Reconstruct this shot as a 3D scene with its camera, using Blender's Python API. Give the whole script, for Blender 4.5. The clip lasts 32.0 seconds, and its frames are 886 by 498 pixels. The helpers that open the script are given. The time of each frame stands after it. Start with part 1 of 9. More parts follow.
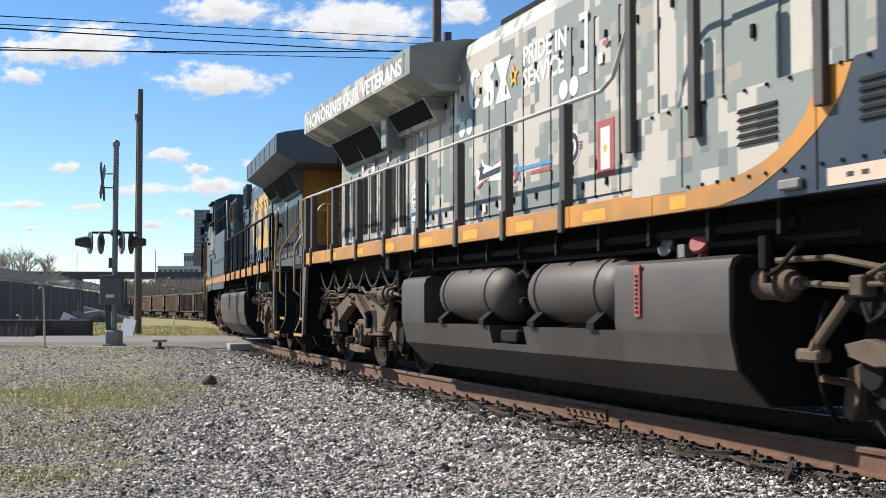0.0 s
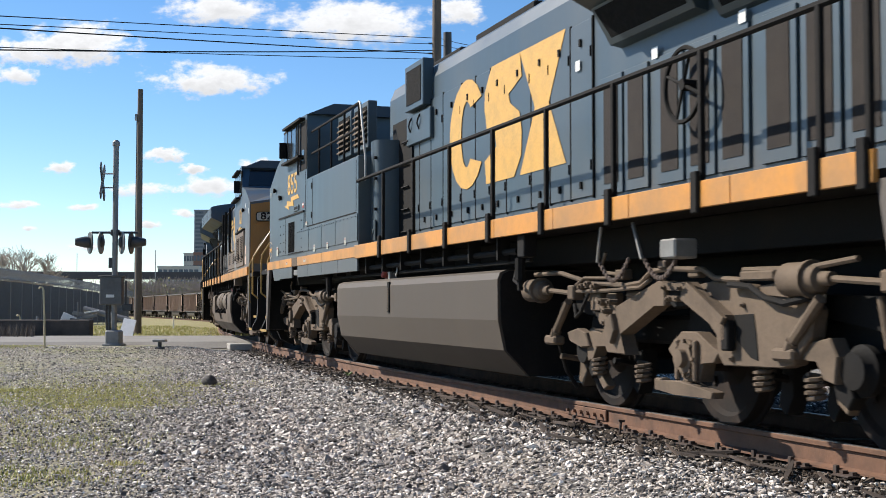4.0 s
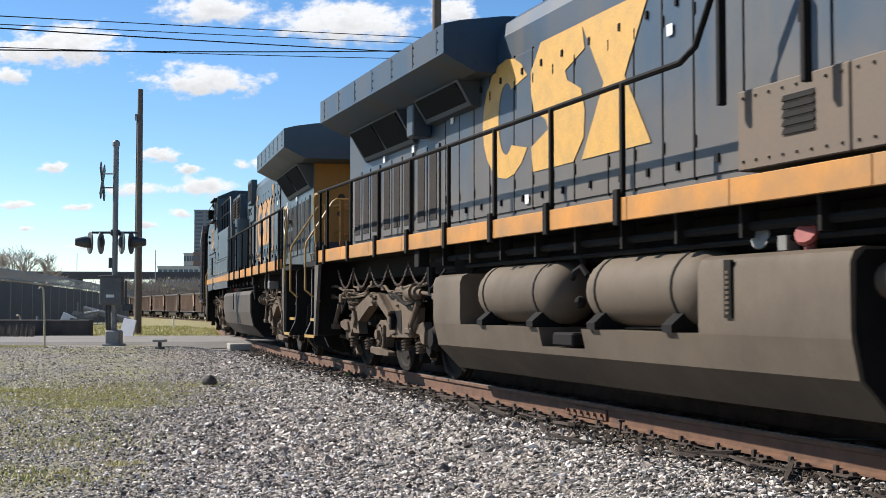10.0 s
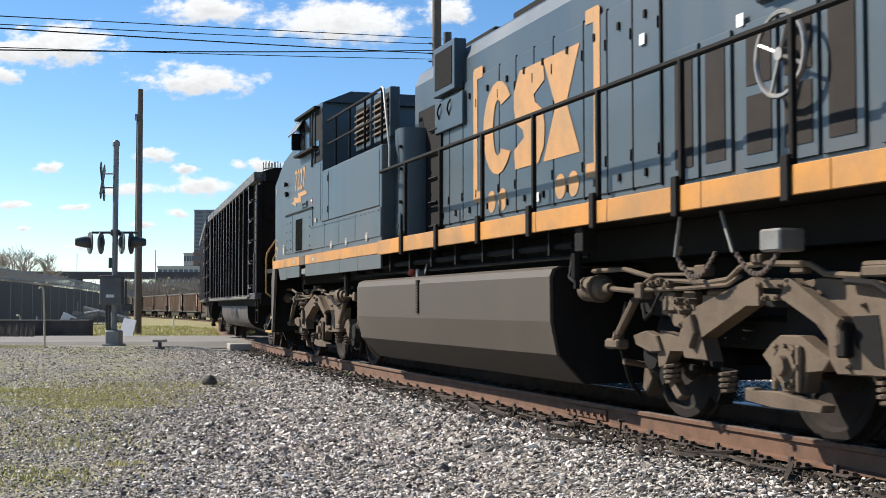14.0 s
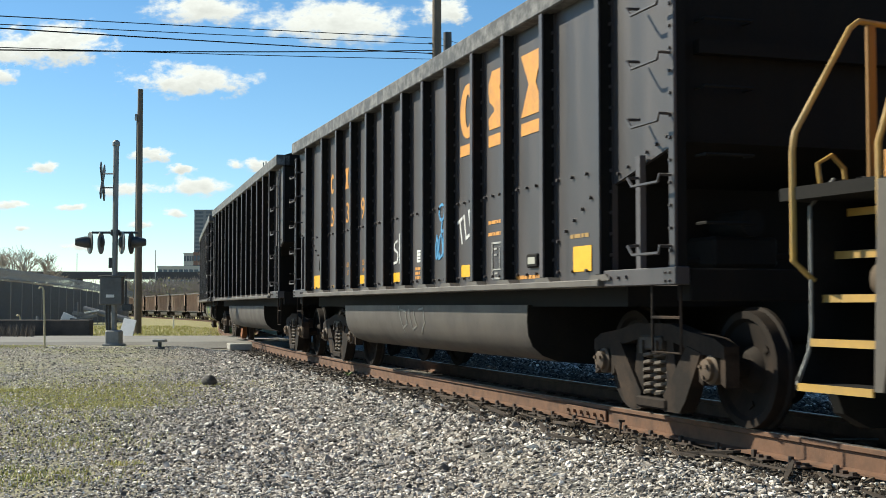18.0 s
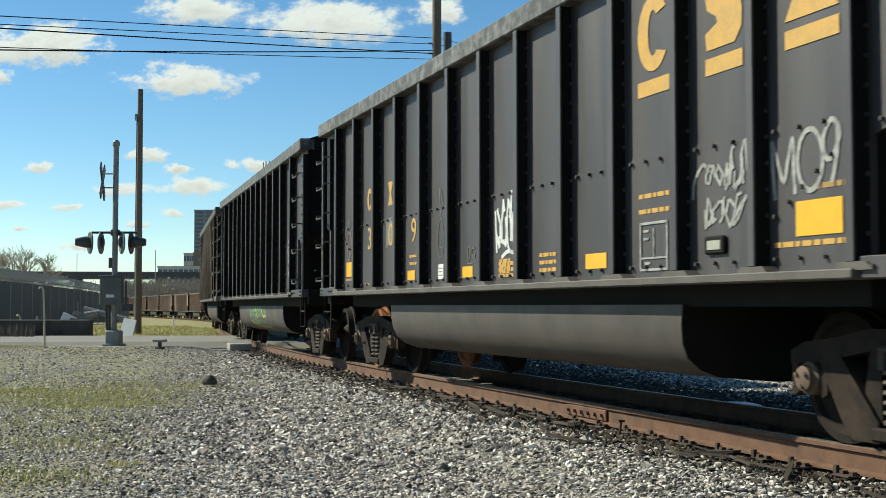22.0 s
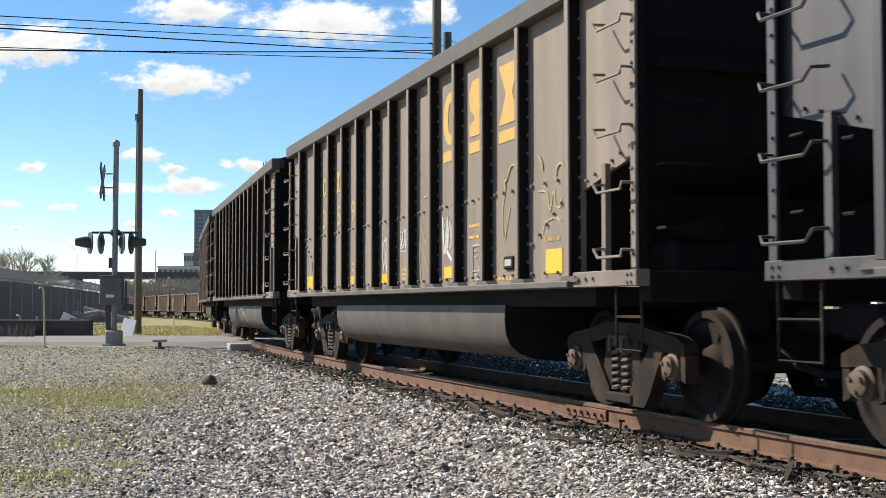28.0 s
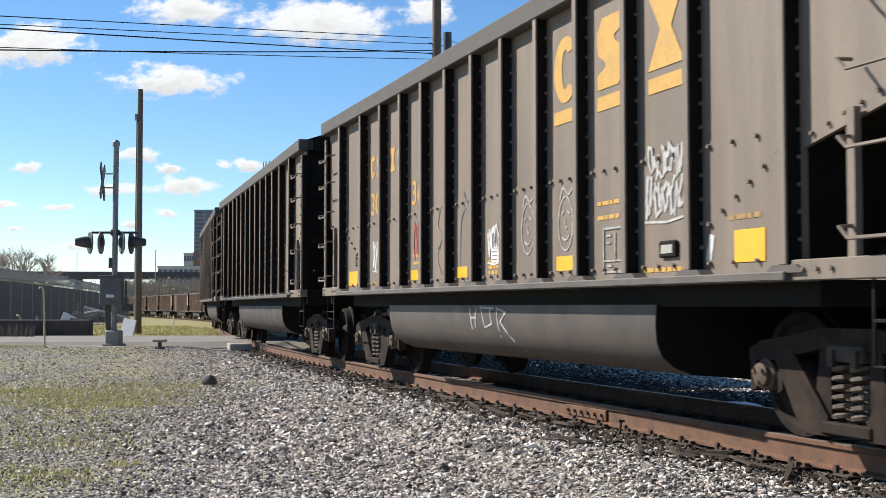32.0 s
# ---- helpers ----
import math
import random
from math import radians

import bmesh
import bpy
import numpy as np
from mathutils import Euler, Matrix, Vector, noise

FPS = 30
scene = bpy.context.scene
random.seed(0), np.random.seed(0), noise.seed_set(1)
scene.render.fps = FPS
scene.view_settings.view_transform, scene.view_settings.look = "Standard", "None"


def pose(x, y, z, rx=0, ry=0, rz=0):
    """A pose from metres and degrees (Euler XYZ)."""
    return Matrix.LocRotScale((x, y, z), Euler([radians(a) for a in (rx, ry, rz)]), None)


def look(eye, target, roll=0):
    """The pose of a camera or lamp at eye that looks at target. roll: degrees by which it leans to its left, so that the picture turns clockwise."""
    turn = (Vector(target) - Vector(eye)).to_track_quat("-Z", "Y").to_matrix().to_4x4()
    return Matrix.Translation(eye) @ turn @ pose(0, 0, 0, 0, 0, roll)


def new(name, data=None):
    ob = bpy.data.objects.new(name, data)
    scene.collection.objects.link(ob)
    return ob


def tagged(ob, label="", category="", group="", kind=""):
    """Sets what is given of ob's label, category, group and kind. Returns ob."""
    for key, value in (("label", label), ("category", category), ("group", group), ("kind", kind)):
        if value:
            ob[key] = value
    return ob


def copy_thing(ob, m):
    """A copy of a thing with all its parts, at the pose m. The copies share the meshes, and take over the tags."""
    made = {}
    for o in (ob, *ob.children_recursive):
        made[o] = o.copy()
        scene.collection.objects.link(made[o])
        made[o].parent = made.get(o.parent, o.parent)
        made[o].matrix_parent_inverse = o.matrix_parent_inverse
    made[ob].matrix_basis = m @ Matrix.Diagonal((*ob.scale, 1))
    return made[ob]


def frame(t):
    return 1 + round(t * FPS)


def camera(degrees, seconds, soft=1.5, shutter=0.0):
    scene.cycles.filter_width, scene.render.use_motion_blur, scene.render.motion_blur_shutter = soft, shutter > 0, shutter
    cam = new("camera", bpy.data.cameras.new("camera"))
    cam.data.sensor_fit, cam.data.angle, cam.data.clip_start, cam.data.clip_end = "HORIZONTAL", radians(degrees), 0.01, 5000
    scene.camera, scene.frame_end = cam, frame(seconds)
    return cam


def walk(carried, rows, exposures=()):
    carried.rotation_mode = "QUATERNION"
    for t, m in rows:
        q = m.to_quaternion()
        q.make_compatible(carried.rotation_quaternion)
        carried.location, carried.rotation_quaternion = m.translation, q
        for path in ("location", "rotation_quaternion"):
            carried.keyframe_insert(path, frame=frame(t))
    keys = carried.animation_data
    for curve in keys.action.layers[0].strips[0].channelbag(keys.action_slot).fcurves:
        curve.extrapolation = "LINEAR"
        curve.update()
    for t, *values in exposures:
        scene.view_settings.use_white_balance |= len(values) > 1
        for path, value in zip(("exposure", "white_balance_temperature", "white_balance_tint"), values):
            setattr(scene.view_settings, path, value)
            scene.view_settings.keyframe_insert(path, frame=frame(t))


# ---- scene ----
# metres; the top of the near rail is z = 0, +y runs away along the track at the camera's foot, +x crosses it
FOV = 38.85
EYE_Z = 0.942
TURN = 0.3757            # the camera's turn to the right of +y
TILT = math.atan((542.5 - 441) / 2223.0)
cam = camera(FOV, 32.0, soft=0.7, shutter=0.2)


def ahead(xc, zc):
    """World x, y of a place xc to the right of and zc in front of the eye."""
    return (xc * math.cos(TURN) + zc * math.sin(TURN), -xc * math.sin(TURN) + zc * math.cos(TURN))


tx, ty = ahead(0, 100)
VIEW = look((0, 0, EYE_Z), (tx, ty, EYE_Z + 100 * math.tan(TILT)))
walk(cam, [(0, VIEW), (32, VIEW)], exposures=[(0, 0.46, 6480, 11), (1, 0.46, 6480, 11), (3, 0.57, 6480, 11), (6, 0.5, 6480, 11), (10, 0.51, 6480, 11), (13, 0.58, 6500, 10), (16, 0.46, 6650, 7), (17, 0.44, 6750, 4), (18, 0.53, 6850, 1), (20, 0.43, 6800, -3), (22, 0.32, 6750, -4), (23, 0.3, 6800, -3), (24, 0.58, 6850, -2), (25, 0.75, 6800, 0), (28, 0.61, 6680, 8), (29, 0.52, 6640, 9), (32, 0.54, 6550, 10)])

# ---------------------------------------------------------------- the track's line and the train's run
SPEED = 4.574
K0, K1, FOOT = 0.003955, -1.8e-5, 6.405


def lay_line():
    """Points along the track's middle every half metre, from behind the camera to the far end."""
    step, rows = 0.5, []
    s = -70.0
    heading, x, y = K0 * -6, None, None
    # the near curve, marched both ways from the foot
    pts = {0.0: (FOOT, 0.0, 0.0)}
    x, y = FOOT, 0.0
    n = int(54 / step)
    for i in range(n):
        m = (i + 0.5) * step
        h = K0 * m + K1 * m * m / 2
        x, y = x + math.sin(h) * step, y + math.cos(h) * step
        e = (i + 1) * step
        pts[e] = (x, y, K0 * e + K1 * e * e / 2)
    x, y = FOOT, 0.0
    for i in range(int(70 / step)):
        m = -(i + 0.5) * step
        h = K0 * max(m, -12)
        x, y = x - math.sin(h) * step, y - math.cos(h) * step
        pts[-(i + 1) * step] = (x, y, K0 * max(-(i + 1) * step, -12))
    line = [(k, *pts[k]) for k in sorted(pts)]
    # the reverse curve over to the far straight
    s0, x0, y0, h0 = line[-1]
    x1, y1, h1 = 34.7, 190.5, 0.012
    d = math.hypot(x1 - x0, y1 - y0)
    fine = []
    for i in range(1, 801):
        q = i / 800
        a, b = 2 * q**3 - 3 * q**2 + 1, q**3 - 2 * q**2 + q
        c, e = -2 * q**3 + 3 * q**2, q**3 - q**2
        fine.append((a * x0 + b * d * math.sin(h0) + c * x1 + e * d * math.sin(h1), a * y0 + b * d * math.cos(h0) + c * y1 + e * d * math.cos(h1)))
    for i in range(1, 500):
        fine.append((x1 + math.sin(h1) * i, y1 + math.cos(h1) * i))
    px, py, s = x0, y0, s0
    for fx, fy in fine:
        g = math.hypot(fx - px, fy - py)
        s += g
        line.append((s, fx, fy, math.atan2(fx - px, fy - py)))
        px, py = fx, fy
    return np.array(line)


LINE = lay_line()


def on_line(s, u=0.0):
    """x, y, z and heading of the track at s, u metres to the right of its middle."""
    x, y, h = (float(np.interp(s, LINE[:, 0], LINE[:, i])) for i in (1, 2, 3))
    q = min(1.0, max(0.0, (s - 58) / 120))
    return x + u * math.cos(h), y - u * math.sin(h), -0.95 * q * q * (3 - 2 * q), h


def run(t):
    """How far the train has come at t seconds."""
    return SPEED * t


def stand(s, half, turned=False):
    """The pose of a vehicle whose middle is at s and whose trucks stand half from it."""
    ax, ay, az, _ = on_line(s - half)
    bx, by, bz, _ = on_line(s + half)
    m = pose((ax + bx) / 2, (ay + by) / 2, (az + bz) / 2, math.degrees(math.atan2(bz - az, 2 * half)), 0, 0)
    turn = pose(0, 0, 0, 0, 0, -math.degrees(math.atan2(bx - ax, by - ay)) + (180 if turned else 0))
    tilt = pose(0, 0, 0, math.degrees(math.atan2(bz - az, 2 * half)) * (-1 if turned else 1))
    return Matrix.Translation(m.translation) @ turn @ tilt


# ---------------------------------------------------------------- sky and sun
SUN_SIDE, SUN_UP = radians(45), radians(38.5)
TO_SUN = Vector((-math.cos(SUN_SIDE) * math.cos(SUN_UP), math.sin(SUN_SIDE) * math.cos(SUN_UP), math.sin(SUN_UP)))
world = bpy.data.worlds.new("world")
world.use_nodes = True
wn = world.node_tree.nodes
sky = wn.new("ShaderNodeTexSky")
sky.sky_type, sky.sun_disc = "NISHITA", False
sky.sun_elevation, sky.sun_rotation = SUN_UP, math.atan2(TO_SUN.x, TO_SUN.y)
sky.air_density, sky.dust_density, sky.ozone_density = 0.8, 0.1, 2.8
wn["Background"].inputs["Strength"].default_value = 0.108
clear = wn.new("ShaderNodeHueSaturation")
clear.inputs["Saturation"].default_value = 1.2
world.node_tree.links.new(sky.outputs["Color"], clear.inputs["Color"])
world.node_tree.links.new(clear.outputs["Color"], wn["Background"].inputs["Color"])
scene.world = world
sun = new("sun", bpy.data.lights.new("sun", "SUN"))
sun.data.energy, sun.data.angle, sun.data.color = 5.4, radians(0.53), (1.0, 0.942, 0.85)
sun.matrix_world = look(TO_SUN * 50, (0, 0, 0))
# ---------------------------------------------------------------- shapes
class Shape:
    """Points and faces of one mesh; every call adds a closed piece. z: a matrix applied to what is added."""

    def __init__(self):
        self.v, self.f, self.m = [], [], None

    def add(self, verts, faces):
        n = len(self.v)
        self.v += [tuple(self.m @ Vector(p)) for p in verts] if self.m else [tuple(p) for p in verts]
        self.f += [tuple(n + i for i in f) for f in faces]
        return self

    def box(self, x0, x1, y0, y1, z0, z1, c=0.0):
        """A box, its edges cut back by c."""
        if c <= 0:
            return self.add([(x, y, z) for x in (x0, x1) for y in (y0, y1) for z in (z0, z1)],
                            [(0, 1, 3, 2), (4, 6, 7, 5), (0, 4, 5, 1), (2, 3, 7, 6), (0, 2, 6, 4), (1, 5, 7, 3)])
        lo, hi = (x0, y0, z0), (x1, y1, z1)
        verts, index = [], {}
        for i in range(8):
            bits = (i >> 2 & 1, i >> 1 & 1, i & 1)
            for a in range(3):
                p = [(hi if b else lo)[k] for k, b in enumerate(bits)]
                for k in range(3):
                    if k != a:
                        p[k] += -c if bits[k] else c
                index[bits, a] = len(verts)
                verts.append(p)
        faces = []
        for a in range(3):
            b, d = (a + 1) % 3, (a + 2) % 3
            for side in (0, 1):
                ring = []
                for u, w in ((0, 0), (1, 0), (1, 1), (0, 1)):
                    bits = [0, 0, 0]
                    bits[a], bits[b], bits[d] = side, u, w
                    ring.append(index[tuple(bits), a])
                faces.append(ring if side else ring[::-1])
            for u in (0, 1):
                for w in (0, 1):
                    e0, e1 = [0, 0, 0], [0, 0, 0]
                    e0[b], e0[d], e1[b], e1[d], e1[a] = u, w, u, w, 1
                    e0, e1 = tuple(e0), tuple(e1)
                    q = [index[e0, b], index[e1, b], index[e1, d], index[e0, d]]
                    faces.append(q if u == w else q[::-1])
        for i in range(8):
            bits = (i >> 2 & 1, i >> 1 & 1, i & 1)
            tri = [index[bits, 0], index[bits, 1], index[bits, 2]]
            faces.append(tri if sum(bits) % 2 else tri[::-1])
        return self.add(verts, faces)

    def prism(self, ring, a0, a1, axis="y"):
        """A flat outline drawn out from a0 to a1. axis y: the ring is x, z; x: y, z; z: x, y."""
        put = {"y": lambda p, a: (p[0], a, p[1]), "x": lambda p, a: (a, p[0], p[1]), "z": lambda p, a: (p[0], p[1], a)}[axis]
        n = len(ring)
        verts = [put(p, a0) for p in ring] + [put(p, a1) for p in ring]
        faces = [tuple(range(n))[::-1], tuple(range(n, 2 * n))] + [(i, (i + 1) % n, n + (i + 1) % n, n + i) for i in range(n)]
        return self.add(verts, faces)

    def rod(self, p, q, r, n=8, r2=None):
        """A round bar from p to q."""
        p, q = Vector(p), Vector(q)
        d = (q - p).normalized()
        a = d.orthogonal().normalized()
        b = d.cross(a)
        r2 = r if r2 is None else r2
        verts = [p + (a * math.cos(k) + b * math.sin(k)) * r for k in (2 * math.pi * i / n for i in range(n))]
        verts += [q + (a * math.cos(k) + b * math.sin(k)) * r2 for k in (2 * math.pi * i / n for i in range(n))]
        faces = [tuple(range(n))[::-1], tuple(range(n, 2 * n))] + [(i, (i + 1) % n, n + (i + 1) % n, n + i) for i in range(n)]
        return self.add(verts, faces)

    def pipe(self, pts, r, n=7):
        """A bent round bar through pts."""
        pts = [Vector(p) for p in pts]
        verts, faces, side = [], [], None
        for i, p in enumerate(pts):
            d = (pts[min(i + 1, len(pts) - 1)] - pts[max(i - 1, 0)]).normalized()
            side = d.orthogonal().normalized() if side is None else (side - d * side.dot(d)).normalized()
            b = d.cross(side)
            verts += [p + (side * math.cos(k) + b * math.sin(k)) * r for k in (2 * math.pi * j / n for j in range(n))]
        for i in range(len(pts) - 1):
            faces += [(i * n + j, i * n + (j + 1) % n, (i + 1) * n + (j + 1) % n, (i + 1) * n + j) for j in range(n)]
        e = (len(pts) - 1) * n
        faces += [tuple(range(n))[::-1], tuple(range(e, e + n))]
        return self.add(verts, faces)

    def turned(self, profile, p, axis, n=20):
        """A turned body: profile of (along, radius) about the axis through p."""
        p, d = Vector(p), Vector(axis).normalized()
        a = d.orthogonal().normalized()
        b = d.cross(a)
        verts, faces = [], []
        for h, r in profile:
            verts += [p + d * h + (a * math.cos(k) + b * math.sin(k)) * r for k in (2 * math.pi * j / n for j in range(n))]
        for i in range(len(profile) - 1):
            faces += [(i * n + j, i * n + (j + 1) % n, (i + 1) * n + (j + 1) % n, (i + 1) * n + j) for j in range(n)]
        e = (len(profile) - 1) * n
        faces += [tuple(range(n))[::-1], tuple(range(e, e + n))]
        return self.add(verts, faces)

    def sheet(self, pts, thick):
        """A flat outline in space, given thickness along its normal."""
        pts = [Vector(p) for p in pts]
        nor = Vector((0, 0, 0))
        for i in range(len(pts)):
            nor += pts[i].cross(pts[(i + 1) % len(pts)])
        nor = nor.normalized() * thick
        n = len(pts)
        return self.add(pts + [p - nor for p in pts], [tuple(range(n)), tuple(range(2 * n - 1, n - 1, -1))] + [((i + 1) % n, i, n + i, n + (i + 1) % n) for i in range(n)])

    def ball(self, p, r, n=8, squash=(1, 1, 1)):
        rows = max(4, n // 2)
        verts, faces = [], []
        for i in range(rows + 1):
            a = math.pi * i / rows
            for j in range(n):
                k = 2 * math.pi * j / n
                verts.append((p[0] + r * squash[0] * math.sin(a) * math.cos(k), p[1] + r * squash[1] * math.sin(a) * math.sin(k), p[2] + r * squash[2] * math.cos(a)))
        for i in range(rows):
            faces += [(i * n + j, (i + 1) * n + j, (i + 1) * n + (j + 1) % n, i * n + (j + 1) % n) for j in range(n)]
        return self.add(verts, faces)

    def mesh(self, name, material, smooth=None):
        me = bpy.data.meshes.new(name)
        me.from_pydata(self.v, [], self.f)
        me.materials.append(material)
        if smooth:
            me.polygons.foreach_set("use_smooth", [True] * len(me.polygons))
            me.set_sharp_from_angle(angle=radians(smooth))
        me.update()
        return me


def part(name, shape, material, parent, label="", smooth=35, at=None):
    """One mesh object under a thing or under a part (parent None: a thing of its own)."""
    me = shape if isinstance(shape, bpy.types.Mesh) else shape.mesh(name, material, smooth)
    ob = new(name, me)
    ob.parent = parent
    if at is not None:
        ob.matrix_basis = at
    return tagged(ob, label) if label else ob


def thing(name, label, category, group="", kind="", at=None):
    ob = new(name)
    ob.empty_display_size = 0.2
    if at is not None:
        ob.matrix_basis = at
    return tagged(ob, label, category, group, kind)


def letters(name, text, size, material, parent, at, stretch=1.0, label="", fat=0.0):
    """Painted lettering: the built-in font as a thin mesh, its middle at the pose at."""
    cu = bpy.data.curves.new("letters", "FONT")
    cu.body, cu.size, cu.align_x, cu.align_y, cu.extrude, cu.resolution_u, cu.offset = text, size, "CENTER", "CENTER", 0.002, 3, fat
    tmp = bpy.data.objects.new("letters", cu)
    scene.collection.objects.link(tmp)
    me = bpy.data.meshes.new_from_object(tmp.evaluated_get(bpy.context.evaluated_depsgraph_get()))
    bpy.data.objects.remove(tmp)
    bpy.data.curves.remove(cu)
    me.transform(Matrix.Diagonal((stretch, 1, 1, 1)))
    me.materials.clear()
    me.materials.append(material)
    return part(name, me, material, parent, label, at=at)
# ---------------------------------------------------------------- materials
def surface(name, colour, rough=0.6, metal=0.0, spot=None, amount=0.5, scale=3.0, grain=0.15, fine=40.0, bump=0.15, depth=0.01, streak=False, own=0.0, spec=0.5):
    """A painted, weathered or mineral surface: a base colour, broad patches of a second colour, fine grain and relief.
    streak: the patches run downwards. own: how much objects sharing it differ in lightness."""
    m = bpy.data.materials.new(name)
    m.use_nodes = True
    n, l = m.node_tree.nodes, m.node_tree.links
    b = n["Principled BSDF"]
    b.inputs["Roughness"].default_value, b.inputs["Metallic"].default_value = rough, metal
    b.inputs["Specular IOR Level"].default_value = spec
    tc = n.new("ShaderNodeTexCoord")
    mp = n.new("ShaderNodeMapping")
    if streak:
        mp.inputs["Scale"].default_value = (1, 1, 0.12)
    l.new(tc.outputs["Object"], mp.inputs["Vector"])
    broad = n.new("ShaderNodeTexNoise")
    broad.inputs["Scale"].default_value, broad.inputs["Detail"].default_value, broad.inputs["Roughness"].default_value = scale, 6, 0.62
    l.new(mp.outputs["Vector"], broad.inputs["Vector"])
    small = n.new("ShaderNodeTexNoise")
    small.inputs["Scale"].default_value, small.inputs["Detail"].default_value = fine, 4
    l.new(tc.outputs["Object"], small.inputs["Vector"])
    spot = spot or tuple(c * 0.6 for c in colour)
    ramp = n.new("ShaderNodeMapRange")
    ramp.inputs["From Min"].default_value, ramp.inputs["From Max"].default_value = 0.42, 0.68
    ramp.inputs["To Max"].default_value = amount
    l.new(broad.outputs["Fac"], ramp.inputs["Value"])
    mix = n.new("ShaderNodeMix")
    mix.data_type = "RGBA"
    mix.inputs["A"].default_value, mix.inputs["B"].default_value = (*colour, 1), (*spot, 1)
    l.new(ramp.outputs["Result"], mix.inputs["Factor"])
    hue = n.new("ShaderNodeHueSaturation")
    l.new(mix.outputs["Result"], hue.inputs["Color"])
    val = n.new("ShaderNodeMapRange")
    val.inputs["From Min"].default_value, val.inputs["From Max"].default_value = 0.25, 0.75
    val.inputs["To Min"].default_value, val.inputs["To Max"].default_value = 1 - grain, 1 + grain
    l.new(small.outputs["Fac"], val.inputs["Value"])
    if own:
        info = n.new("ShaderNodeObjectInfo")
        r = n.new("ShaderNodeMapRange")
        r.inputs["To Min"].default_value, r.inputs["To Max"].default_value = 1 - own, 1 + own
        l.new(info.outputs["Random"], r.inputs["Value"])
        mul = n.new("ShaderNodeMath")
        mul.operation = "MULTIPLY"
        l.new(val.outputs["Result"], mul.inputs[0]), l.new(r.outputs["Result"], mul.inputs[1])
        l.new(mul.outputs[0], hue.inputs["Value"])
    else:
        l.new(val.outputs["Result"], hue.inputs["Value"])
    l.new(hue.outputs["Color"], b.inputs["Base Color"])
    rr = n.new("ShaderNodeMapRange")
    rr.inputs["To Min"].default_value, rr.inputs["To Max"].default_value = max(0.05, rough - 0.15), min(1, rough + 0.15)
    l.new(broad.outputs["Fac"], rr.inputs["Value"])
    l.new(rr.outputs["Result"], b.inputs["Roughness"])
    if bump:
        bp = n.new("ShaderNodeBump")
        bp.inputs["Strength"].default_value, bp.inputs["Distance"].default_value = bump, depth
        l.new(small.outputs["Fac"], bp.inputs["Height"])
        l.new(bp.outputs["Normal"], b.inputs["Normal"])
    return m


BLUE = surface("blue_paint", (0.026, 0.046, 0.058), 0.45, spec=.8, spot=(0.054, 0.066, 0.071), amount=0.6, scale=0.9, grain=0.05, fine=25, bump=0.03, streak=True)
BLUE_DUSTY = surface("dusty_blue_paint", (0.024, 0.052, 0.085), 0.5, spot=(0.07, 0.067, 0.061), amount=0.9, scale=1.5, grain=0.06, fine=30, bump=0.04, streak=True)
NAVY = surface("dark_blue_paint", (0.016, 0.03, 0.05), 0.45, spot=(0.04, 0.045, 0.045), amount=0.5, scale=1.0, grain=0.05, bump=0.03)
YELLOW = surface("yellow_paint", (0.54, 0.225, 0.03), 0.5, spot=(0.27, 0.155, 0.065), amount=0.75, scale=1.2, grain=0.06, fine=30, bump=0.03)
GRIME = surface("road_grime", (0.128, 0.092, 0.062), 0.85, spec=0.3, spot=(0.06, 0.046, 0.034), amount=0.7, scale=2.2, grain=0.1, bump=0.1)
TANKGREY = surface("dusty_tank", (0.12, 0.092, 0.065), 0.75, spec=.3, spot=(0.065, 0.051, 0.039), amount=0.6, scale=1.1, grain=0.05, fine=60, bump=0.05)
# also laid on some parts to put their shade into the colour
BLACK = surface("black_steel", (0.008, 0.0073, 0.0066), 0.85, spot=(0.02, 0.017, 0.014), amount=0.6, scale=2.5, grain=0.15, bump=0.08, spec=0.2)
# hopper steel twice: lightened for wagons in full sun, dark for those under cloud
HOPPER_SUNLIT = surface("hopper_sunlit", (0.164, 0.129, 0.1), 0.65, spot=(0.25, 0.196, 0.15), amount=0.65, scale=2.6, grain=0.06, fine=30, bump=0.05, streak=True, own=0.1)
HOPPER = surface("hopper_black", (0.033, 0.0265, 0.0275), 0.52, spec=0.7, spot=(0.064, 0.052, 0.053), amount=0.8, scale=3.2, grain=0.06, fine=30, bump=0.05, streak=True, own=0.15)
RUST = surface("rail_rust", (0.145, 0.07, 0.038), 0.85, spot=(0.06, 0.036, 0.025), amount=0.7, scale=5, grain=0.15, bump=0.2)
STEEL = surface("bright_steel", (0.36, 0.34, 0.32), 0.5, 1.0, spot=(0.25, 0.22, 0.2), amount=0.5, scale=4, grain=0.05, bump=0.05)
CAMO = surface("camouflage_paint", (0.42, 0.43, 0.36), 0.6)
WHITE = surface("white_paint", (0.75, 0.74, 0.70), 0.5, spot=(0.5, 0.48, 0.43), amount=0.4, scale=3, grain=0.04, bump=0.02)
GLASS = surface("dark_glass", (0.012, 0.014, 0.016), 0.12, spot=(0.02, 0.024, 0.028), amount=0.5, grain=0.02, bump=0, spec=0.8)
WHEEL = surface("wheel_steel", (0.012, 0.009, 0.0075), 0.8, spec=0.2, spot=(0.045, 0.029, 0.021), amount=0.5, scale=3.5, grain=0.12, bump=0.1, own=0.2)
RUSTWHEEL = surface("rusty_wheel", (0.3, 0.105, 0.032), 0.8, spec=0.3, spot=(0.1, 0.05, 0.026), amount=0.8, scale=3.5, grain=0.15, bump=0.1)
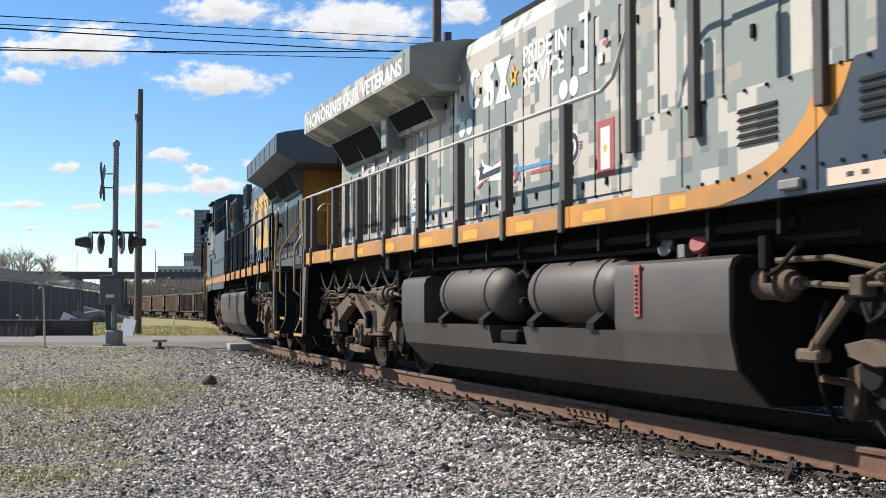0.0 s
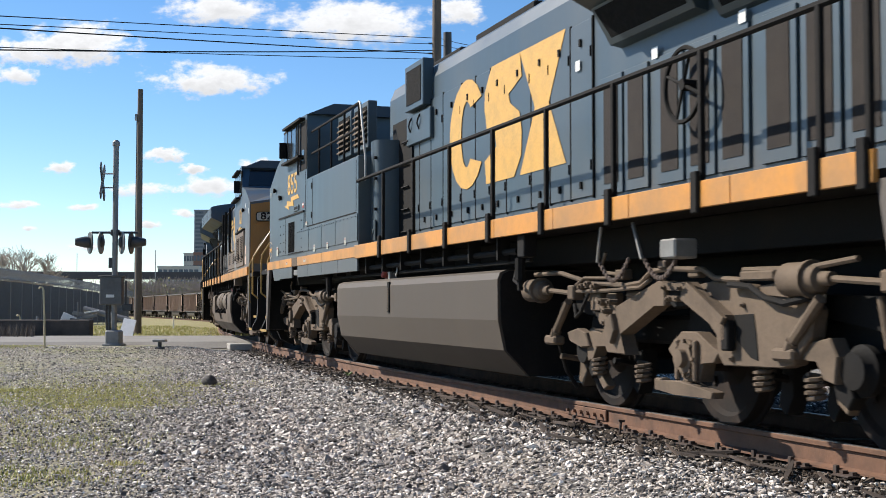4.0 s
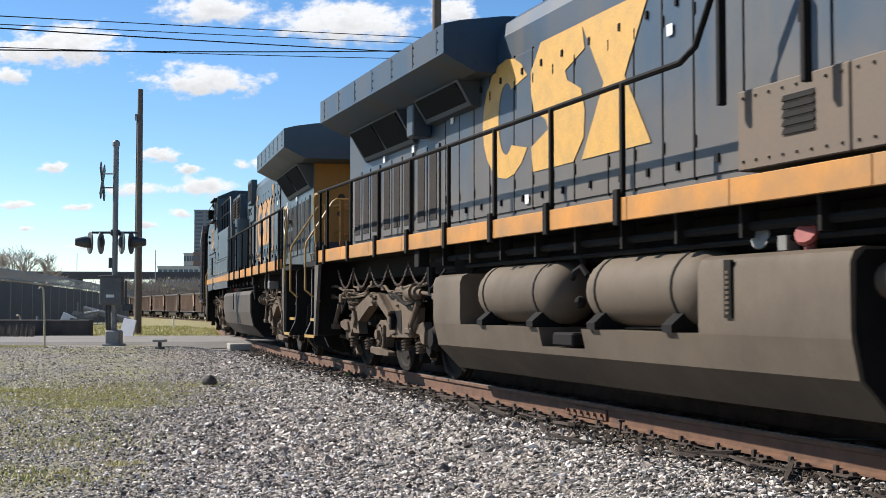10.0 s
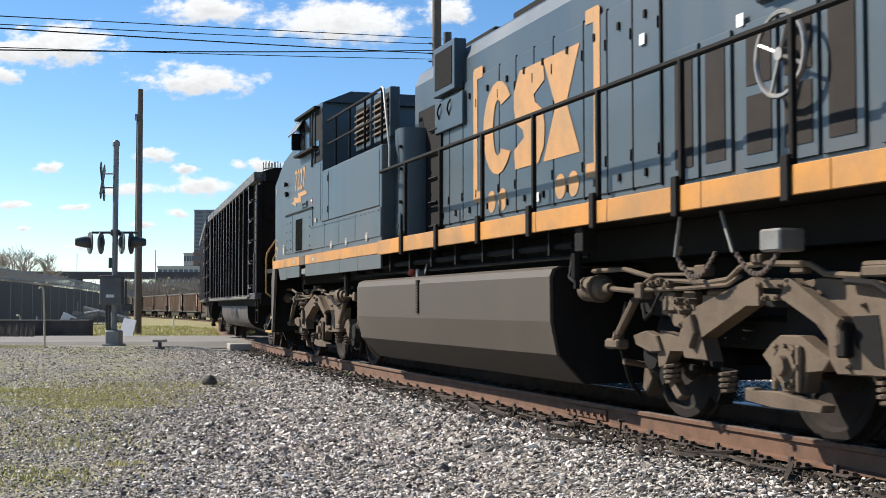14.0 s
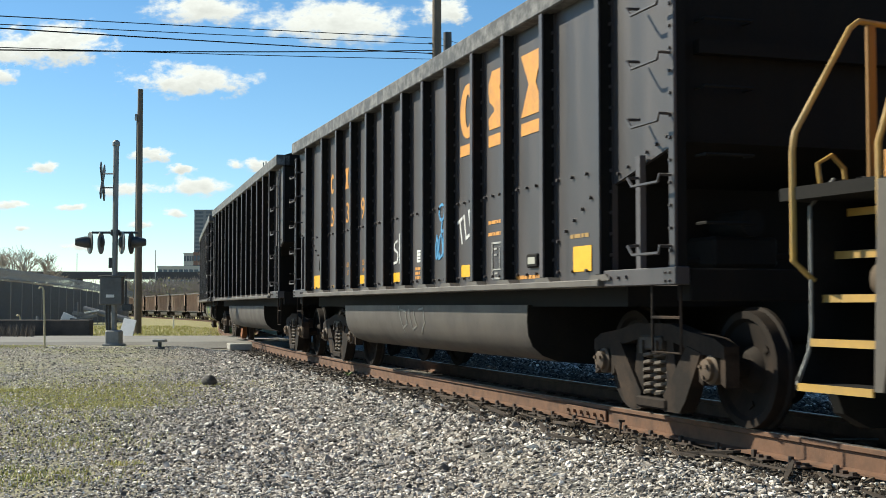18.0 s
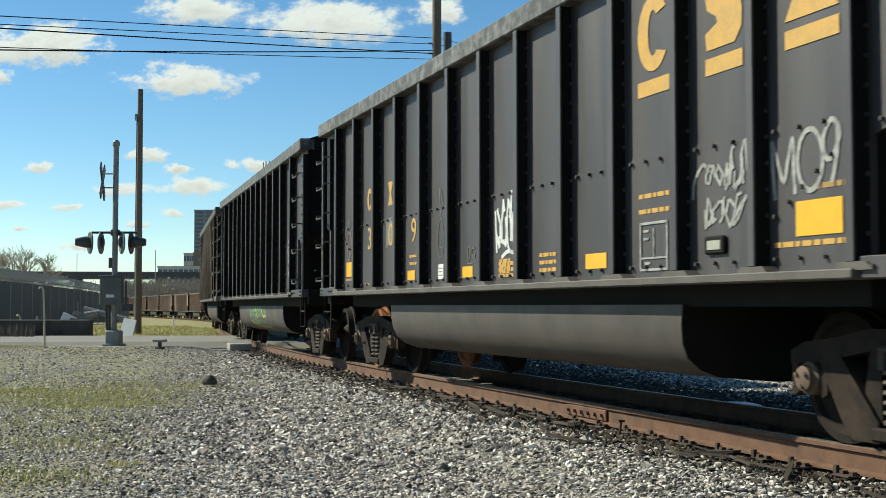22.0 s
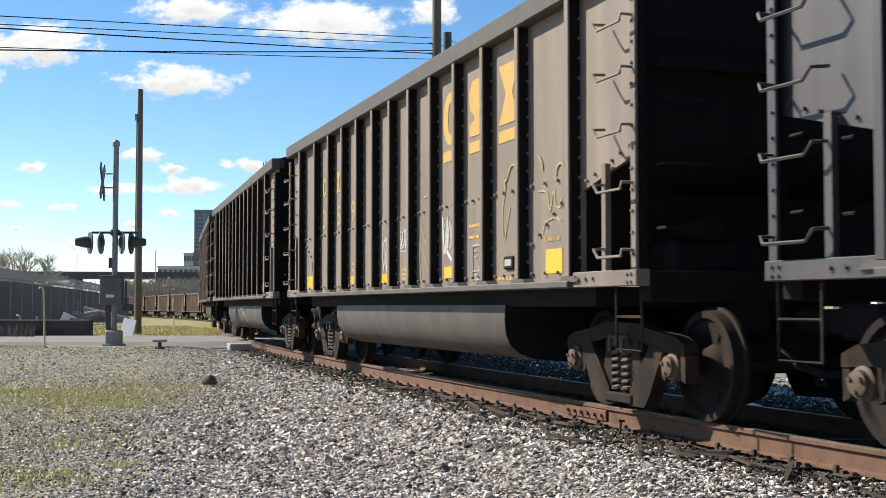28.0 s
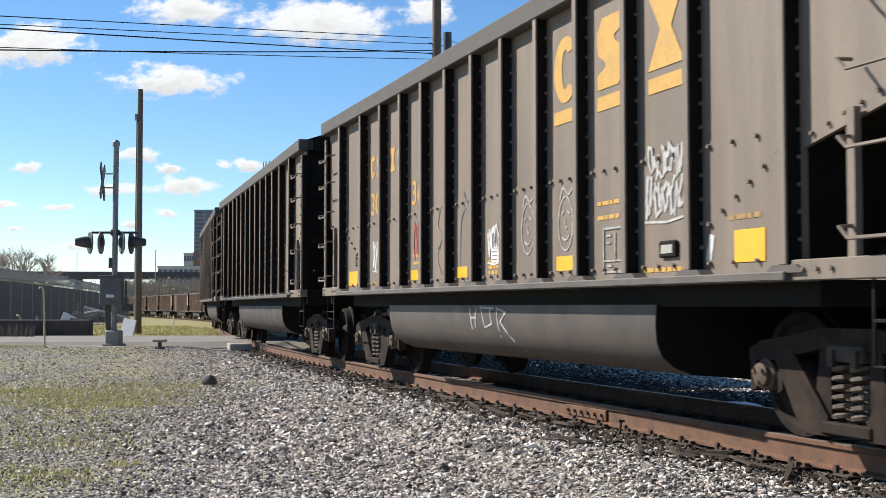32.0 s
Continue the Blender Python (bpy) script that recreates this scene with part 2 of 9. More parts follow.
SPRING = surface("dusty_spring", (0.11, 0.085, 0.065), 0.7, spot=(0.07, 0.05, 0.04), amount=0.6, scale=6, grain=0.1, bump=0.05)
CAP = surface("bearing_cap", (0.07, 0.048, 0.034), 0.7, spot=(0.19, 0.105, 0.045), amount=0.5, scale=1.3, grain=0.1, bump=0.05, own=0.35)
CHORD = surface("worn_chord", (0.05, 0.045, 0.042), 0.6, spot=(0.24, 0.23, 0.22), amount=0.8, scale=7, grain=0.15, bump=0.08)
DULLCHORD = surface("dull_chord", (0.06, 0.051, 0.043), 0.7, spot=(0.1, 0.085, 0.07), amount=0.6, scale=4, grain=0.1, bump=0.06)
SILL = surface("sill_steel", (0.105, 0.089, 0.075), 0.6, spot=(0.06, 0.051, 0.044), amount=0.7, scale=2.5, grain=0.06, bump=0.05, own=0.15)
TUB = surface("tub_steel", (0.072, 0.059, 0.05), 0.6, spot=(0.04, 0.034, 0.03), amount=0.7, scale=1.6, grain=0.05, bump=0.05, own=0.15)
REFLECT = surface("reflector_yellow", (0.8, 0.42, 0.018), 0.4, spot=(0.66, 0.34, 0.03), amount=0.5, scale=8, grain=0.04, bump=0.02)
AMBER = surface("amber_reflector", (0.74, 0.33, 0.018), 0.4, spot=(0.6, 0.27, 0.03), amount=0.7, scale=5, grain=0.05, bump=0.02)
GOLD = surface("yellow_lettering", (0.56, 0.31, 0.065), 0.6, spot=(0.36, 0.24, 0.08), amount=0.6, scale=4, grain=0.1, bump=0.02)
ORANGE = surface("orange_lettering", (0.62, 0.27, 0.05), 0.6, spot=(0.38, 0.19, 0.07), amount=0.6, scale=4, grain=0.1, bump=0.02)
FADED = surface("faded_lettering", (0.36, 0.21, 0.06), 0.7, spot=(0.2, 0.14, 0.07), amount=0.8, scale=4, grain=0.15, bump=0.02)
SPRAY_WHITE = surface("white_spray", (0.62, 0.62, 0.60), 0.7, spot=(0.35, 0.34, 0.33), amount=0.7, scale=7, grain=0.1, bump=0.02)
SPRAY_FADED = surface("faded_spray", (0.36, 0.35, 0.33), 0.7, spot=(0.12, 0.115, 0.11), amount=0.8, scale=9, grain=0.15, bump=0.02)
# near-black for wagon ends: their shade is put into the colour
SHADED_END = surface("shaded_end_steel", (0.009, 0.0075, 0.0065), 0.85, spec=0.15, spot=(0.016, 0.0125, 0.01), amount=0.8, scale=2.2, grain=0.12, bump=0.06, streak=True)
TRUCK_DIRT = surface("truck_dirt", (0.026, 0.02, 0.016), 0.75, spot=(0.085, 0.055, 0.037), amount=0.8, scale=6, grain=0.15, bump=0.08)
SPRAY_BLUE = surface("blue_spray", (0.06, 0.26, 0.48), 0.7, spot=(0.05, 0.16, 0.3), amount=0.6, scale=7, grain=0.1, bump=0.02)
SPRAY_GREEN = surface("green_spray", (0.09, 0.19, 0.085), 0.7, spot=(0.07, 0.09, 0.06), amount=0.9, scale=3, grain=0.1, bump=0.02)
SPRAY_YELLOW = surface("yellow_spray", (0.45, 0.38, 0.10), 0.7, spot=(0.3, 0.26, 0.12), amount=0.7, scale=7, grain=0.1, bump=0.02)
SPRAY_WORN = surface("worn_white_spray", (0.46, 0.45, 0.43), 0.7, spot=(0.24, 0.225, 0.21), amount=0.8, scale=9, grain=0.12, bump=0.02)
SPRAY_PALE = surface("thin_yellow_spray", (0.36, 0.31, 0.12), 0.7, spot=(0.22, 0.18, 0.11), amount=0.8, scale=9, grain=0.1, bump=0.02)
PEACH = surface("peach_spray", (0.2, 0.15, 0.118), 0.7, spot=(0.14, 0.11, 0.09), amount=0.9, scale=7, grain=0.12, bump=0.02)
SPRAY_RED = surface("red_spray", (0.36, 0.07, 0.06), 0.7, spot=(0.22, 0.08, 0.07), amount=0.7, scale=7, grain=0.1, bump=0.02)
MESHDARK = surface("dark_mesh", (0.01, 0.0095, 0.009), 0.9, spec=0.1, spot=(0.03, 0.027, 0.024), amount=0.5, scale=20, grain=0.3, fine=160, bump=0.4)
MESHBROWN = surface("dusty_mesh", (0.026, 0.021, 0.018), 0.85, spec=0.2, spot=(0.05, 0.042, 0.035), amount=0.6, scale=3, grain=0.3, fine=160, bump=0.4)
GRIMEBLUE = surface("grimy_blue_paint", (0.122, 0.09, 0.064), 0.75, spot=(0.15, 0.108, 0.074), amount=0.7, scale=1.5, grain=0.06, bump=0.05)
NOTICE = surface("faded_notice", (0.62, 0.45, 0.33), 0.7, spot=(0.5, 0.4, 0.33), amount=0.5, scale=9, grain=0.05, bump=0)
FADED_BRIGHT = surface("peeling_orange", (0.48, 0.235, 0.075), 0.6, spot=(0.3, 0.19, 0.09), amount=0.8, scale=2.5, grain=0.1, bump=0.03)
GUARD = surface("grey_steel", (0.22, 0.21, 0.19), 0.5, 0.3, spot=(0.12, 0.11, 0.1), amount=0.5, scale=4, grain=0.06, bump=0.03)
DARKRING = surface("worn_dark_steel", (0.02, 0.018, 0.016), 0.6, spot=(0.05, 0.044, 0.038), amount=0.6, scale=4, grain=0.1, bump=0.05)
LENS = surface("lamp_glass", (0.3, 0.3, 0.3), 0.15, spot=(0.45, 0.45, 0.44), amount=0.5, scale=12, grain=0.1, bump=0.05, spec=0.9)
HANDYELLOW = surface("worn_rail_yellow", (0.42, 0.25, 0.06), 0.45, spot=(0.25, 0.17, 0.07), amount=0.6, scale=5, grain=0.08, bump=0.03)
PALEFIELD = surface("aged_number_field", (0.36, 0.35, 0.3), 0.6, spot=(0.28, 0.27, 0.23), amount=0.5, scale=5, grain=0.05, bump=0.02)
STEPGREY = surface("step_grey", (0.095, 0.08, 0.066), 0.75, spot=(0.06, 0.05, 0.041), amount=0.6, scale=2.5, grain=0.08, bump=0.05)
WHITEBAR = surface("grey_white_rail", (0.5, 0.48, 0.43), 0.5, spot=(0.3, 0.28, 0.25), amount=0.5, scale=4, grain=0.05, bump=0.03)
POST = surface("brown_grey_post", (0.055, 0.044, 0.034), 0.5, spot=(0.085, 0.068, 0.05), amount=0.5, scale=3, grain=0.05, bump=0.04)
TANKDARK = surface("clean_tank", (0.043, 0.034, 0.0275), 0.6, spot=(0.08, 0.068, 0.056), amount=0.6, scale=1.2, grain=0.04, bump=0.04)
TANKBROWN = surface("dark_tank", (0.06, 0.046, 0.033), 0.65, spec=.4, spot=(0.088, 0.068, 0.05), amount=0.5, scale=1.1, grain=0.06, fine=60, bump=0.05, streak=True)
TRUCKSTEEL = surface("truck_steel", (0.015, 0.011, 0.009), 0.85, spec=0.2, spot=(0.075, 0.049, 0.034), amount=0.6, scale=3, grain=0.15, bump=0.1)
# a paler, warmer hopper colour for the wagons far down the line
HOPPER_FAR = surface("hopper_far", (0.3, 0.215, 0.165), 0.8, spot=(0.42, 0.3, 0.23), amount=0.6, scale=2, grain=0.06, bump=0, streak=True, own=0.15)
FARBARK = surface("far_bark", (0.33, 0.27, 0.22), 0.9, spot=(0.25, 0.205, 0.17), amount=0.5, scale=1, grain=0.1, fine=5, bump=0)
CHAIN = surface("rusty_chain", (0.06, 0.04, 0.03), 0.8, spot=(0.1, 0.062, 0.042), amount=0.6, scale=9, grain=0.15, bump=0.1)

# streaked yellow, its base darkened because the locomotives' ends are unlit
SHADED_YELLOW = surface("shaded_yellow_paint", (0.3, 0.14, 0.024), 0.6, spot=(0.13, 0.075, 0.03), amount=0.8, scale=1.3, grain=0.08, bump=0.03, streak=True)


def road_dust(m, colour, low, high, most):
    """Brown dust thrown up from the track: thick at height low, gone at height high."""
    n, l = m.node_tree.nodes, m.node_tree.links
    b = n["Principled BSDF"]
    clean = b.inputs["Base Color"].links[0].from_socket
    tc = n.new("ShaderNodeTexCoord")
    sep = n.new("ShaderNodeSeparateXYZ")
    l.new(tc.outputs["Object"], sep.inputs[0])
    t = n.new("ShaderNodeTexNoise")
    t.inputs["Scale"].default_value, t.inputs["Detail"].default_value = 1.6, 6
    l.new(tc.outputs["Object"], t.inputs["Vector"])
    wob = n.new("ShaderNodeMath")
    wob.operation = "MULTIPLY_ADD"
    wob.inputs[1].default_value = 1.6
    l.new(t.outputs["Fac"], wob.inputs[0]), l.new(sep.outputs["Z"], wob.inputs[2])
    r = n.new("ShaderNodeMapRange")
    r.interpolation_type = "SMOOTHSTEP"
    for key, v in (("From Min", low + .8), ("From Max", high + .8), ("To Min", most), ("To Max", 0.0)):
        r.inputs[key].default_value = v
    l.new(wob.outputs[0], r.inputs["Value"])
    mix = n.new("ShaderNodeMix")
    mix.data_type = "RGBA"
    mix.inputs["B"].default_value = (*colour, 1)
    l.new(r.outputs["Result"], mix.inputs["Factor"]), l.new(clean, mix.inputs["A"])
    l.new(mix.outputs["Result"], b.inputs["Base Color"])


road_dust(BLUE, (0.08, 0.07, 0.058), 1.5, 2.5, .6)
road_dust(BLUE_DUSTY, (0.12, 0.1, 0.08), 1.9, 3.4, .9)
road_dust(YELLOW, (0.2, 0.125, 0.06), 1.45, 1.85, .4)


def camouflage():
    """Squares of four greys and tans, as on field uniforms."""
    m = CAMO
    n, l = m.node_tree.nodes, m.node_tree.links
    b = n["Principled BSDF"]
    tc = n.new("ShaderNodeTexCoord")
    last = None
    for size, scale, low, high, colour in ((.12, .6, .47, .475, (.2, .225, .2)), (.12, .8, .58, .585, (.3, .275, .225)), (.12, .7, .63, .635, (.14, .16, .155))):
        snap = n.new("ShaderNodeVectorMath")
        snap.operation = "SNAP"
        snap.inputs[1].default_value = (10, size, size)
        add = n.new("ShaderNodeVectorMath")
        add.operation = "ADD"
        add.inputs[1].default_value = (size * 7.3 * scale, scale * 31, scale * 17)
        l.new(tc.outputs["Object"], snap.inputs[0])
        l.new(snap.outputs[0], add.inputs[0])
        tex = n.new("ShaderNodeTexNoise")
        tex.inputs["Scale"].default_value, tex.inputs["Detail"].default_value, tex.inputs["Roughness"].default_value = 2.3 * scale, 3, .6
        l.new(add.outputs[0], tex.inputs["Vector"])
        rng = n.new("ShaderNodeMapRange")
        rng.inputs["From Min"].default_value, rng.inputs["From Max"].default_value = low, high
        l.new(tex.outputs["Fac"], rng.inputs["Value"])
        mix = n.new("ShaderNodeMix")
        mix.data_type = "RGBA"
        mix.inputs["B"].default_value = (*colour, 1)
        if last is None:
            mix.inputs["A"].default_value = (.46, .42, .36, 1)
        else:
            l.new(last, mix.inputs["A"])
        l.new(rng.outputs["Result"], mix.inputs["Factor"])
        last = mix.outputs["Result"]
    l.new(last, b.inputs["Base Color"])


camouflage()
SPLINTER = surface("rotten_wood", (0.04, 0.026, 0.018), 0.95, spot=(0.07, 0.05, 0.036), amount=0.7, scale=9, grain=0.25, fine=60, bump=0.3, own=0.4)
TIE = surface("weathered_tie", (0.045, 0.036, 0.03), 0.95, spot=(0.03, 0.025, 0.022), amount=0.8, scale=6, grain=0.25, fine=50, bump=0.4, own=0.3)
RUSTDARK = surface("dark_rust", (0.05, 0.034, 0.026), 0.9, spot=(0.085, 0.05, 0.034), amount=0.6, scale=8, grain=0.15, bump=0.1, own=0.3)
WOOD = surface("grey_pole_wood", (0.16, 0.125, 0.095), 0.9, spot=(0.08, 0.065, 0.052), amount=0.7, scale=2.0, grain=0.15, fine=30, bump=0.3, streak=True)
CONCRETE = surface("weathered_concrete", (0.36, 0.34, 0.30), 0.9, spot=(0.2, 0.185, 0.165), amount=0.7, scale=1.3, grain=0.1, fine=30, bump=0.15)
OLDCONCRETE = surface("stained_concrete", (0.085, 0.07, 0.058), 0.9, spot=(0.035, 0.03, 0.027), amount=0.8, scale=1.6, grain=0.12, fine=30, bump=0.2)
ASPHALT = surface("pale_asphalt", (0.21, 0.195, 0.172), 0.95, spot=(0.15, 0.138, 0.122), amount=0.7, scale=0.5, grain=0.12, fine=25, bump=0.15)
SIGNAL = surface("grey_signal_paint", (0.24, 0.235, 0.22), 0.55, spot=(0.13, 0.125, 0.115), amount=0.6, scale=4, grain=0.06, bump=0.05)
BOXGREY = surface("weathered_box_grey", (0.13, 0.128, 0.122), 0.6, spot=(0.08, 0.077, 0.072), amount=0.7, scale=3, grain=0.06, bump=0.05)
DARKSIGNAL = surface("dark_signal_paint", (0.045, 0.045, 0.045), 0.5, spot=(0.08, 0.075, 0.07), amount=0.6, scale=5, grain=0.06, bump=0.05)
FENCE = surface("dark_fence_slats", (0.088, 0.091, 0.094), 0.7, spot=(0.13, 0.121, 0.114), amount=0.6, scale=1.2, grain=0.15, fine=12, bump=0.1)
WIRE = surface("galvanised_wire", (0.30, 0.30, 0.30), 0.45, 0.6, spot=(0.18, 0.17, 0.16), amount=0.5, scale=6, grain=0.05, bump=0)
BARK = surface("bare_bark", (0.13, 0.105, 0.085), 0.9, spot=(0.08, 0.065, 0.055), amount=0.6, scale=3, grain=0.15, bump=0.2)
BRIDGE = surface("bridge_steel", (0.085, 0.08, 0.09), 0.8, spot=(0.06, 0.058, 0.066), amount=0.6, scale=0.1, grain=0.05, fine=2, bump=0)
TOWER = surface("tower_cladding", (0.2, 0.215, 0.25), 0.6, spot=(0.16, 0.175, 0.21), amount=0.5, scale=0.05, grain=0.03, fine=1, bump=0)
TOWERGLASS = surface("tower_glass", (0.09, 0.115, 0.15), 0.3, spot=(0.13, 0.155, 0.19), amount=0.5, scale=0.1, grain=0.05, fine=1, bump=0)
BRICK = surface("far_brick", (0.22, 0.13, 0.11), 0.9, spot=(0.17, 0.11, 0.1), amount=0.5, scale=0.1, grain=0.05, fine=1, bump=0)
PALE = surface("pale_far_wall", (0.50, 0.49, 0.47), 0.9, spot=(0.4, 0.39, 0.38), amount=0.5, scale=0.1, grain=0.04, fine=1, bump=0)
FADEDYELLOW = surface("faded_yellow_paint", (0.55, 0.47, 0.29), 0.6, spot=(0.42, 0.36, 0.22), amount=0.6, scale=5, grain=0.08, bump=0.04)
PLASTIC = surface("pale_plastic", (0.55, 0.58, 0.66), 0.4, spot=(0.4, 0.42, 0.5), amount=0.4, scale=10, grain=0.05, bump=0.1)
LEAF = surface("green_weed", (0.10, 0.16, 0.04), 0.6, spot=(0.16, 0.2, 0.06), amount=0.5, scale=15, grain=0.15, bump=0)
ROCK = surface("dark_stone", (0.06, 0.052, 0.046), 0.9, spot=(0.1, 0.09, 0.08), amount=0.6, scale=9, grain=0.2, bump=0.4, depth=.03)


def stones_material(name="crushed_stone", k=1.0, warm=1.0, single=False):
    """Crushed stone: each piece its own grey, some rusty or dark."""
    m = bpy.data.materials.new(name)
    m.use_nodes = True
    n, l = m.node_tree.nodes, m.node_tree.links
    b = n["Principled BSDF"]
    b.inputs["Roughness"].default_value = .9
    b.inputs["Specular IOR Level"].default_value = .3
    geo = n.new("ShaderNodeNewGeometry")
    ramp = n.new("ShaderNodeValToRGB")
    ramp.color_ramp.elements[0].position, ramp.color_ramp.elements[0].color = 0, (.04, .036, .034, 1)
    ramp.color_ramp.elements[1].position, ramp.color_ramp.elements[1].color = 1, (.74, .72, .68, 1)
    for p, c in ((.22, (.1, .094, .088, 1)), (.42, (.22, .208, .194, 1)), (.5, (.27, .24, .205, 1)), (.58, (.33, .315, .295, 1)), (.72, (.35, .318, .28, 1)), (.78, (.42, .4, .375, 1)), (.93, (.55, .53, .5, 1))):
        e = ramp.color_ramp.elements.new(p)
        e.color = c
    for e in ramp.color_ramp.elements:
        e.color = (e.color[0] * k * warm, e.color[1] * k, e.color[2] * k / warm, 1)
    info = n.new("ShaderNodeObjectInfo")
    l.new(info.outputs["Random"] if single else geo.outputs["Random Per Island"], ramp.inputs["Fac"])
    tc = n.new("ShaderNodeTexCoord")
    t = n.new("ShaderNodeTexNoise")
    t.inputs["Scale"].default_value, t.inputs["Detail"].default_value = 45, 5
    l.new(tc.outputs["Object"], t.inputs["Vector"])
    r = n.new("ShaderNodeMapRange")
    r.inputs["To Min"].default_value, r.inputs["To Max"].default_value = .65, 1.35
    l.new(t.outputs["Fac"], r.inputs["Value"])
    h = n.new("ShaderNodeHueSaturation")
    l.new(ramp.outputs["Color"], h.inputs["Color"]), l.new(r.outputs["Result"], h.inputs["Value"])
    l.new(h.outputs["Color"], b.inputs["Base Color"])
    bp = n.new("ShaderNodeBump")
    bp.inputs["Strength"].default_value, bp.inputs["Distance"].default_value = .5, .01
    l.new(t.outputs["Fac"], bp.inputs["Height"]), l.new(bp.outputs["Normal"], b.inputs["Normal"])
    return m


STONES = stones_material(k=1.28, warm=1.065)
STONE = stones_material("single_stone", 1.28, 1.065, True)
# oily stone, with the shade under the train put into its colour
FOULED_SHADED = stones_material("fouled_shaded_stone", .16, 1.25)


def ground_material():
    """Gravel and dirt, with thin grass by patches and a meadow beyond the road."""
    m = bpy.data.materials.new("gravel_and_grass")
    m.use_nodes = True
    n, l = m.node_tree.nodes, m.node_tree.links
    b = n["Principled BSDF"]
    b.inputs["Roughness"].default_value = .95
    b.inputs["Specular IOR Level"].default_value = .2
    tc = n.new("ShaderNodeTexCoord")

    def noise_at(scale, detail=5, rough=.6):
        t = n.new("ShaderNodeTexNoise")
        t.inputs["Scale"].default_value, t.inputs["Detail"].default_value, t.inputs["Roughness"].default_value = scale, detail, rough
        l.new(tc.outputs["Object"], t.inputs["Vector"])
        return t.outputs["Fac"]

    def spread(value, a, b2, lo=0.0, hi=1.0):
        r = n.new("ShaderNodeMapRange")
        r.interpolation_type = "SMOOTHSTEP"
        for k, v in (("From Min", a), ("From Max", b2), ("To Min", lo), ("To Max", hi)):
            r.inputs[k].default_value = v
        l.new(value, r.inputs["Value"])
        return r.outputs["Result"]

    def math_of(op, a, b2):
        k = n.new("ShaderNodeMath")
        k.operation = op
        for i, v in enumerate((a, b2)):
            if isinstance(v, (int, float)):
                k.inputs[i].default_value = v
            else:
                l.new(v, k.inputs[i])
        return k.outputs[0]

    def mixed(fac, a, b2):
        k = n.new("ShaderNodeMix")
        k.data_type = "RGBA"
        l.new(fac, k.inputs["Factor"])
        for key, v in (("A", a), ("B", b2)):
            if isinstance(v, tuple):
                k.inputs[key].default_value = (*v, 1)
            else:
                l.new(v, k.inputs[key])
        return k.outputs["Result"]

    def along(vector):
        d = n.new("ShaderNodeVectorMath")
        d.operation = "DOT_PRODUCT"
        d.inputs[1].default_value = vector
        l.new(tc.outputs["Object"], d.inputs[0])
        return d.outputs["Value"]

    right = along((math.cos(TURN), -math.sin(TURN), 0))
    depth = along((math.sin(TURN), math.cos(TURN), 0))
    cell = n.new("ShaderNodeTexVoronoi")
    cell.inputs["Scale"].default_value = 24
    l.new(tc.outputs["Object"], cell.inputs["Vector"])
    grey = n.new("ShaderNodeValToRGB")
    grey.color_ramp.elements[0].color, grey.color_ramp.elements[1].color = (.15, .14, .126, 1), (.46, .43, .39, 1)
    sep = n.new("ShaderNodeSeparateColor")
    l.new(cell.outputs["Color"], sep.inputs["Color"])
    l.new(sep.outputs["Red"], grey.inputs["Fac"])
    gravel = mixed(spread(cell.outputs["Distance"], .2, .6, 0, .75), grey.outputs["Color"], (.05, .046, .042))
    dirt = mixed(noise_at(14), (.24, .205, .155), (.36, .31, .24))
    base = mixed(spread(noise_at(.5), .45, .62, 0, .5), gravel, dirt)
    edge = math_of("ADD", math_of("ADD", right, math_of("MULTIPLY", depth, .23)), math_of("MULTIPLY", noise_at(.35, 3), 2.0))
    left = spread(edge, 2.3, 0.4, 0, .95)
    soil = mixed(noise_at(20), (.2, .18, .12), (.34, .3, .22))
    base = mixed(math_of("MULTIPLY", left, spread(noise_at(1.1), .35, .65, .1, .6)), base, soil)
    patch = math_of("MULTIPLY", left, spread(noise_at(.36, 4), .44, .62, .12, .95))
    blade = mixed(noise_at(30), (.2, .205, .07), (.34, .31, .15))
    ground = mixed(math_of("MULTIPLY", patch, spread(noise_at(9), .35, .65, .3, 1)), base, blade)
    meadow = mixed(noise_at(.8), (.2, .19, .08), (.36, .31, .17))
    far = spread(depth, 43, 46)
    ground = mixed(far, ground, meadow)
    l.new(ground, b.inputs["Base Color"])
    bp = n.new("ShaderNodeBump")
    bp.inputs["Strength"].default_value, bp.inputs["Distance"].default_value = .8, .03
    l.new(cell.outputs["Distance"], bp.inputs["Height"]), l.new(bp.outputs["Normal"], b.inputs["Normal"])
    return m


GRAVEL = ground_material()


def grass_material():
    m = bpy.data.materials.new("thin_grass")
    m.use_nodes = True
    n, l = m.node_tree.nodes, m.node_tree.links
    b = n["Principled BSDF"]
    b.inputs["Roughness"].default_value = .7
    geo = n.new("ShaderNodeNewGeometry")
    ramp = n.new("ShaderNodeValToRGB")
    ramp.color_ramp.elements[0].color, ramp.color_ramp.elements[1].color = (.36, .37, .08, 1), (.62, .53, .22, 1)
    l.new(geo.outputs["Random Per Island"], ramp.inputs["Fac"])
    l.new(ramp.outputs["Color"], b.inputs["Base Color"])
    return m


GRASS = grass_material()
BUD = surface("budding_twigs", (0.32, 0.3, 0.15), 0.8, spot=(0.18, 0.165, 0.09), amount=0.6, scale=0.5, grain=0.2, fine=3, bump=0)


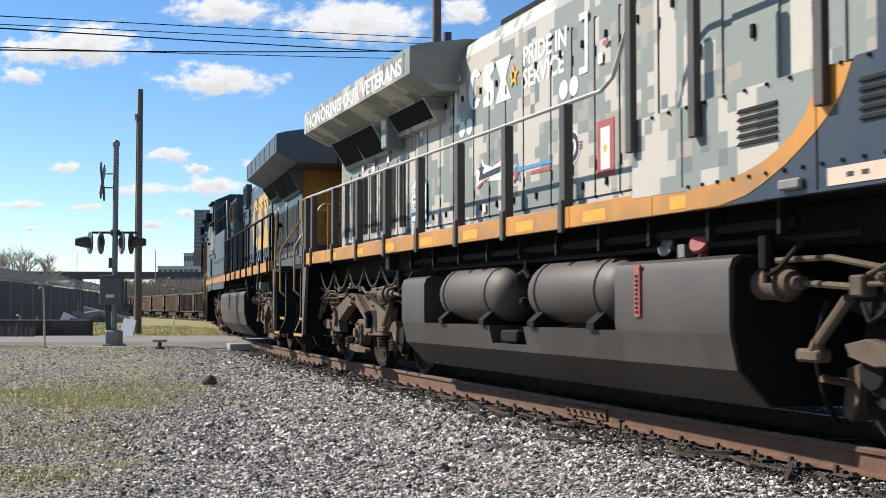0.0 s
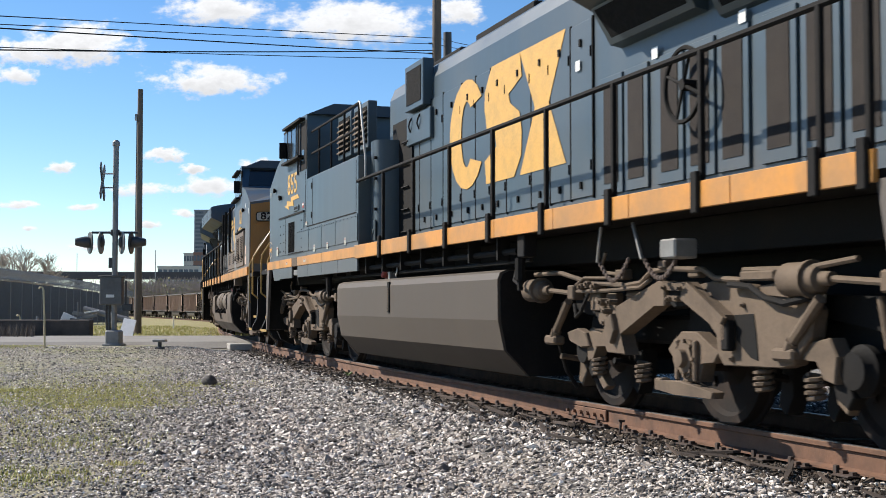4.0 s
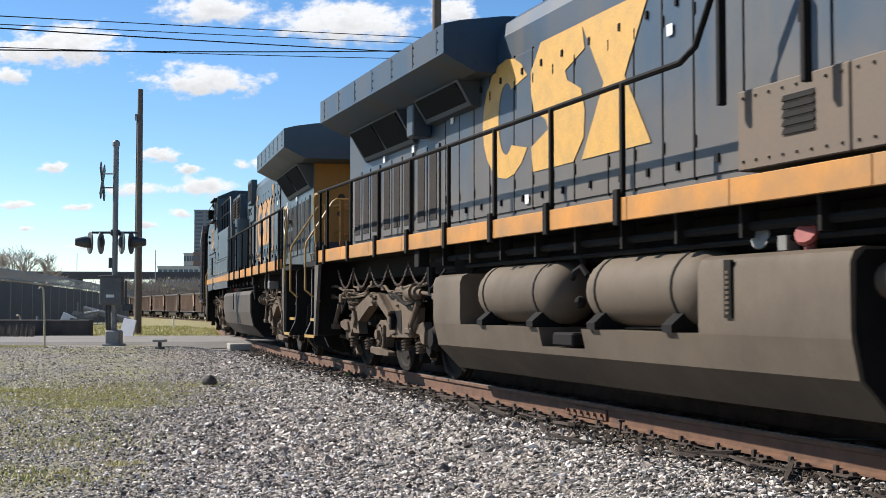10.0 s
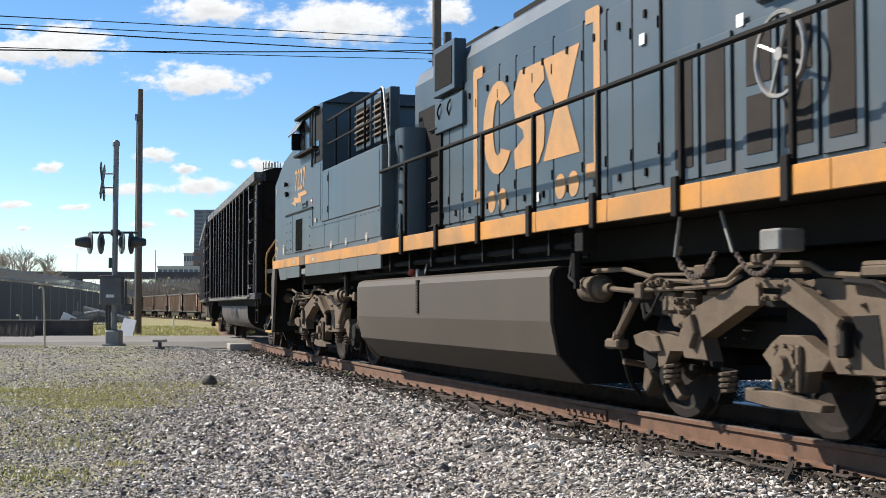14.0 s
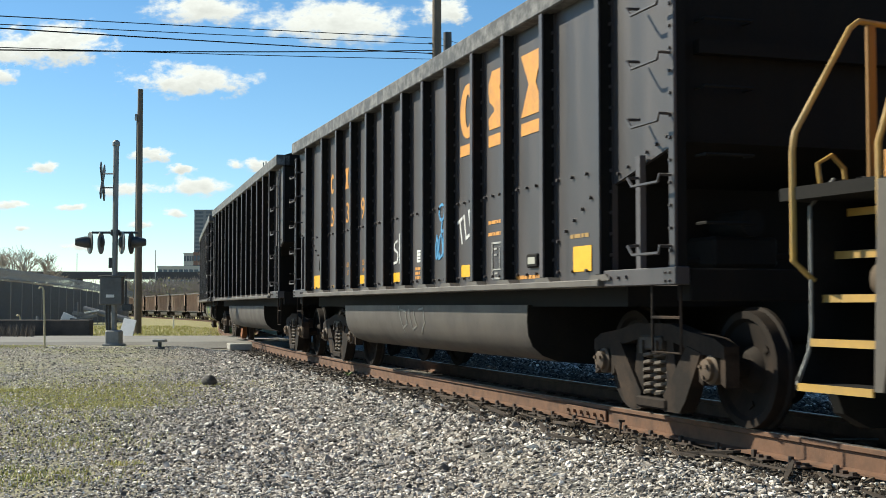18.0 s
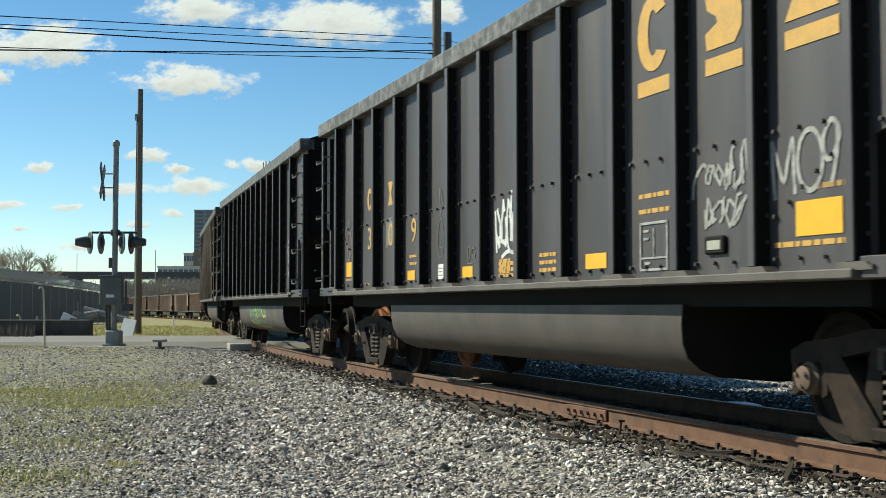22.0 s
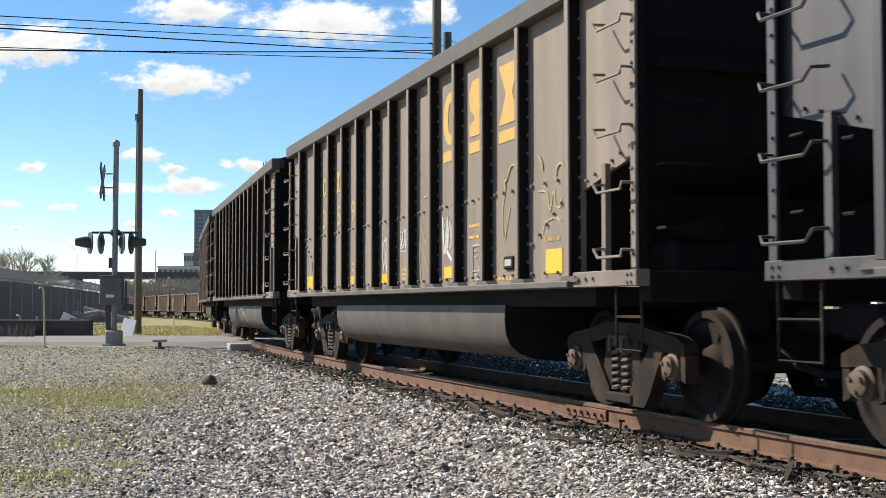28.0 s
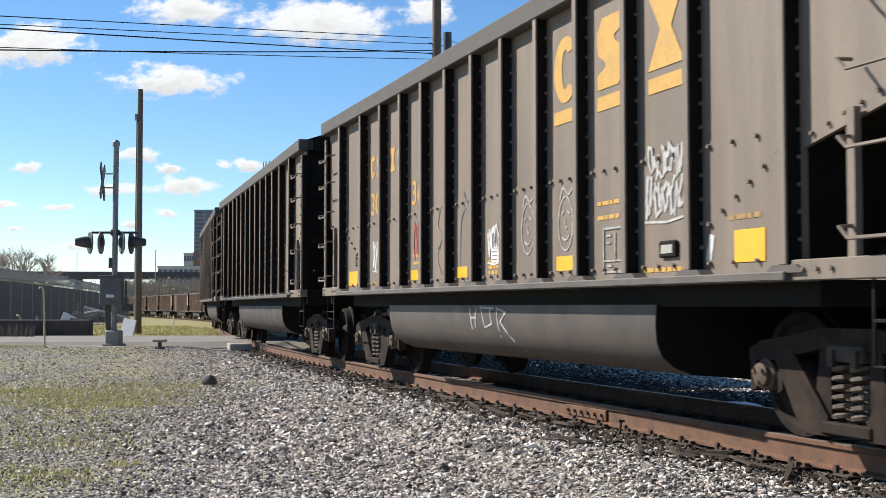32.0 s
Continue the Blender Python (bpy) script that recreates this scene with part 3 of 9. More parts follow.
def cloud_material(name, seed, ragged):
    """A bright cumulus: noise-eaten oval, grey where it is thick and low."""
    m = bpy.data.materials.new(name)
    m.use_nodes = True
    n, l = m.node_tree.nodes, m.node_tree.links
    n.remove(n["Principled BSDF"])
    tc = n.new("ShaderNodeTexCoord")
    mp = n.new("ShaderNodeMapping")
    mp.inputs["Location"].default_value = (seed * 3.7, seed * 1.9, seed)
    l.new(tc.outputs["UV"], mp.inputs["Vector"])
    mp.inputs["Scale"].default_value = (1, 1, 1)
    t = n.new("ShaderNodeTexNoise")
    t.inputs["Scale"].default_value, t.inputs["Detail"].default_value, t.inputs["Roughness"].default_value = 1.9, 8, .58
    l.new(mp.outputs["Vector"], t.inputs["Vector"])
    ln = n.new("ShaderNodeVectorMath")
    ln.operation = "LENGTH"
    l.new(tc.outputs["Object"], ln.inputs[0])
    a = n.new("ShaderNodeMath")
    a.operation = "MULTIPLY_ADD"
    l.new(t.outputs["Fac"], a.inputs[0])
    a.inputs[1].default_value = ragged * 1.5
    a.inputs[2].default_value = .76 - ragged * .75
    s = n.new("ShaderNodeMath")
    s.operation = "SUBTRACT"
    l.new(a.outputs[0], s.inputs[0]), l.new(ln.outputs["Value"], s.inputs[1])
    r = n.new("ShaderNodeMapRange")
    r.interpolation_type = "SMOOTHSTEP"
    r.inputs["From Min"].default_value, r.inputs["From Max"].default_value = -.12, .42
    l.new(s.outputs[0], r.inputs["Value"])
    thick = n.new("ShaderNodeMapRange")
    thick.inputs["From Min"].default_value, thick.inputs["From Max"].default_value = .3, .9
    thick.inputs["To Min"].default_value, thick.inputs["To Max"].default_value = .72, .57
    l.new(s.outputs[0], thick.inputs["Value"])
    e = n.new("ShaderNodeEmission")
    e.inputs["Color"].default_value = (.97, .985, 1, 1)
    sep = n.new("ShaderNodeSeparateXYZ")
    l.new(tc.outputs["Object"], sep.inputs[0])
    under = n.new("ShaderNodeMapRange")
    under.interpolation_type = "SMOOTHSTEP"
    for key, v in (("From Min", -.65), ("From Max", .1), ("To Min", .78), ("To Max", 1.0)):
        under.inputs[key].default_value = v
    l.new(sep.outputs["Y"], under.inputs["Value"])
    shade = n.new("ShaderNodeMath")
    shade.operation = "MULTIPLY"
    l.new(thick.outputs["Result"], shade.inputs[0]), l.new(under.outputs["Result"], shade.inputs[1])
    l.new(shade.outputs[0], e.inputs["Strength"])
    tr = n.new("ShaderNodeBsdfTransparent")
    mix = n.new("ShaderNodeMixShader")
    l.new(r.outputs["Result"], mix.inputs["Fac"]), l.new(tr.outputs[0], mix.inputs[1]), l.new(e.outputs[0], mix.inputs[2])
    l.new(mix.outputs[0], n["Material Output"].inputs["Surface"])
    return m
# ---------------------------------------------------------------- ground
def nearest(x, y):
    d = (LINE[:, 1] - x) ** 2 + (LINE[:, 2] - y) ** 2
    i = int(np.argmin(d))
    h = LINE[i, 3]
    return LINE[i, 0], (x - LINE[i, 1]) * math.cos(h) - (y - LINE[i, 2]) * math.sin(h)


def lie(x, y):
    """Height of the ground."""
    s, u = nearest(x, y)
    xc, zc = x * math.cos(TURN) - y * math.sin(TURN), x * math.sin(TURN) + y * math.cos(TURN)
    base = -0.36 + 0.24 * min(1, max(0, (zc - 20) / 12))
    far = min(1, max(0, (zc - 60) / 120))
    base -= 1.15 * far * far * (3 - 2 * far)
    bed = on_line(s)[2] - 0.215
    q = min(1, max(0, (abs(u) - 1.75) / 0.9))
    q = q * q * (3 - 2 * q)
    return bed * (1 - q) + base * q


def ground_sheet():
    cut = sorted(set(list(np.round(np.arange(-8, 60, 0.5), 2)) + list(np.arange(60, 320, 6)) + [340, 400, 500, 700, 1000, 1500, 2500, 4000] + [-10, -14, -20, -30, -50, -100, -300, -1000, -4000]))
    wide = sorted(set(list(np.round(np.arange(-14, 14, 0.4), 2)) + list(np.arange(-140, 140, 6.0)) + [-4000, -1500, -700, -400, -250, -180, 180, 250, 400, 700, 1500, 4000]))
    g, n = Shape(), len(wide)
    for a in cut:
        for b in wide:
            g.v.append((b, a, lie(b, a) if abs(a) < 330 and abs(b) < 150 else -1.27))
    g.f = [(i * n + j, i * n + j + 1, (i + 1) * n + j + 1, (i + 1) * n + j) for i in range(len(cut) - 1) for j in range(n - 1)]
    return tagged(part("ground", g, GRAVEL, None, "grey gravel ground with patches of thin grass", smooth=60), category="ground", kind="structure")


GROUND = ground_sheet()
# ---------------------------------------------------------------- track
TRACK = tagged(new("railway_track"), "rusty rails on weathered timber ties", "railway track", kind="structure")


def rail(u, z):
    prof = [(-.07, -.185), (.07, -.185), (.07, -.17), (.012, -.155), (.012, -.045), (.035, -.035), (.035, -.006), (.029, 0), (-.029, 0), (-.035, -.006), (-.035, -.035), (-.012, -.045), (-.012, -.155), (-.07, -.17)]
    n, stops = len(prof), list(np.arange(-20, 70, 1.0)) + list(np.arange(70, 420, 5.0))
    g, h = Shape(), Shape()
    for s in stops:
        for a, b in prof:
            x, y, zz, _ = on_line(s, u + a)
            g.v.append((x, y, zz + b + z))
        for a, b in ((-.027, .0015), (.027, .0015), (.027, -.003), (-.027, -.003)):
            x, y, zz, _ = on_line(s, u + a)
            h.v.append((x, y, zz + b + z))
    for i in range(len(stops) - 1):
        g.f += [(i * n + j, (i + 1) * n + j, (i + 1) * n + (j + 1) % n, i * n + (j + 1) % n) for j in range(n)]
        h.f += [(i * 4 + j, (i + 1) * 4 + j, (i + 1) * 4 + (j + 1) % 4, i * 4 + (j + 1) % 4) for j in range(4)]
    ob = part("rail", g, RUST, TRACK, "rusty brown steel rail with a worn head", smooth=30)
    part("running_band", h, STEEL, ob, "bright worn running band", smooth=30)
    return ob


NEAR_RAIL = rail(-.7525, 0)
FAR_RAIL = rail(.7525, -.03)


def tie_mesh():
    g = Shape()
    g.box(-1.3, 1.3, -.115, .115, -.16, 0, .012)
    return g.mesh("tie", TIE)


def plate_mesh():
    g = Shape()
    g.box(-.17, .17, -.09, .09, -.002, .012, .003)
    for x in (-.1, .1):
        for y in (-.05, .05):
            g.box(x - .02, x + .02, y - .018, y + .018, .01, .034)
    return g.mesh("tie_plate", RUSTDARK)


def anchor_mesh():
    g = Shape()
    g.box(-.09, -.06, -.02, .02, -.05, .03, .004)
    g.box(.06, .09, -.02, .02, -.05, .03, .004)
    return g.mesh("rail_anchor", RUSTDARK)


def lay_ties():
    rnd = random.Random(11)
    tie, plate, hook = tie_mesh(), plate_mesh(), anchor_mesh()
    for i in range(118):
        s = -2 + i * .52 + rnd.uniform(-.04, .04)
        x, y, z, h = on_line(s)
        o = rnd.uniform(-.1, .1)
        m = pose(x + o * math.cos(h), y - o * math.sin(h), z - .212 + rnd.uniform(-.02, .006), rnd.uniform(-2, 2), rnd.uniform(-.8, .8), -math.degrees(h) + rnd.uniform(-3, 3))
        part("tie", tie, TIE, TRACK, at=m)
        if i < 70:
            for u in (-.7525, .7525):
                x, y, z, h = on_line(s, u)
                part("tie_plate", plate, RUSTDARK, TRACK, at=pose(x, y, z - .197 - (.03 if u > 0 else 0), 0, 0, -math.degrees(h)))
            x, y, z, h = on_line(s + .16, -.7525)
            part("rail_anchor", hook, RUSTDARK, TRACK, at=pose(x, y, z - .17, 0, 0, -math.degrees(h)))
    # a bolted joint in the near rail
    x, y, z, h = on_line(11.0, -.7525)
    g = Shape()
    g.box(-.036, -.014, -.45, .45, -.15, -.045, .006)
    for k in range(6):
        g.rod((-.036, -.375 + .15 * k, -.1), (-.065, -.375 + .15 * k, -.1), .018, 6)
    part("joint_bar", g, RUST, TRACK, "bolted joint bar", at=pose(x, y, z, 0, 0, -math.degrees(h)))


lay_ties()
# ---------------------------------------------------------------- coal gondolas
RIBS = [0, .86, -.86, 1.73, -1.73, 2.6, -2.6, 3.5, -3.5, 4.48, -4.48, 5.66, -5.66]


def facing(side, y, z, u):
    """A pose on a vehicle's side: its x runs along the side to the viewer's right, its z looks outwards."""
    r = Matrix(((0, 0, side), (side, 0, 0), (0, 1, 0))).to_4x4()
    return Matrix.Translation((side * u, y, z)) @ r


def flat(name, outline, material, parent, at, label="", thick=0.004):
    """A painted or pasted flat shape; outline in the pose's x, y."""
    g = Shape()
    g.prism(outline, 0, thick, "z")
    return part(name, g, material, parent, label, smooth=None, at=at)


def bar(w, h, x=0.0, y=0.0):
    return [(x - w / 2, y - h / 2), (x + w / 2, y - h / 2), (x + w / 2, y + h / 2), (x - w / 2, y + h / 2)]


def oval(w, h, n=18):
    return [(w / 2 * math.cos(2 * math.pi * i / n), h / 2 * math.sin(2 * math.pi * i / n)) for i in range(n)]


def stroke(g, pts, w, z=0.004):
    """A painted line of width w through pts, flat."""
    for i in range(len(pts) - 1):
        a, b = Vector(pts[i]), Vector(pts[i + 1])
        d = (b - a)
        if d.length < 1e-5:
            continue
        d = d.normalized()
        nrm = Vector((-d.y, d.x)) * w / 2
        a, b = a - d * w * 0.35, b + d * w * 0.35
        ring = [a + nrm, a - nrm, b - nrm, b + nrm]
        zz = z + 0.0006 * (i % 5)
        g.add([(p.x, p.y, 0) for p in ring] + [(p.x, p.y, zz) for p in ring], [(0, 1, 2, 3)[::-1], (4, 5, 6, 7)[::-1][::-1]] + [(k, (k + 1) % 4, 4 + (k + 1) % 4, 4 + k) for k in range(4)])


def scrawl(name, parent, at, w, h, material, seed, letters_n=4, width=0.035, label=""):
    """A sprayed tag that cannot be read: looping strokes."""
    rnd = random.Random(seed)
    g = Shape()
    for k in range(letters_n):
        cx = -w / 2 + (k + 0.5) * w / letters_n
        pts, a = [], rnd.uniform(0, 6.28)
        turn = rnd.choice((-1, 1))
        rx, ry = w / letters_n * rnd.uniform(.35, .6), h / 2 * rnd.uniform(.6, 1.0)
        for i in range(11):
            wob = rnd.uniform(.6, 1.15)
            pts.append((cx + rx * wob * math.cos(a), ry * wob * math.sin(a * rnd.choice((1, 1, 1.3)))))
            a += turn * rnd.uniform(.35, .8)
        stroke(g, pts, width * rnd.uniform(.7, 1.2))
    if rnd.random() < .6:
        stroke(g, [(-w / 2, -h * .55), (0, -h * .6), (w / 2, -h * .5)], width * .6)
    return tagged(part(name, g, material, parent, label, smooth=None, at=at), kind="stuff")


def mark_c(w, h):
    """A thick rounded band, open on one side."""
    def arc(a, b, n, kx, ky):
        return [(w * kx * math.cos(a + (b - a) * i / n), h * ky * math.sin(a + (b - a) * i / n)) for i in range(n + 1)]
    return arc(.62, 5.66, 16, .5, .5) + arc(5.4, .88, 16, .16, .3)


def mark_s(w, h):
    """Two stacked blocks, nicked on opposite sides."""
    return [(-w * .5, h * .3), (-w * .3, h * .5), (w * .46, h * .5), (w * .5, h * .3), (w * .16, h * .2), (w * .2, h * .12), (w * .44, h * .02), (w * .5, -h * .14), (w * .48, -h * .34), (w * .3, -h * .5), (-w * .46, -h * .5), (-w * .5, -h * .3), (-w * .16, -h * .2), (-w * .2, -h * .12), (-w * .44, -h * .02), (-w * .5, h * .14)]


def mark_x(w, h):
    """A waisted block."""
    return [(-w * .5, h * .5), (-w * .15, 0), (-w * .5, -h * .5), (w * .5, -h * .5), (w * .15, 0), (w * .5, h * .5)]


def wheel_pair(r, parent, at, axle=0.07):
    """Two wheels on one axle; the axle lies along x."""
    g = Shape()
    g.rod((-1.06, 0, 0), (1.06, 0, 0), axle, 10)
    for side in (-1, 1):
        prof = [(.655, .09), (.655, r * .28), (.695, r * .34), (.70, r * .8), (.672, r * .86), (.672, r + .028), (.70, r + .026), (.712, r), (.80, r - .008), (.80, r * .86), (.765, r * .8), (.735, r * .4), (.79, r * .3), (.80, .11)]
        g.turned([(a, b) for a, b in prof], (0, 0, 0), (side, 0, 0), 32)
        for k in range(3):
            a = 2 * math.pi * k / 3 + .4
            g.box(side * .765 - .004, side * .765 + .004, math.cos(a) * r * .6 - .02, math.cos(a) * r * .6 + .02, math.sin(a) * r * .6 - .035, math.sin(a) * r * .6 + .035)
    return part("wheelset", g, WHEEL, parent, "steel wheels on their axle", at=at)


def freight_truck(parent, y, wheels, cap_material):
    g = Shape()
    g.box(-.95, .95, -.2, .2, .42, .70, .03)
    g.box(-.25, .25, -.25, .25, .62, .80, .02)
    for a in (-.45, .45):
        g.box(-.7, .7, a - .05, a + .05, .36, .46)
    truck = part("truck", g, TRUCK_DIRT, parent, at=pose(0, y, 0))
    for side in (-1, 1):
        f = Shape()
        x0, x1 = side * .97, side * 1.10
        f.prism([(-1.13, .55), (-1.13, .64), (-.98, .70), (-.62, .74), (-.3, .80), (.3, .80), (.62, .74), (.98, .70), (1.13, .64), (1.13, .55), (.78, .57), (.52, .62), (.3, .66), (-.3, .66), (-.52, .62), (-.78, .57)], x0, x1, "x")
        for d in (-1, 1):
            f.prism([(d * .80, .58), (d * .58, .63), (d * .2, .22), (d * .2, .09), (d * .46, .09), (d * .56, .2)], side * .98, side * 1.11, "x")
            f.prism([(d * .20, .67), (d * .31, .67), (d * .36, .40), (d * .31, .16), (d * .20, .16)], side * .99, side * 1.08, "x")
            f.prism([(d * .74, .58), (d * .80, .58), (d * .80, .33), (d * .74, .36)], side * .97, side * 1.09, "x")
            f.prism([(d * 1.13, .58), (d * 1.06, .58), (d * 1.06, .36), (d * 1.13, .33)], side * .97, side * 1.09, "x")
        f.box(side * 1.04 - .09, side * 1.04 + .09, -.26, .26, .10, .19, .015)
        part("side_frame", f, TRUCKSTEEL, truck, smooth=None)
        f = Shape()
        f.box(*sorted((side * .9, side * 1.13)), -.19, .19, .58, .70, .015)
        f.box(*sorted((side * 1.1, side * 1.15)), -.15, -.09, .55, .66)
        f.box(*sorted((side * 1.1, side * 1.15)), .09, .15, .55, .66)
        part("bolster_end", f, TRUCK_DIRT, truck, smooth=None)
        for d in (-.095, .095):
            s = Shape()
            turns = [(side * 1.05 + .066 * math.cos(k * math.pi / 4), d + .066 * math.sin(k * math.pi / 4), .2 + .37 * k / 48) for k in range(49)]
            s.pipe(turns, .019, 5)
            part("coil_spring", s, SPRING, truck)
        for d in (-.93, .93):
            c = Shape()
            c.turned([(0, .115), (.06, .115), (.075, .09), (.11, .085), (.12, .05)], (side * 1.04, d, .457), (side, 0, 0), 14)
            for k in range(3):
                a = k * 2.094 + .5
                c.rod((side * 1.15, d + .055 * math.cos(a), .457 + .055 * math.sin(a)), (side * 1.175, d + .055 * math.cos(a), .457 + .055 * math.sin(a)), .016, 6)
            part("bearing_cap", c, cap_material, truck)
    for d in (-.93, .93):
        wheels.append((wheel_pair(.457, truck, pose(0, d, .457)), .457, (0, d, .457)))
    return truck


RIB_WEB = {}
END = {-1: 6.86, 1: 6.74}      # how far the sides reach, fore and aft

TUB_RING = [(1.45, .955), (1.45, .80), (1.43, .66), (1.38, .55), (1.27, .46), (1.1, .40), (.6, .36)]


def gondola_body(near=True, HOPPER=HOPPER, label="black ribbed steel coal gondola with a rounded tub", chord=True):
    """One empty gondola, its middle over the origin. Returns the thing and its wheels."""
    for sd in (-1, 1):
        if sd not in RIB_WEB:
            w = Shape()
            # web and base strip in black: the ribs' unlit sides painted as shade
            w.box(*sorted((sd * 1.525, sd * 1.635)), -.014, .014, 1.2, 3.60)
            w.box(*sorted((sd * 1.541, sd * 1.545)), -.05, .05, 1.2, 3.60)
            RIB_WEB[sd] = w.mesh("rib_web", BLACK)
    car = thing("gondola", label, "railway wagon", "coal gondolas in the train")
    wheels = []
    for side in (-1, 1):
        g = Shape()
        x0, x1 = sorted((side * 1.495, side * 1.525))
        g.prism([(-5.72, 1.12), (5.72, 1.12), (5.72, 1.93), (END[1] - .04, 2.16), (END[1] - .04, 3.68), (.04 - END[-1], 3.68), (.04 - END[-1], 2.16), (-5.72, 1.93)], x0, x1, "x")
        x0, x1 = sorted((side * 1.525, side * 1.531))
        g.prism([(-5.63, 1.12), (5.63, 1.12), (5.63, 2.11), (-5.63, 2.11)], x0, x1, "x")
        sheet = part("side_sheet", g, HOPPER, car, smooth=None)
        ribs = Shape()
        for y in RIBS:
            r = ribs if not near else Shape()
            a, b = sorted((side * 1.525, side * 1.64))
            if not near:
                r.box(a, b, y - .012, y + .012, 1.2, 3.60)
            a, b = sorted((side * 1.632, side * 1.65))
            r.box(a, b, y - .035, y + .045, 1.2, 3.60, .004)
            a, b = sorted((side * 1.525, side * 1.54))
            r.box(a, b, y - .06, y + .06, 1.2, 3.60)
            if near:
                rib = part("rib", r, HOPPER, car, smooth=None)
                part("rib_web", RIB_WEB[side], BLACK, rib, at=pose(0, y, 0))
        if not near:
            part("rib", ribs, HOPPER, car, smooth=None)
        if near:
            riv = Shape()
            for y in RIBS:
                for k in range(13):
                    z = 1.36 + .172 * k
                    riv.rod((side * 1.538, y - .042, z), (side * 1.556, y - .042, z), .015, 5)
            ys = sorted(RIBS)
            for a, b in zip(ys, ys[1:]):
                n = 4
                for k in range(n):
                    y = a + .14 + (b - a - .28) * k / (n - 1)
                    riv.rod((side * 1.529, y, 2.07), (side * 1.56, y, 2.07), .017, 5)
                    riv.rod((side * 1.529, y, 1.245), (side * 1.56, y, 1.245), .016, 5)
            for e in (-1, 1):
                for k in range(6):
                    riv.rod((side * 1.525, e * (5.82 + k * .16), 2.01 + k * .04), (side * 1.55, e * (5.82 + k * .16), 2.01 + k * .04), .015, 5)
                    y = e * (4.62 + k * .17)
                    riv.rod((side * 1.529, y, 1.52 + k * .085), (side * 1.56, y, 1.52 + k * .085), .017, 5)
                for k in range(14):
                    riv.rod((side * 1.605, e * (END[e] - .05), 1.35 + k * .165), (side * 1.622, e * (END[e] - .05), 1.35 + k * .165), .014, 5)
            tagged(part("rivets", riv, HOPPER, car, smooth=None), kind="stuff")
        g = Shape()
        a, b = sorted((side * 1.40, side * 1.66))
        g.box(a, b, -END[-1] - .02, END[1] + .02, 3.60, 3.80, .012)
        part("top_chord", g, CHORD if chord else DULLCHORD, car, smooth=None)
        g = Shape()
        a, b = sorted((side * 1.40, side * 1.67))
        g.box(a, b, -5.7, 5.7, 1.10, 1.16, .008)
        for y in RIBS:
            g.prism([(y - .2, 1.15), (y + .2, 1.15), (y + .13, 1.2), (y - .13, 1.2)], *sorted((side * 1.53, side * 1.645)), "x")
        part("side_sill", g, SILL, car, "dusty grey side sill", smooth=None)
        for e in (-1, 1):
            g = Shape()
            y0, y1 = sorted((e * 5.70, e * (END[e] + .03)))
            a, b = sorted((side * 1.5, side * 1.62))
            g.box(a, b, y0, y1, 1.10, 1.23, .006)
            for k in range(3):
                g.rod((side * 1.62, e * (5.84 + .14 * k), 1.17), (side * 1.64, e * (5.84 + .14 * k), 1.17), .016, 5)
            for dz in (0, .06):
                for dy in (.05, .12):
                    g.rod((side * 1.62, e * (END[e] - dy), 1.13 + dz), (side * 1.635, e * (END[e] - dy), 1.13 + dz), .013, 5)
            part("corner_sill", g, HOPPER, car, smooth=None)
        for e in (-1, 1):
            g = Shape()
            a, b = sorted((side * 1.58, side * 1.605))
            y0, y1 = sorted((e * (END[e] - .085), e * END[e]))
            g.box(a, b, y0, y1, 1.2, 3.53, .004)
            post = part("corner_post", g, HOPPER, car, smooth=None)
            # near-black web behind the post, for the unlit corner
            g = Shape()
            a, b = sorted((side * 1.50, side * 1.58))
            y0, y1 = sorted((e * (END[e] - .04), e * (END[e] - .01)))
            g.box(a, b, y0, y1, 1.2, 3.53)
            part("post_web", g, SHADED_END, post, smooth=None)
            if near:
                g = Shape()
                a, b = sorted((side * 1.55, side * 1.60))
                g.box(a, b, e * (END[e] - .58) - .035, e * (END[e] - .58) + .035, 1.2, 2.1)
                part("ladder_stile", g, HOPPER, car, smooth=None)
                for z in (1.33, 1.85, 2.30, 2.75, 3.16):
                    g = Shape()
                    x = side * 1.70
                    ya, yb = e * (END[e] - .05), e * (END[e] - .58)
                    g.pipe([(side * 1.6, ya, z + .05), (x, ya, z + .05), (x, ya - e * .02, z), (x, yb + e * .1, z), (x, yb + e * .02, z + .07), (side * 1.58, yb, z + .08)], .013, 5)
                    part("grab_iron", g, HOPPER, car)
                g = Shape()
                x = side * 1.55
                g.pipe([(x, e * (END[e] - .45), 1.12), (x, e * (END[e] - .45), .60), (x, e * (END[e] - .02), .60), (x, e * (END[e] - .02), 1.12)], .013, 5)
                g.rod((x, e * (END[e] - .45), .86), (x, e * (END[e] - .02), .86), .012, 5)
                part("stirrup", g, TRUCKSTEEL, car)
    for e in (-1, 1):
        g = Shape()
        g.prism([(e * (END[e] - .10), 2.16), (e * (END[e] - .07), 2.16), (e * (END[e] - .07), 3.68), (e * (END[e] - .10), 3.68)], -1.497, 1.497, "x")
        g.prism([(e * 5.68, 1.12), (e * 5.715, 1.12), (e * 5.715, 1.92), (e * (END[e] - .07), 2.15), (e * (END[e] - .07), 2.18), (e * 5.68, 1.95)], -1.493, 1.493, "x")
        part("end_sheet", g, SHADED_END, car, smooth=None)
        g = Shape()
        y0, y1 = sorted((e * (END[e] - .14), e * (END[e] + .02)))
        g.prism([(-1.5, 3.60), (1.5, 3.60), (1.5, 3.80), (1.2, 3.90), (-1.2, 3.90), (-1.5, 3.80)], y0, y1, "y")
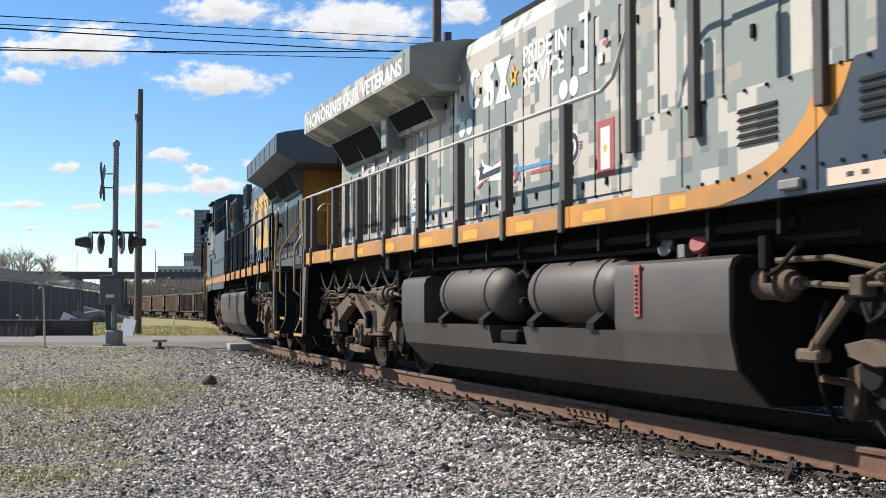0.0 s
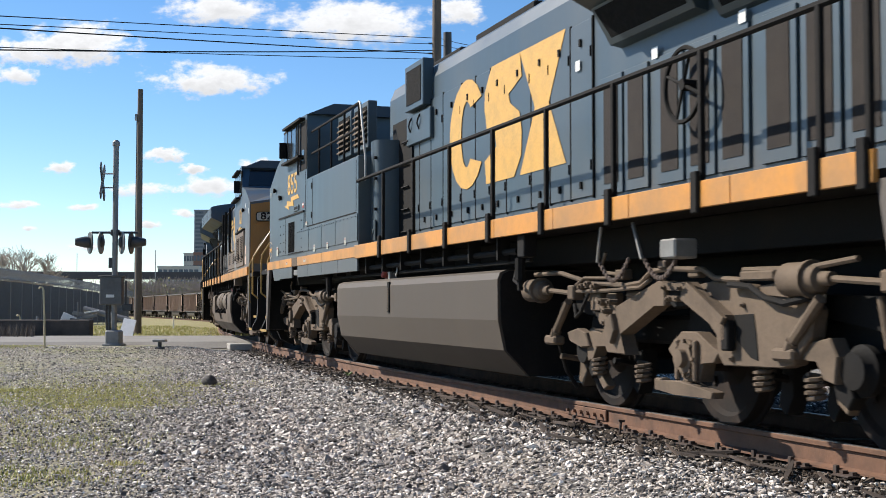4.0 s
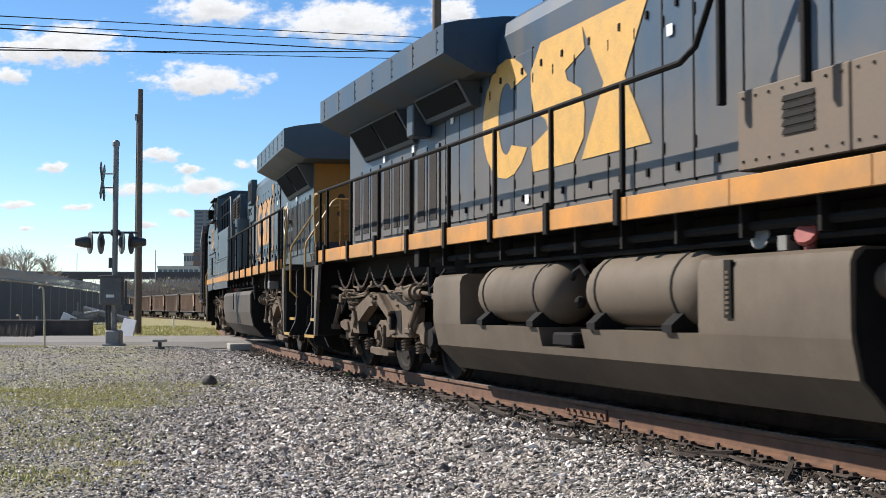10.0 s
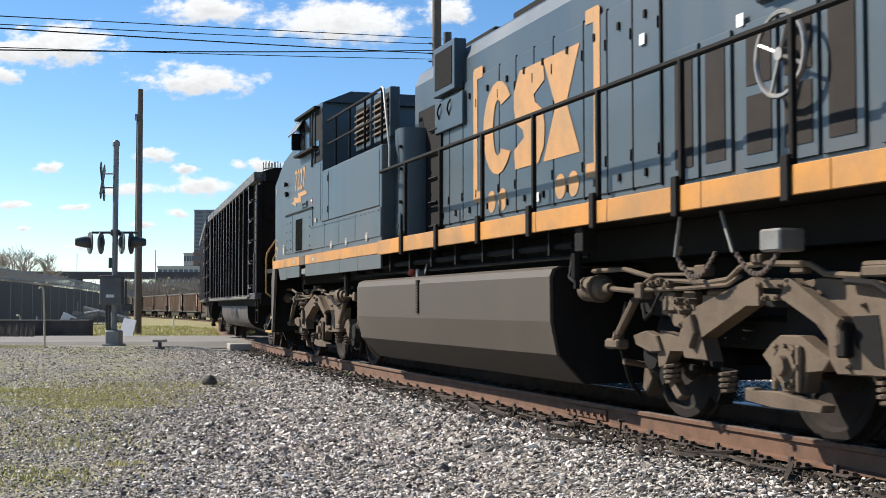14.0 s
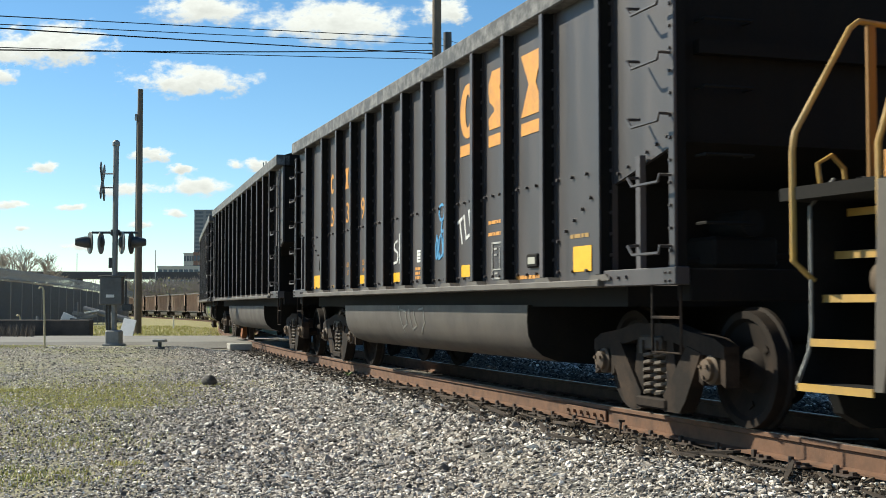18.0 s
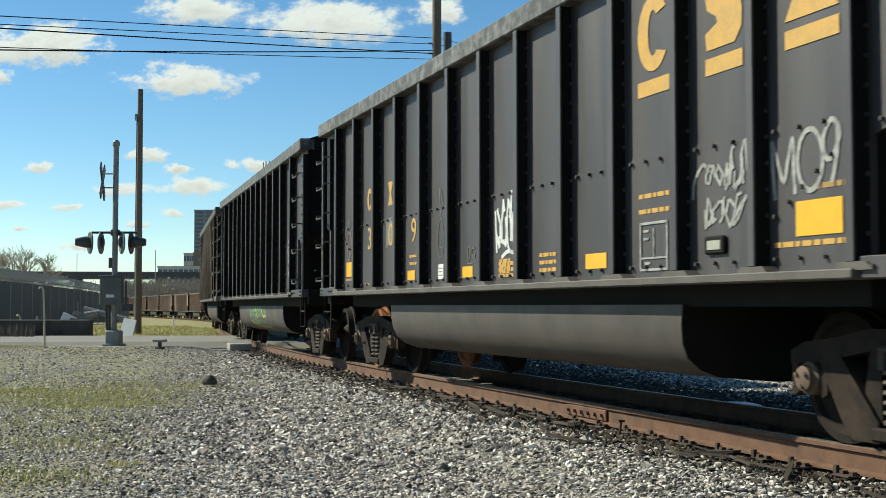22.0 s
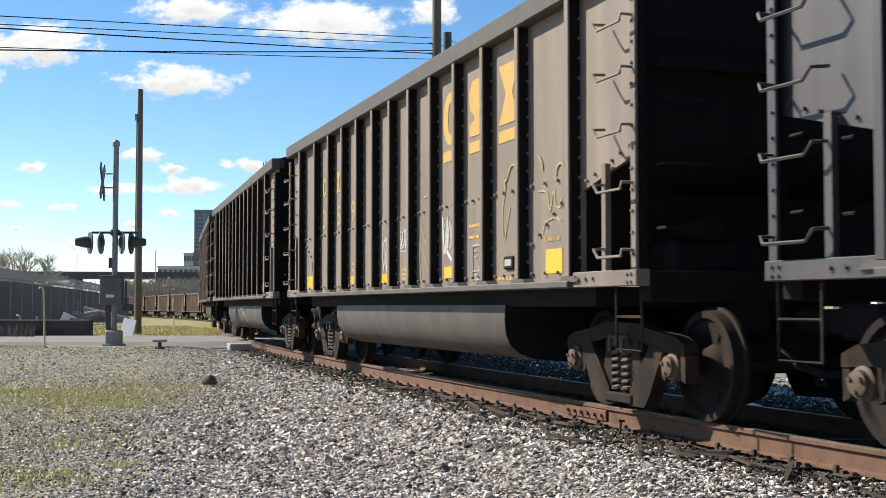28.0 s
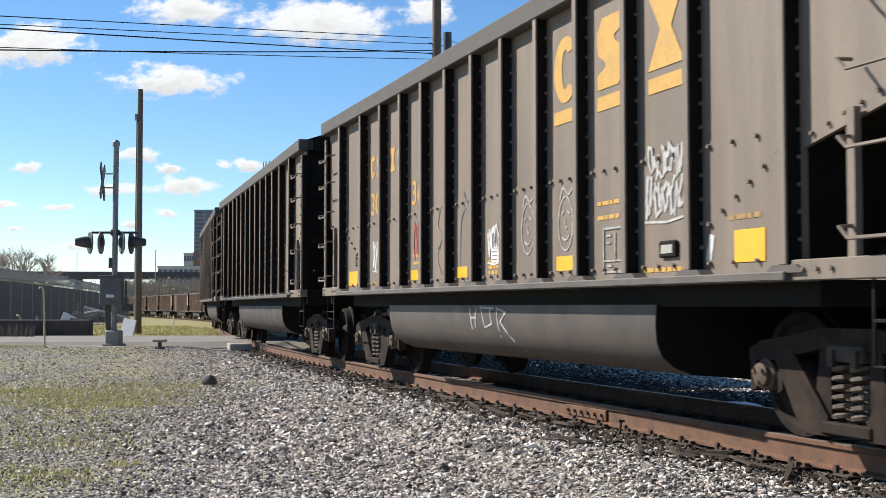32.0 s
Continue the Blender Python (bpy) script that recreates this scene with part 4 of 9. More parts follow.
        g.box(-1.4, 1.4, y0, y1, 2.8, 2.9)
        part("end_chord", g, SHADED_END, car, smooth=None)
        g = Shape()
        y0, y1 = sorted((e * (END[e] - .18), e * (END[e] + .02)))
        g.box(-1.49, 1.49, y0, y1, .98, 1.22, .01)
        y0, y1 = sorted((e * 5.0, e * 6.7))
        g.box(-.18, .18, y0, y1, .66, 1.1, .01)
        part("end_sill", g, SHADED_END, car, smooth=None)
        g = Shape()
        y0, y1 = sorted((e * 6.7, e * 7.42))
        g.box(-.09, .09, y0, y1, .72, .92, .02)
        y0, y1 = sorted((e * 7.38, e * 7.70))
        g.box(-.16, .13, y0, y1, .68, .96, .03)
        g.pipe([(-.3, e * 6.65, .7), (-.34, e * 7.0, .5), (-.3, e * 7.4, .42), (-.1, e * 7.64, .45)], .03, 6)
        part("coupler", g, BLACK, car)
        if near:
            g = Shape()
            if e > 0:
                g.turned([(0, .25), (.02, .27), (.04, .25)], (1.0, e * (END[e] + .06), 1.9), (0, 1, 0), 16)
                part("hand_brake_wheel", g, BLACK, car)
            for k in range(4):
                g = Shape()
                z = 1.55 + .5 * k
                g.pipe([(-1.38, e * (END[e] - .07), z), (-1.38, e * (END[e] + .06), z), (-.98, e * (END[e] + .06), z), (-.98, e * (END[e] - .07), z)], .013, 5)
                part("end_grab_iron", g, BLACK, car)
            g = Shape()
            y0, y1 = sorted((e * 5.75, e * 6.2))
            g.box(-.9, -.3, y0, y1, 1.25, 1.5, .03)
            g.rod((-.6, e * 5.8, 1.6), (-.6, e * 6.3, 1.6), .11, 12)
            g.rod((-1.1, e * 5.9, 1.3), (-.2, e * 6.2, 1.35), .03, 6)
            part("brake_gear", g, BLACK, car)
    # the rounded tub under the floor
    g = Shape()
    ring = TUB_RING
    ring = ring + [(-x, z) for x, z in ring[::-1]]
    slope = lambda z: 3.66 - max(0, .95 - z) * .12
    n = len(ring)
    g.add([(x, -slope(z), z) for x, z in ring] + [(x, slope(z), z) for x, z in ring], [tuple(range(n))[::-1], tuple(range(n, 2 * n))] + [(i, (i + 1) % n, n + (i + 1) % n, n + i) for i in range(n)])
    part("tub", g, TUB, car, "dusty grey rounded tub", smooth=40)
    # black skins over the tub ends put their shade into the colour
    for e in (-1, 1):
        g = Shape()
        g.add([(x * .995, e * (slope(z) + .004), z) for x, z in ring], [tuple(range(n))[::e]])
        part("tub_end", g, BLACK, car, "tub end blackened for its shade", smooth=None)
    g = Shape()
    g.box(-1.40, 1.40, -5.7, 5.7, .94, 1.11)
    g.box(-.2, .2, -6.5, 6.5, .7, 1.06)
    part("floor", g, BLACK, car, smooth=None)
    for y in (-5.55, 5.55):
        freight_truck(car, y, wheels, CAP)
    return car, wheels


PANELS = [(5.63 + 4.48) / 2, 3.99, 3.05, 2.165, 1.295, .43, -.43, -1.295, -2.165, -3.05, -3.99, -5.055]
FACE = 1.527       # how far out the upper side sheet lies
LOWER = 1.533      # and the doubled lower sheet


def lines_of_text(car, y, z, w, ink, n=2, gap=.1, k=1.0):
    """Rows of small unreadable lettering as short bars."""
    for i in range(n):
        x = -w / 2
        j = 0
        while x < w / 2 - .03:
            q = min(w / 2 - x, (.09, .14, .07, .12)[(i + j) % 4])
            flat("lettering_bar", bar(q - .02, .035, x + q / 2), ink, car, facing(-1, y * k, z - gap * i, LOWER), thick=.002)
            x += q
            j += 1


LONG_PANELS = [1.015 * (5.5 - i) for i in range(12)]


def dress(car, nums, gold, z_num, P=PANELS):
    """What is painted on a gondola's near side; P holds its panels' middles."""
    big = P is LONG_PANELS
    side = -1
    for i, w, h, z in ((0, .47, .21, 1.48 if big else 1.34), (3, .30, .12, 1.325), (5, .32, .12, 1.315), (8, .40, .13, 1.325), (11, .47 if big else .37, .22, 1.49 if big else 1.35)):
        flat("reflector", bar(w, h), REFLECT, car, facing(side, P[i] + (.12 if i in (3, 5) else -.06 if i == 11 else (.02 if big else .15) if i == 0 else 0), z, LOWER), "yellow reflective plate")
    for i, f, w in ((8 + big, mark_c, .50), (9 + big, mark_s, .48), (10 + big, mark_x, .56)):
        flat("emblem", f(w, .60), gold, car, facing(side, P[i], 3.06, FACE))
        flat("emblem_bar", bar(w, .12), gold, car, facing(side, P[i], 2.64, FACE))
    for i, txt in enumerate(nums):
        at = facing(side, P[1 + i] + ((-.11, -.12, -.1) if big else (.09, .05, .04))[i], z_num, FACE if z_num > 2.1 else LOWER + .002)
        if txt:
            letters("number", txt, .43, gold, car, at, 1.08, fat=.002)
    for i, (f1, f2) in enumerate(((mark_c, mark_s), (mark_x, mark_s))):
        for d, f in ((.2, f1), (-.1, f2)):
            flat("lettering_block", f(.22, .31), gold, car, facing(side, P[1 + i] + d - (.17 if big else 0), z_num + (.56 if big else .53), FACE))
    if nums[1] != "35":
        lines_of_text(car, P[3] + .05, 1.56, .3, gold, 2, .09)
    lines_of_text(car, P[9], 1.80, .5, gold, 2, .12)
    lines_of_text(car, P[11 if big else 10], 1.335 if big else 1.22, .85, gold, 1, .1)
    lines_of_text(car, P[6] + .05, 1.40, .3, gold, 3, .055)
    lines_of_text(car, P[1], 1.25, .5, FADED, 1, .1)
    lines_of_text(car, P[11] + (-.2 if big else 0), 1.68 if big else 1.55, .4, FADED, 1, .1)
    at = facing(side, P[9] - (0 if big else .09), 1.405, LOWER)
    g = Shape()
    stroke(g, [(-.21, -.18), (.21, -.18), (.21, .18), (-.21, .18), (-.21, -.18)], .02)
    frame_of = part("data_plate", g, SPRAY_FADED, car, "white stencilled data panel", smooth=None, at=at @ pose(0, 0, .002))
    for w, h, x, y in ((.014, .22, 0, .03), (.4, .014, 0, -.09), (.08, .02, -.12, .12), (.08, .02, -.12, .06), (.08, .02, -.1, -.13)):
        flat("data_bar", bar(w, h, x, y), SPRAY_FADED, frame_of, pose(0, 0, 0))
    g = Shape()
    g.box(-.13, .13, -.065, .065, 0, .03, .012)
    holder = part("tag_holder", g, BLACK, car, "black tag holder with a white tag", at=facing(side, P[10] + (.1 if big else -.05), 1.37, LOWER))
    flat("tag", bar(.17, .065), PALEFIELD, holder, pose(0, 0, .03))
    g = Shape()
    stroke(g, [(-.1, -.075), (.1, -.075), (.1, .075), (-.1, .075), (-.1, -.075)], .016)
    stroke(g, [(-.1, .03), (.1, .03)], .02)
    stroke(g, [(0, -.075), (0, .03)], .012)
    part("card_frame", g, BLACK, car, smooth=None, at=facing(side, P[0] - (.35 if big else .085), 1.47 if big else 1.6, LOWER))


def on_tub(z, out=.004):
    """How far out the tub's side lies at height z."""
    zs, xs = [q[1] for q in TUB_RING][::-1], [q[0] for q in TUB_RING][::-1]
    return float(np.interp(z, zs, xs)) + out


def tub_lines(car, lines, w, material, label):
    """Painted lines on the rounded tub; each line a run of (y, z)."""
    g = Shape()
    for pts in lines:
        for (y0, z0), (y1, z1) in zip(pts, pts[1:]):
            n = 3
            for i in range(n):
                a, b = i / n, (i + 1) / n
                p, q = Vector((y0 + (y1 - y0) * a, z0 + (z1 - z0) * a)), Vector((y0 + (y1 - y0) * b, z0 + (z1 - z0) * b))
                d = (q - p).normalized()
                m = Vector((-d.y, d.x)) * w / 2
                p, q = p - d * w * .3, q + d * w * .3
                ring = [p + m, p - m, q - m, q + m]
                g.add([(-on_tub(c.y, .001), c.x, c.y) for c in ring] + [(-on_tub(c.y, .006), c.x, c.y) for c in ring], [(0, 1, 2, 3), (7, 6, 5, 4)] + [(j, (j + 1) % 4, 4 + (j + 1) % 4, 4 + j) for j in range(4)])
    return tagged(part("graffiti", g, material, car, label, smooth=None), kind="stuff")


def tub_patch(car, cols, material, label):
    """A painted field on the tub; cols of (y, low, high)."""
    g, n = Shape(), 5
    for y, lo, hi in cols:
        for i in range(n):
            z = lo + (hi - lo) * i / (n - 1)
            g.v.append((-on_tub(z, .003), y, z))
    g.f = [(i * n + j, i * n + j + 1, (i + 1) * n + j + 1, (i + 1) * n + j) for i in range(len(cols) - 1) for j in range(n - 1)]
    return part("graffiti", g, material, car, label, smooth=60)
# ---------------------------------------------------------------- locomotives
def tube_rail(name, pts, r, material, parent, label=""):
    g = Shape()
    g.pipe(pts, r, 7)
    return part(name, g, material, parent, label)


def loco_truck(parent, y, turn, wheels):
    """A six-wheel truck: three axles under a cast frame. turn: 0 or 180 degrees."""
    g = Shape()
    g.box(-.9, .9, -2.3, 2.3, .62, .86, .03)
    g.box(-1.0, 1.0, -.25, .25, .5, 1.0, .03)
    truck = part("truck", g, BLACK, parent, at=pose(0, y, 0) @ pose(0, 0, 0, 0, 0, turn))
    for side in (-1, 1):
        def slab(ring, x0, x1, name, mat=GRIME, cut=.012):
            """A cast plate with its outer edges cut back."""
            n = len(ring)
            cx, cz = sum(p[0] for p in ring) / n, sum(p[1] for p in ring) / n
            small = [(p[0] + (cx - p[0]) * min(.3, cut / max(.03, math.dist(p, (cx, cz)))), p[1] + (cz - p[1]) * min(.3, cut / max(.03, math.dist(p, (cx, cz))))) for p in ring]
            s = Shape()
            rows = [(x0, ring), (x1 - cut, ring), (x1, small)]
            s.add([(side * x, q[0], q[1]) for x, r in rows for q in r], [tuple(range(n)), tuple(range(2 * n, 3 * n))[::-1]] + [(k * n + i, k * n + (i + 1) % n, (k + 1) * n + (i + 1) % n, (k + 1) * n + i) for k in range(2) for i in range(n)])
            return part(name, s, mat, truck, smooth=None)

        def block(name, y0, y1, z0, z1, x0, x1, mat=GRIME):
            s = Shape()
            s.box(*sorted((side * x0, side * x1)), y0, y1, z0, z1, .012)
            return part(name, s, mat, truck, smooth=None)

        def tube(name, pts, r, mat=GRIME):
            s = Shape()
            s.pipe([(side * u, a, z) for u, a, z in pts], r, 7)
            return part(name, s, mat, truck)

        slab([(-2.5, .92), (-2.5, 1.02), (-.6, 1.06), (.4, 1.06), (2.3, 1.0), (2.35, .8), (2.2, .78), (1.6, .86), (.3, .94), (-.3, .94), (-1.6, .84), (-2.2, .86)], .86, .98, "side_frame", BLACK)
        # the plate between the middle and the outer axle; a proud black sheet paints its opening's shade
        slab([(.08, 1.02), (.25, 1.11), (.45, 1.13), (.92, 1.10), (1.0, 1.07), (1.36, 1.10), (1.58, 1.06), (1.74, .92), (1.70, .74), (1.50, .55), (1.36, .52), (.6, .505), (.53, .58), (.5, .73), (.36, .84)], 1.08, 1.19, "frame_plate")
        slab([(.78, .88), (1.03, .89), (1.06, .75), (1.08, .56), (.98, .58), (.80, .70)], 1.188, 1.196, "frame_opening", BLACK, .002)
        slab([(1.0, 1.075), (1.12, 1.08), (1.16, 1.02), (1.5, 1.0), (1.5, 1.06), (1.36, 1.105)], 1.19, 1.21, "frame_rib")
        # the two struts over the middle axle and the saddle that joins them
        slab([(-.30, 1.15), (-.2, 1.12), (-.2, .95), (-.36, .95), (-1.0, .70), (-.91, .53), (-1.26, .54), (-1.36, .69), (-1.32, .76), (-1.09, .94)], 1.10, 1.24, "strut")
        slab([(.14, 1.13), (.22, 1.13), (.76, .88), (.76, .70), (.70, .68), (.62, .78), (.10, 1.0)], 1.18, 1.27, "strut")
        slab([(.18, 1.12), (.26, 1.13), (.80, .86), (.76, .81)], 1.27, 1.30, "radius_bar")
        slab([(-.2, 1.14), (.2, 1.12), (.15, .95), (-.13, .93), (-.22, .98)], 1.08, 1.2, "saddle", BLACK)
        slab([(-.2, 1.13), (.18, 1.115), (.16, 1.06), (-.2, 1.07)], 1.18, 1.26, "saddle_lip")
        slab([(-.16, 1.03), (.12, 1.02), (.1, .98), (-.1, .98)], 1.18, 1.25, "saddle_lip")
        # middle axle box with its bolted cover
        slab([(-.30, .60), (-.20, .68), (-.08, .745), (.16, .745), (.34, .66), (.50, .60), (.42, .52), (.24, .50), (.20, .36), (-.05, .35), (-.08, .50), (-.2, .52)], 1.04, 1.16, "axle_box")
        s = Shape()
        s.turned([(0, .15), (.03, .15), (.03, .12), (.05, .12), (.05, .075), (.10, .07), (.105, .02)], (side * 1.16, .04, .54), (side, 0, 0), 18)
        for k in range(8):
            c = k * math.pi / 4
            s.rod((side * 1.18, .04 + .135 * math.cos(c), .54 + .135 * math.sin(c)), (side * 1.215, .04 + .135 * math.cos(c), .54 + .135 * math.sin(c)), .016, 6)
        part("axle_cover", s, GRIME, truck)
        for d in (-.10, .18):
            block("box_guide", d - .025, d + .025, .36, .68, 1.16, 1.2)
        # outer pedestals and their levers
        for a, f in ((-1.78, 1), (1.86, -1)):
            slab([(a, .74), (a + f * .44, .67), (a + f * .44, .59), (a + f * .15, .58), (a + f * .06, .46), (a - f * .05, .44), (a - f * .08, .62)], 1.04, 1.16, "pedestal")
            slab([(a + f * .1, .60), (a + f * .02, .34), (a - f * .1, .28), (a - f * .16, .36), (a - f * .06, .58)], 1.0, 1.1, "pedestal_leg", BLACK)
        for a in (-2.04, 2.04):
            s = Shape()
            s.turned([(0, .17), (.05, .17), (.07, .14), (.12, .12), (.125, .05)], (side * 1.0, a, .533), (side, 0, 0), 16)
            part("axle_box", s, BLACK, truck)
        # springs and the bar below
        for d, z0 in ((-.84, .31), (1.0, .35), (-1.7, .33), (1.62, .33)):
            s = Shape()
            s.pipe([(side * 1.1 + .06 * math.cos(k * .8), d + .06 * math.sin(k * .8), z0 + .16 * k / 30) for k in range(31)], .017, 5)
            part("coil_spring", s, GRIME, truck)
        slab([(-.46, .34), (-.05, .36), (.47, .30), (.45, .25), (-.13, .24), (-.46, .27)], 1.1, 1.2, "tie_bar")
        block("bar_foot", -.5, -.38, .26, .36, 1.08, 1.18)
        # brackets along the top
        block("lever_box", -1.68, -1.48, .90, 1.06, 1.12, 1.2)
        block("lever_box", -1.40, -1.20, .90, 1.06, 1.1, 1.18)
        slab([(-1.66, .90), (-1.30, .88), (-1.42, .77), (-1.55, .78)], 1.1, 1.17, "lever_plate")
        block("spring_lever", -1.18, -1.08, .70, .86, 1.2, 1.26)
        block("bracket", -.28, -.15, 1.24, 1.31, 1.14, 1.26)
        block("bracket", -1.14, -.98, 1.17, 1.26, 1.12, 1.22)
        block("bracket", .14, .3, 1.16, 1.22, 1.14, 1.22)
        block("junction_box", .95, 1.38, 1.12, 1.19, 1.14, 1.26)
        block("bracket", -1.05, -.6, 1.02, 1.07, 1.08, 1.16)
        block("lever_pin", .70, .80, .62, .84, 1.2, 1.27, BLACK)
        # air pipes and a hose
        tube("air_pipe", [(1.22, -2.93, 1.26), (1.22, -2.3, 1.26), (1.22, -1.67, 1.16), (1.22, -.91, 1.12), (1.22, -.63, 1.14), (1.22, -.45, 1.23), (1.22, -.13, 1.24), (1.22, .38, 1.22), (1.22, .55, 1.15), (1.22, .92, 1.13), (1.22, .95, 1.20), (1.22, 1.7, 1.19), (1.18, 2.2, 1.24)], .022)
        tube("air_pipe", [(1.23, -1.9, 1.08), (1.23, -1.26, 1.08), (1.23, -.63, 1.10), (1.23, -.45, 1.16)], .018)
        tube("air_hose", [(1.24, .78, 1.10), (1.25, 1.08, 1.08), (1.25, 1.26, 1.0), (1.25, 1.5, .96), (1.2, 1.72, 1.0)], .024, BLACK)
        tube("air_pipe", [(1.2, -1.35, 1.42), (1.2, -1.42, 1.32), (1.2, -1.36, 1.24), (1.2, -1.1, 1.22)], .016)
        # pins, bolts, levers and small pipes
        def pins(name, at, r=.022, x0=1.2, x1=1.27, mat=GRIME):
            s = Shape()
            for a, z in at:
                s.rod((side * x0, a, z), (side * x1, a, z), r, 7)
                s.rod((side * x1, a, z), (side * (x1 + .02), a, z), r * .55, 6)
            return tagged(part(name, s, mat, truck), kind="stuff")

        pins("strut_bolt", [(-1.24, .90), (-1.24, .80), (-1.14, .98)], .026, 1.2, 1.28)
        pins("plate_bolt", [(.9, .95), (.74, .56), (1.42, .62), (1.58, .8)], .02, 1.18, 1.21)
        pins("saddle_bolt", [(-.15, 1.09), (.12, 1.08), (-.08, 1.0), (.06, 1.0)], .022, 1.24, 1.28)
        pins("lever_pin", [(-1.74, 1.12), (-1.6, 1.14), (-1.46, 1.12), (-1.32, .98)], .034, 1.16, 1.28)
        slab([(-1.84, 1.16), (-1.66, 1.18), (-1.62, 1.06), (-1.72, .98), (-1.82, 1.04)], 1.14, 1.2, "slack_lever")
        slab([(-1.2, .84), (-1.08, .88), (-1.02, .74), (-1.1, .62), (-1.2, .68)], 1.24, 1.29, "spring_lever")
        slab([(-2.2, .70), (-1.98, .74), (-1.8, .70), (-1.72, .58), (-1.9, .56), (-2.16, .62)], 1.12, 1.2, "hanger")
        slab([(-2.0, .60), (-1.9, .58), (-1.82, .40), (-1.62, .22), (-1.7, .18), (-1.9, .34)], .98, 1.06, "shoe_hanger")
        slab([(1.7, .62), (1.82, .66), (1.98, .40), (1.9, .24), (1.8, .3)], .98, 1.06, "shoe_hanger")
        tube("air_pipe", [(1.24, -1.9, 1.14), (1.25, -1.7, 1.2), (1.25, -1.2, 1.19), (1.24, -1.1, 1.12), (1.22, -.8, 1.12)], .014)
        tube("air_hose", [(1.24, -1.62, 1.06), (1.28, -1.7, .9), (1.26, -1.86, .84), (1.22, -1.98, .96)], .017, BLACK)
        tube("sand_pipe", [(1.1, 2.3, 1.0), (1.14, 2.42, .7), (1.0, 2.62, .3), (.86, 2.66, .14)], .022)
        tube("sand_pipe", [(1.1, -2.5, .98), (1.12, -2.62, .66), (.98, -2.7, .3), (.86, -2.72, .14)], .022, BLACK)
        tube("brake_rod", [(1.22, -1.5, 1.0), (1.23, -1.3, .9), (1.25, -1.12, .66)], .024)
        # brake cylinders, rods and shoes
        for a, f in ((-2.95, 1), (1.62, 1)):
            hi = 1.10 if a < 0 else 1.12
            s = Shape()
            s.turned([(-.16, .08), (-.14, .115), (.10, .115), (.10, .128), (.14, .128), (.14, .10), (.22, .085), (.24, .05), (.34, .045)], (side * 1.2, a, hi), (0, 1, 0), 18)
            s.rod((side * 1.2, a + .3, hi), (side * 1.2, a + .95, hi - .04), .024, 7)
            s.box(*sorted((side * 1.14, side * 1.26)), a + .88, a + 1.02, hi - .1, hi + .04, .015)
            cyl = part("brake_cylinder", s, GRIME, truck)
            s = Shape()
            b = -2.12 if a < 0 else 1.86
            s.rod((side * 1.22, b, .99), (side * 1.2, b - .34, .71), .04, 8)
            s.rod((side * 1.2, b - .34, .71), (side * 1.18, b - .44, .60), .05, 8)
            s.box(*sorted((side * 1.12, side * 1.24)), b - .56, b - .3, .57, .66, .02)
            part("brake_lever", s, GRIME, truck)
        for a in (-2.62, -1.45, .88, 1.45):
            s = Shape()
            s.prism([(a, .52), (a + .14, .56), (a + .12, .3), (a + .03, .16), (a - .06, .22)], *sorted((side * .72, side * .86)), "x")
            s.rod((side * .85, a + .05, .42), (side * 1.1, a + .05, .46), .03, 6)
            part("brake_shoe", s, GRIME if a < -2 else BLACK, truck)
    for a in (-2.04, 0, 2.04):
        wheels.append((wheel_pair(.533, truck, pose(0, a, .533), .1), .533, (0, a, .533)))


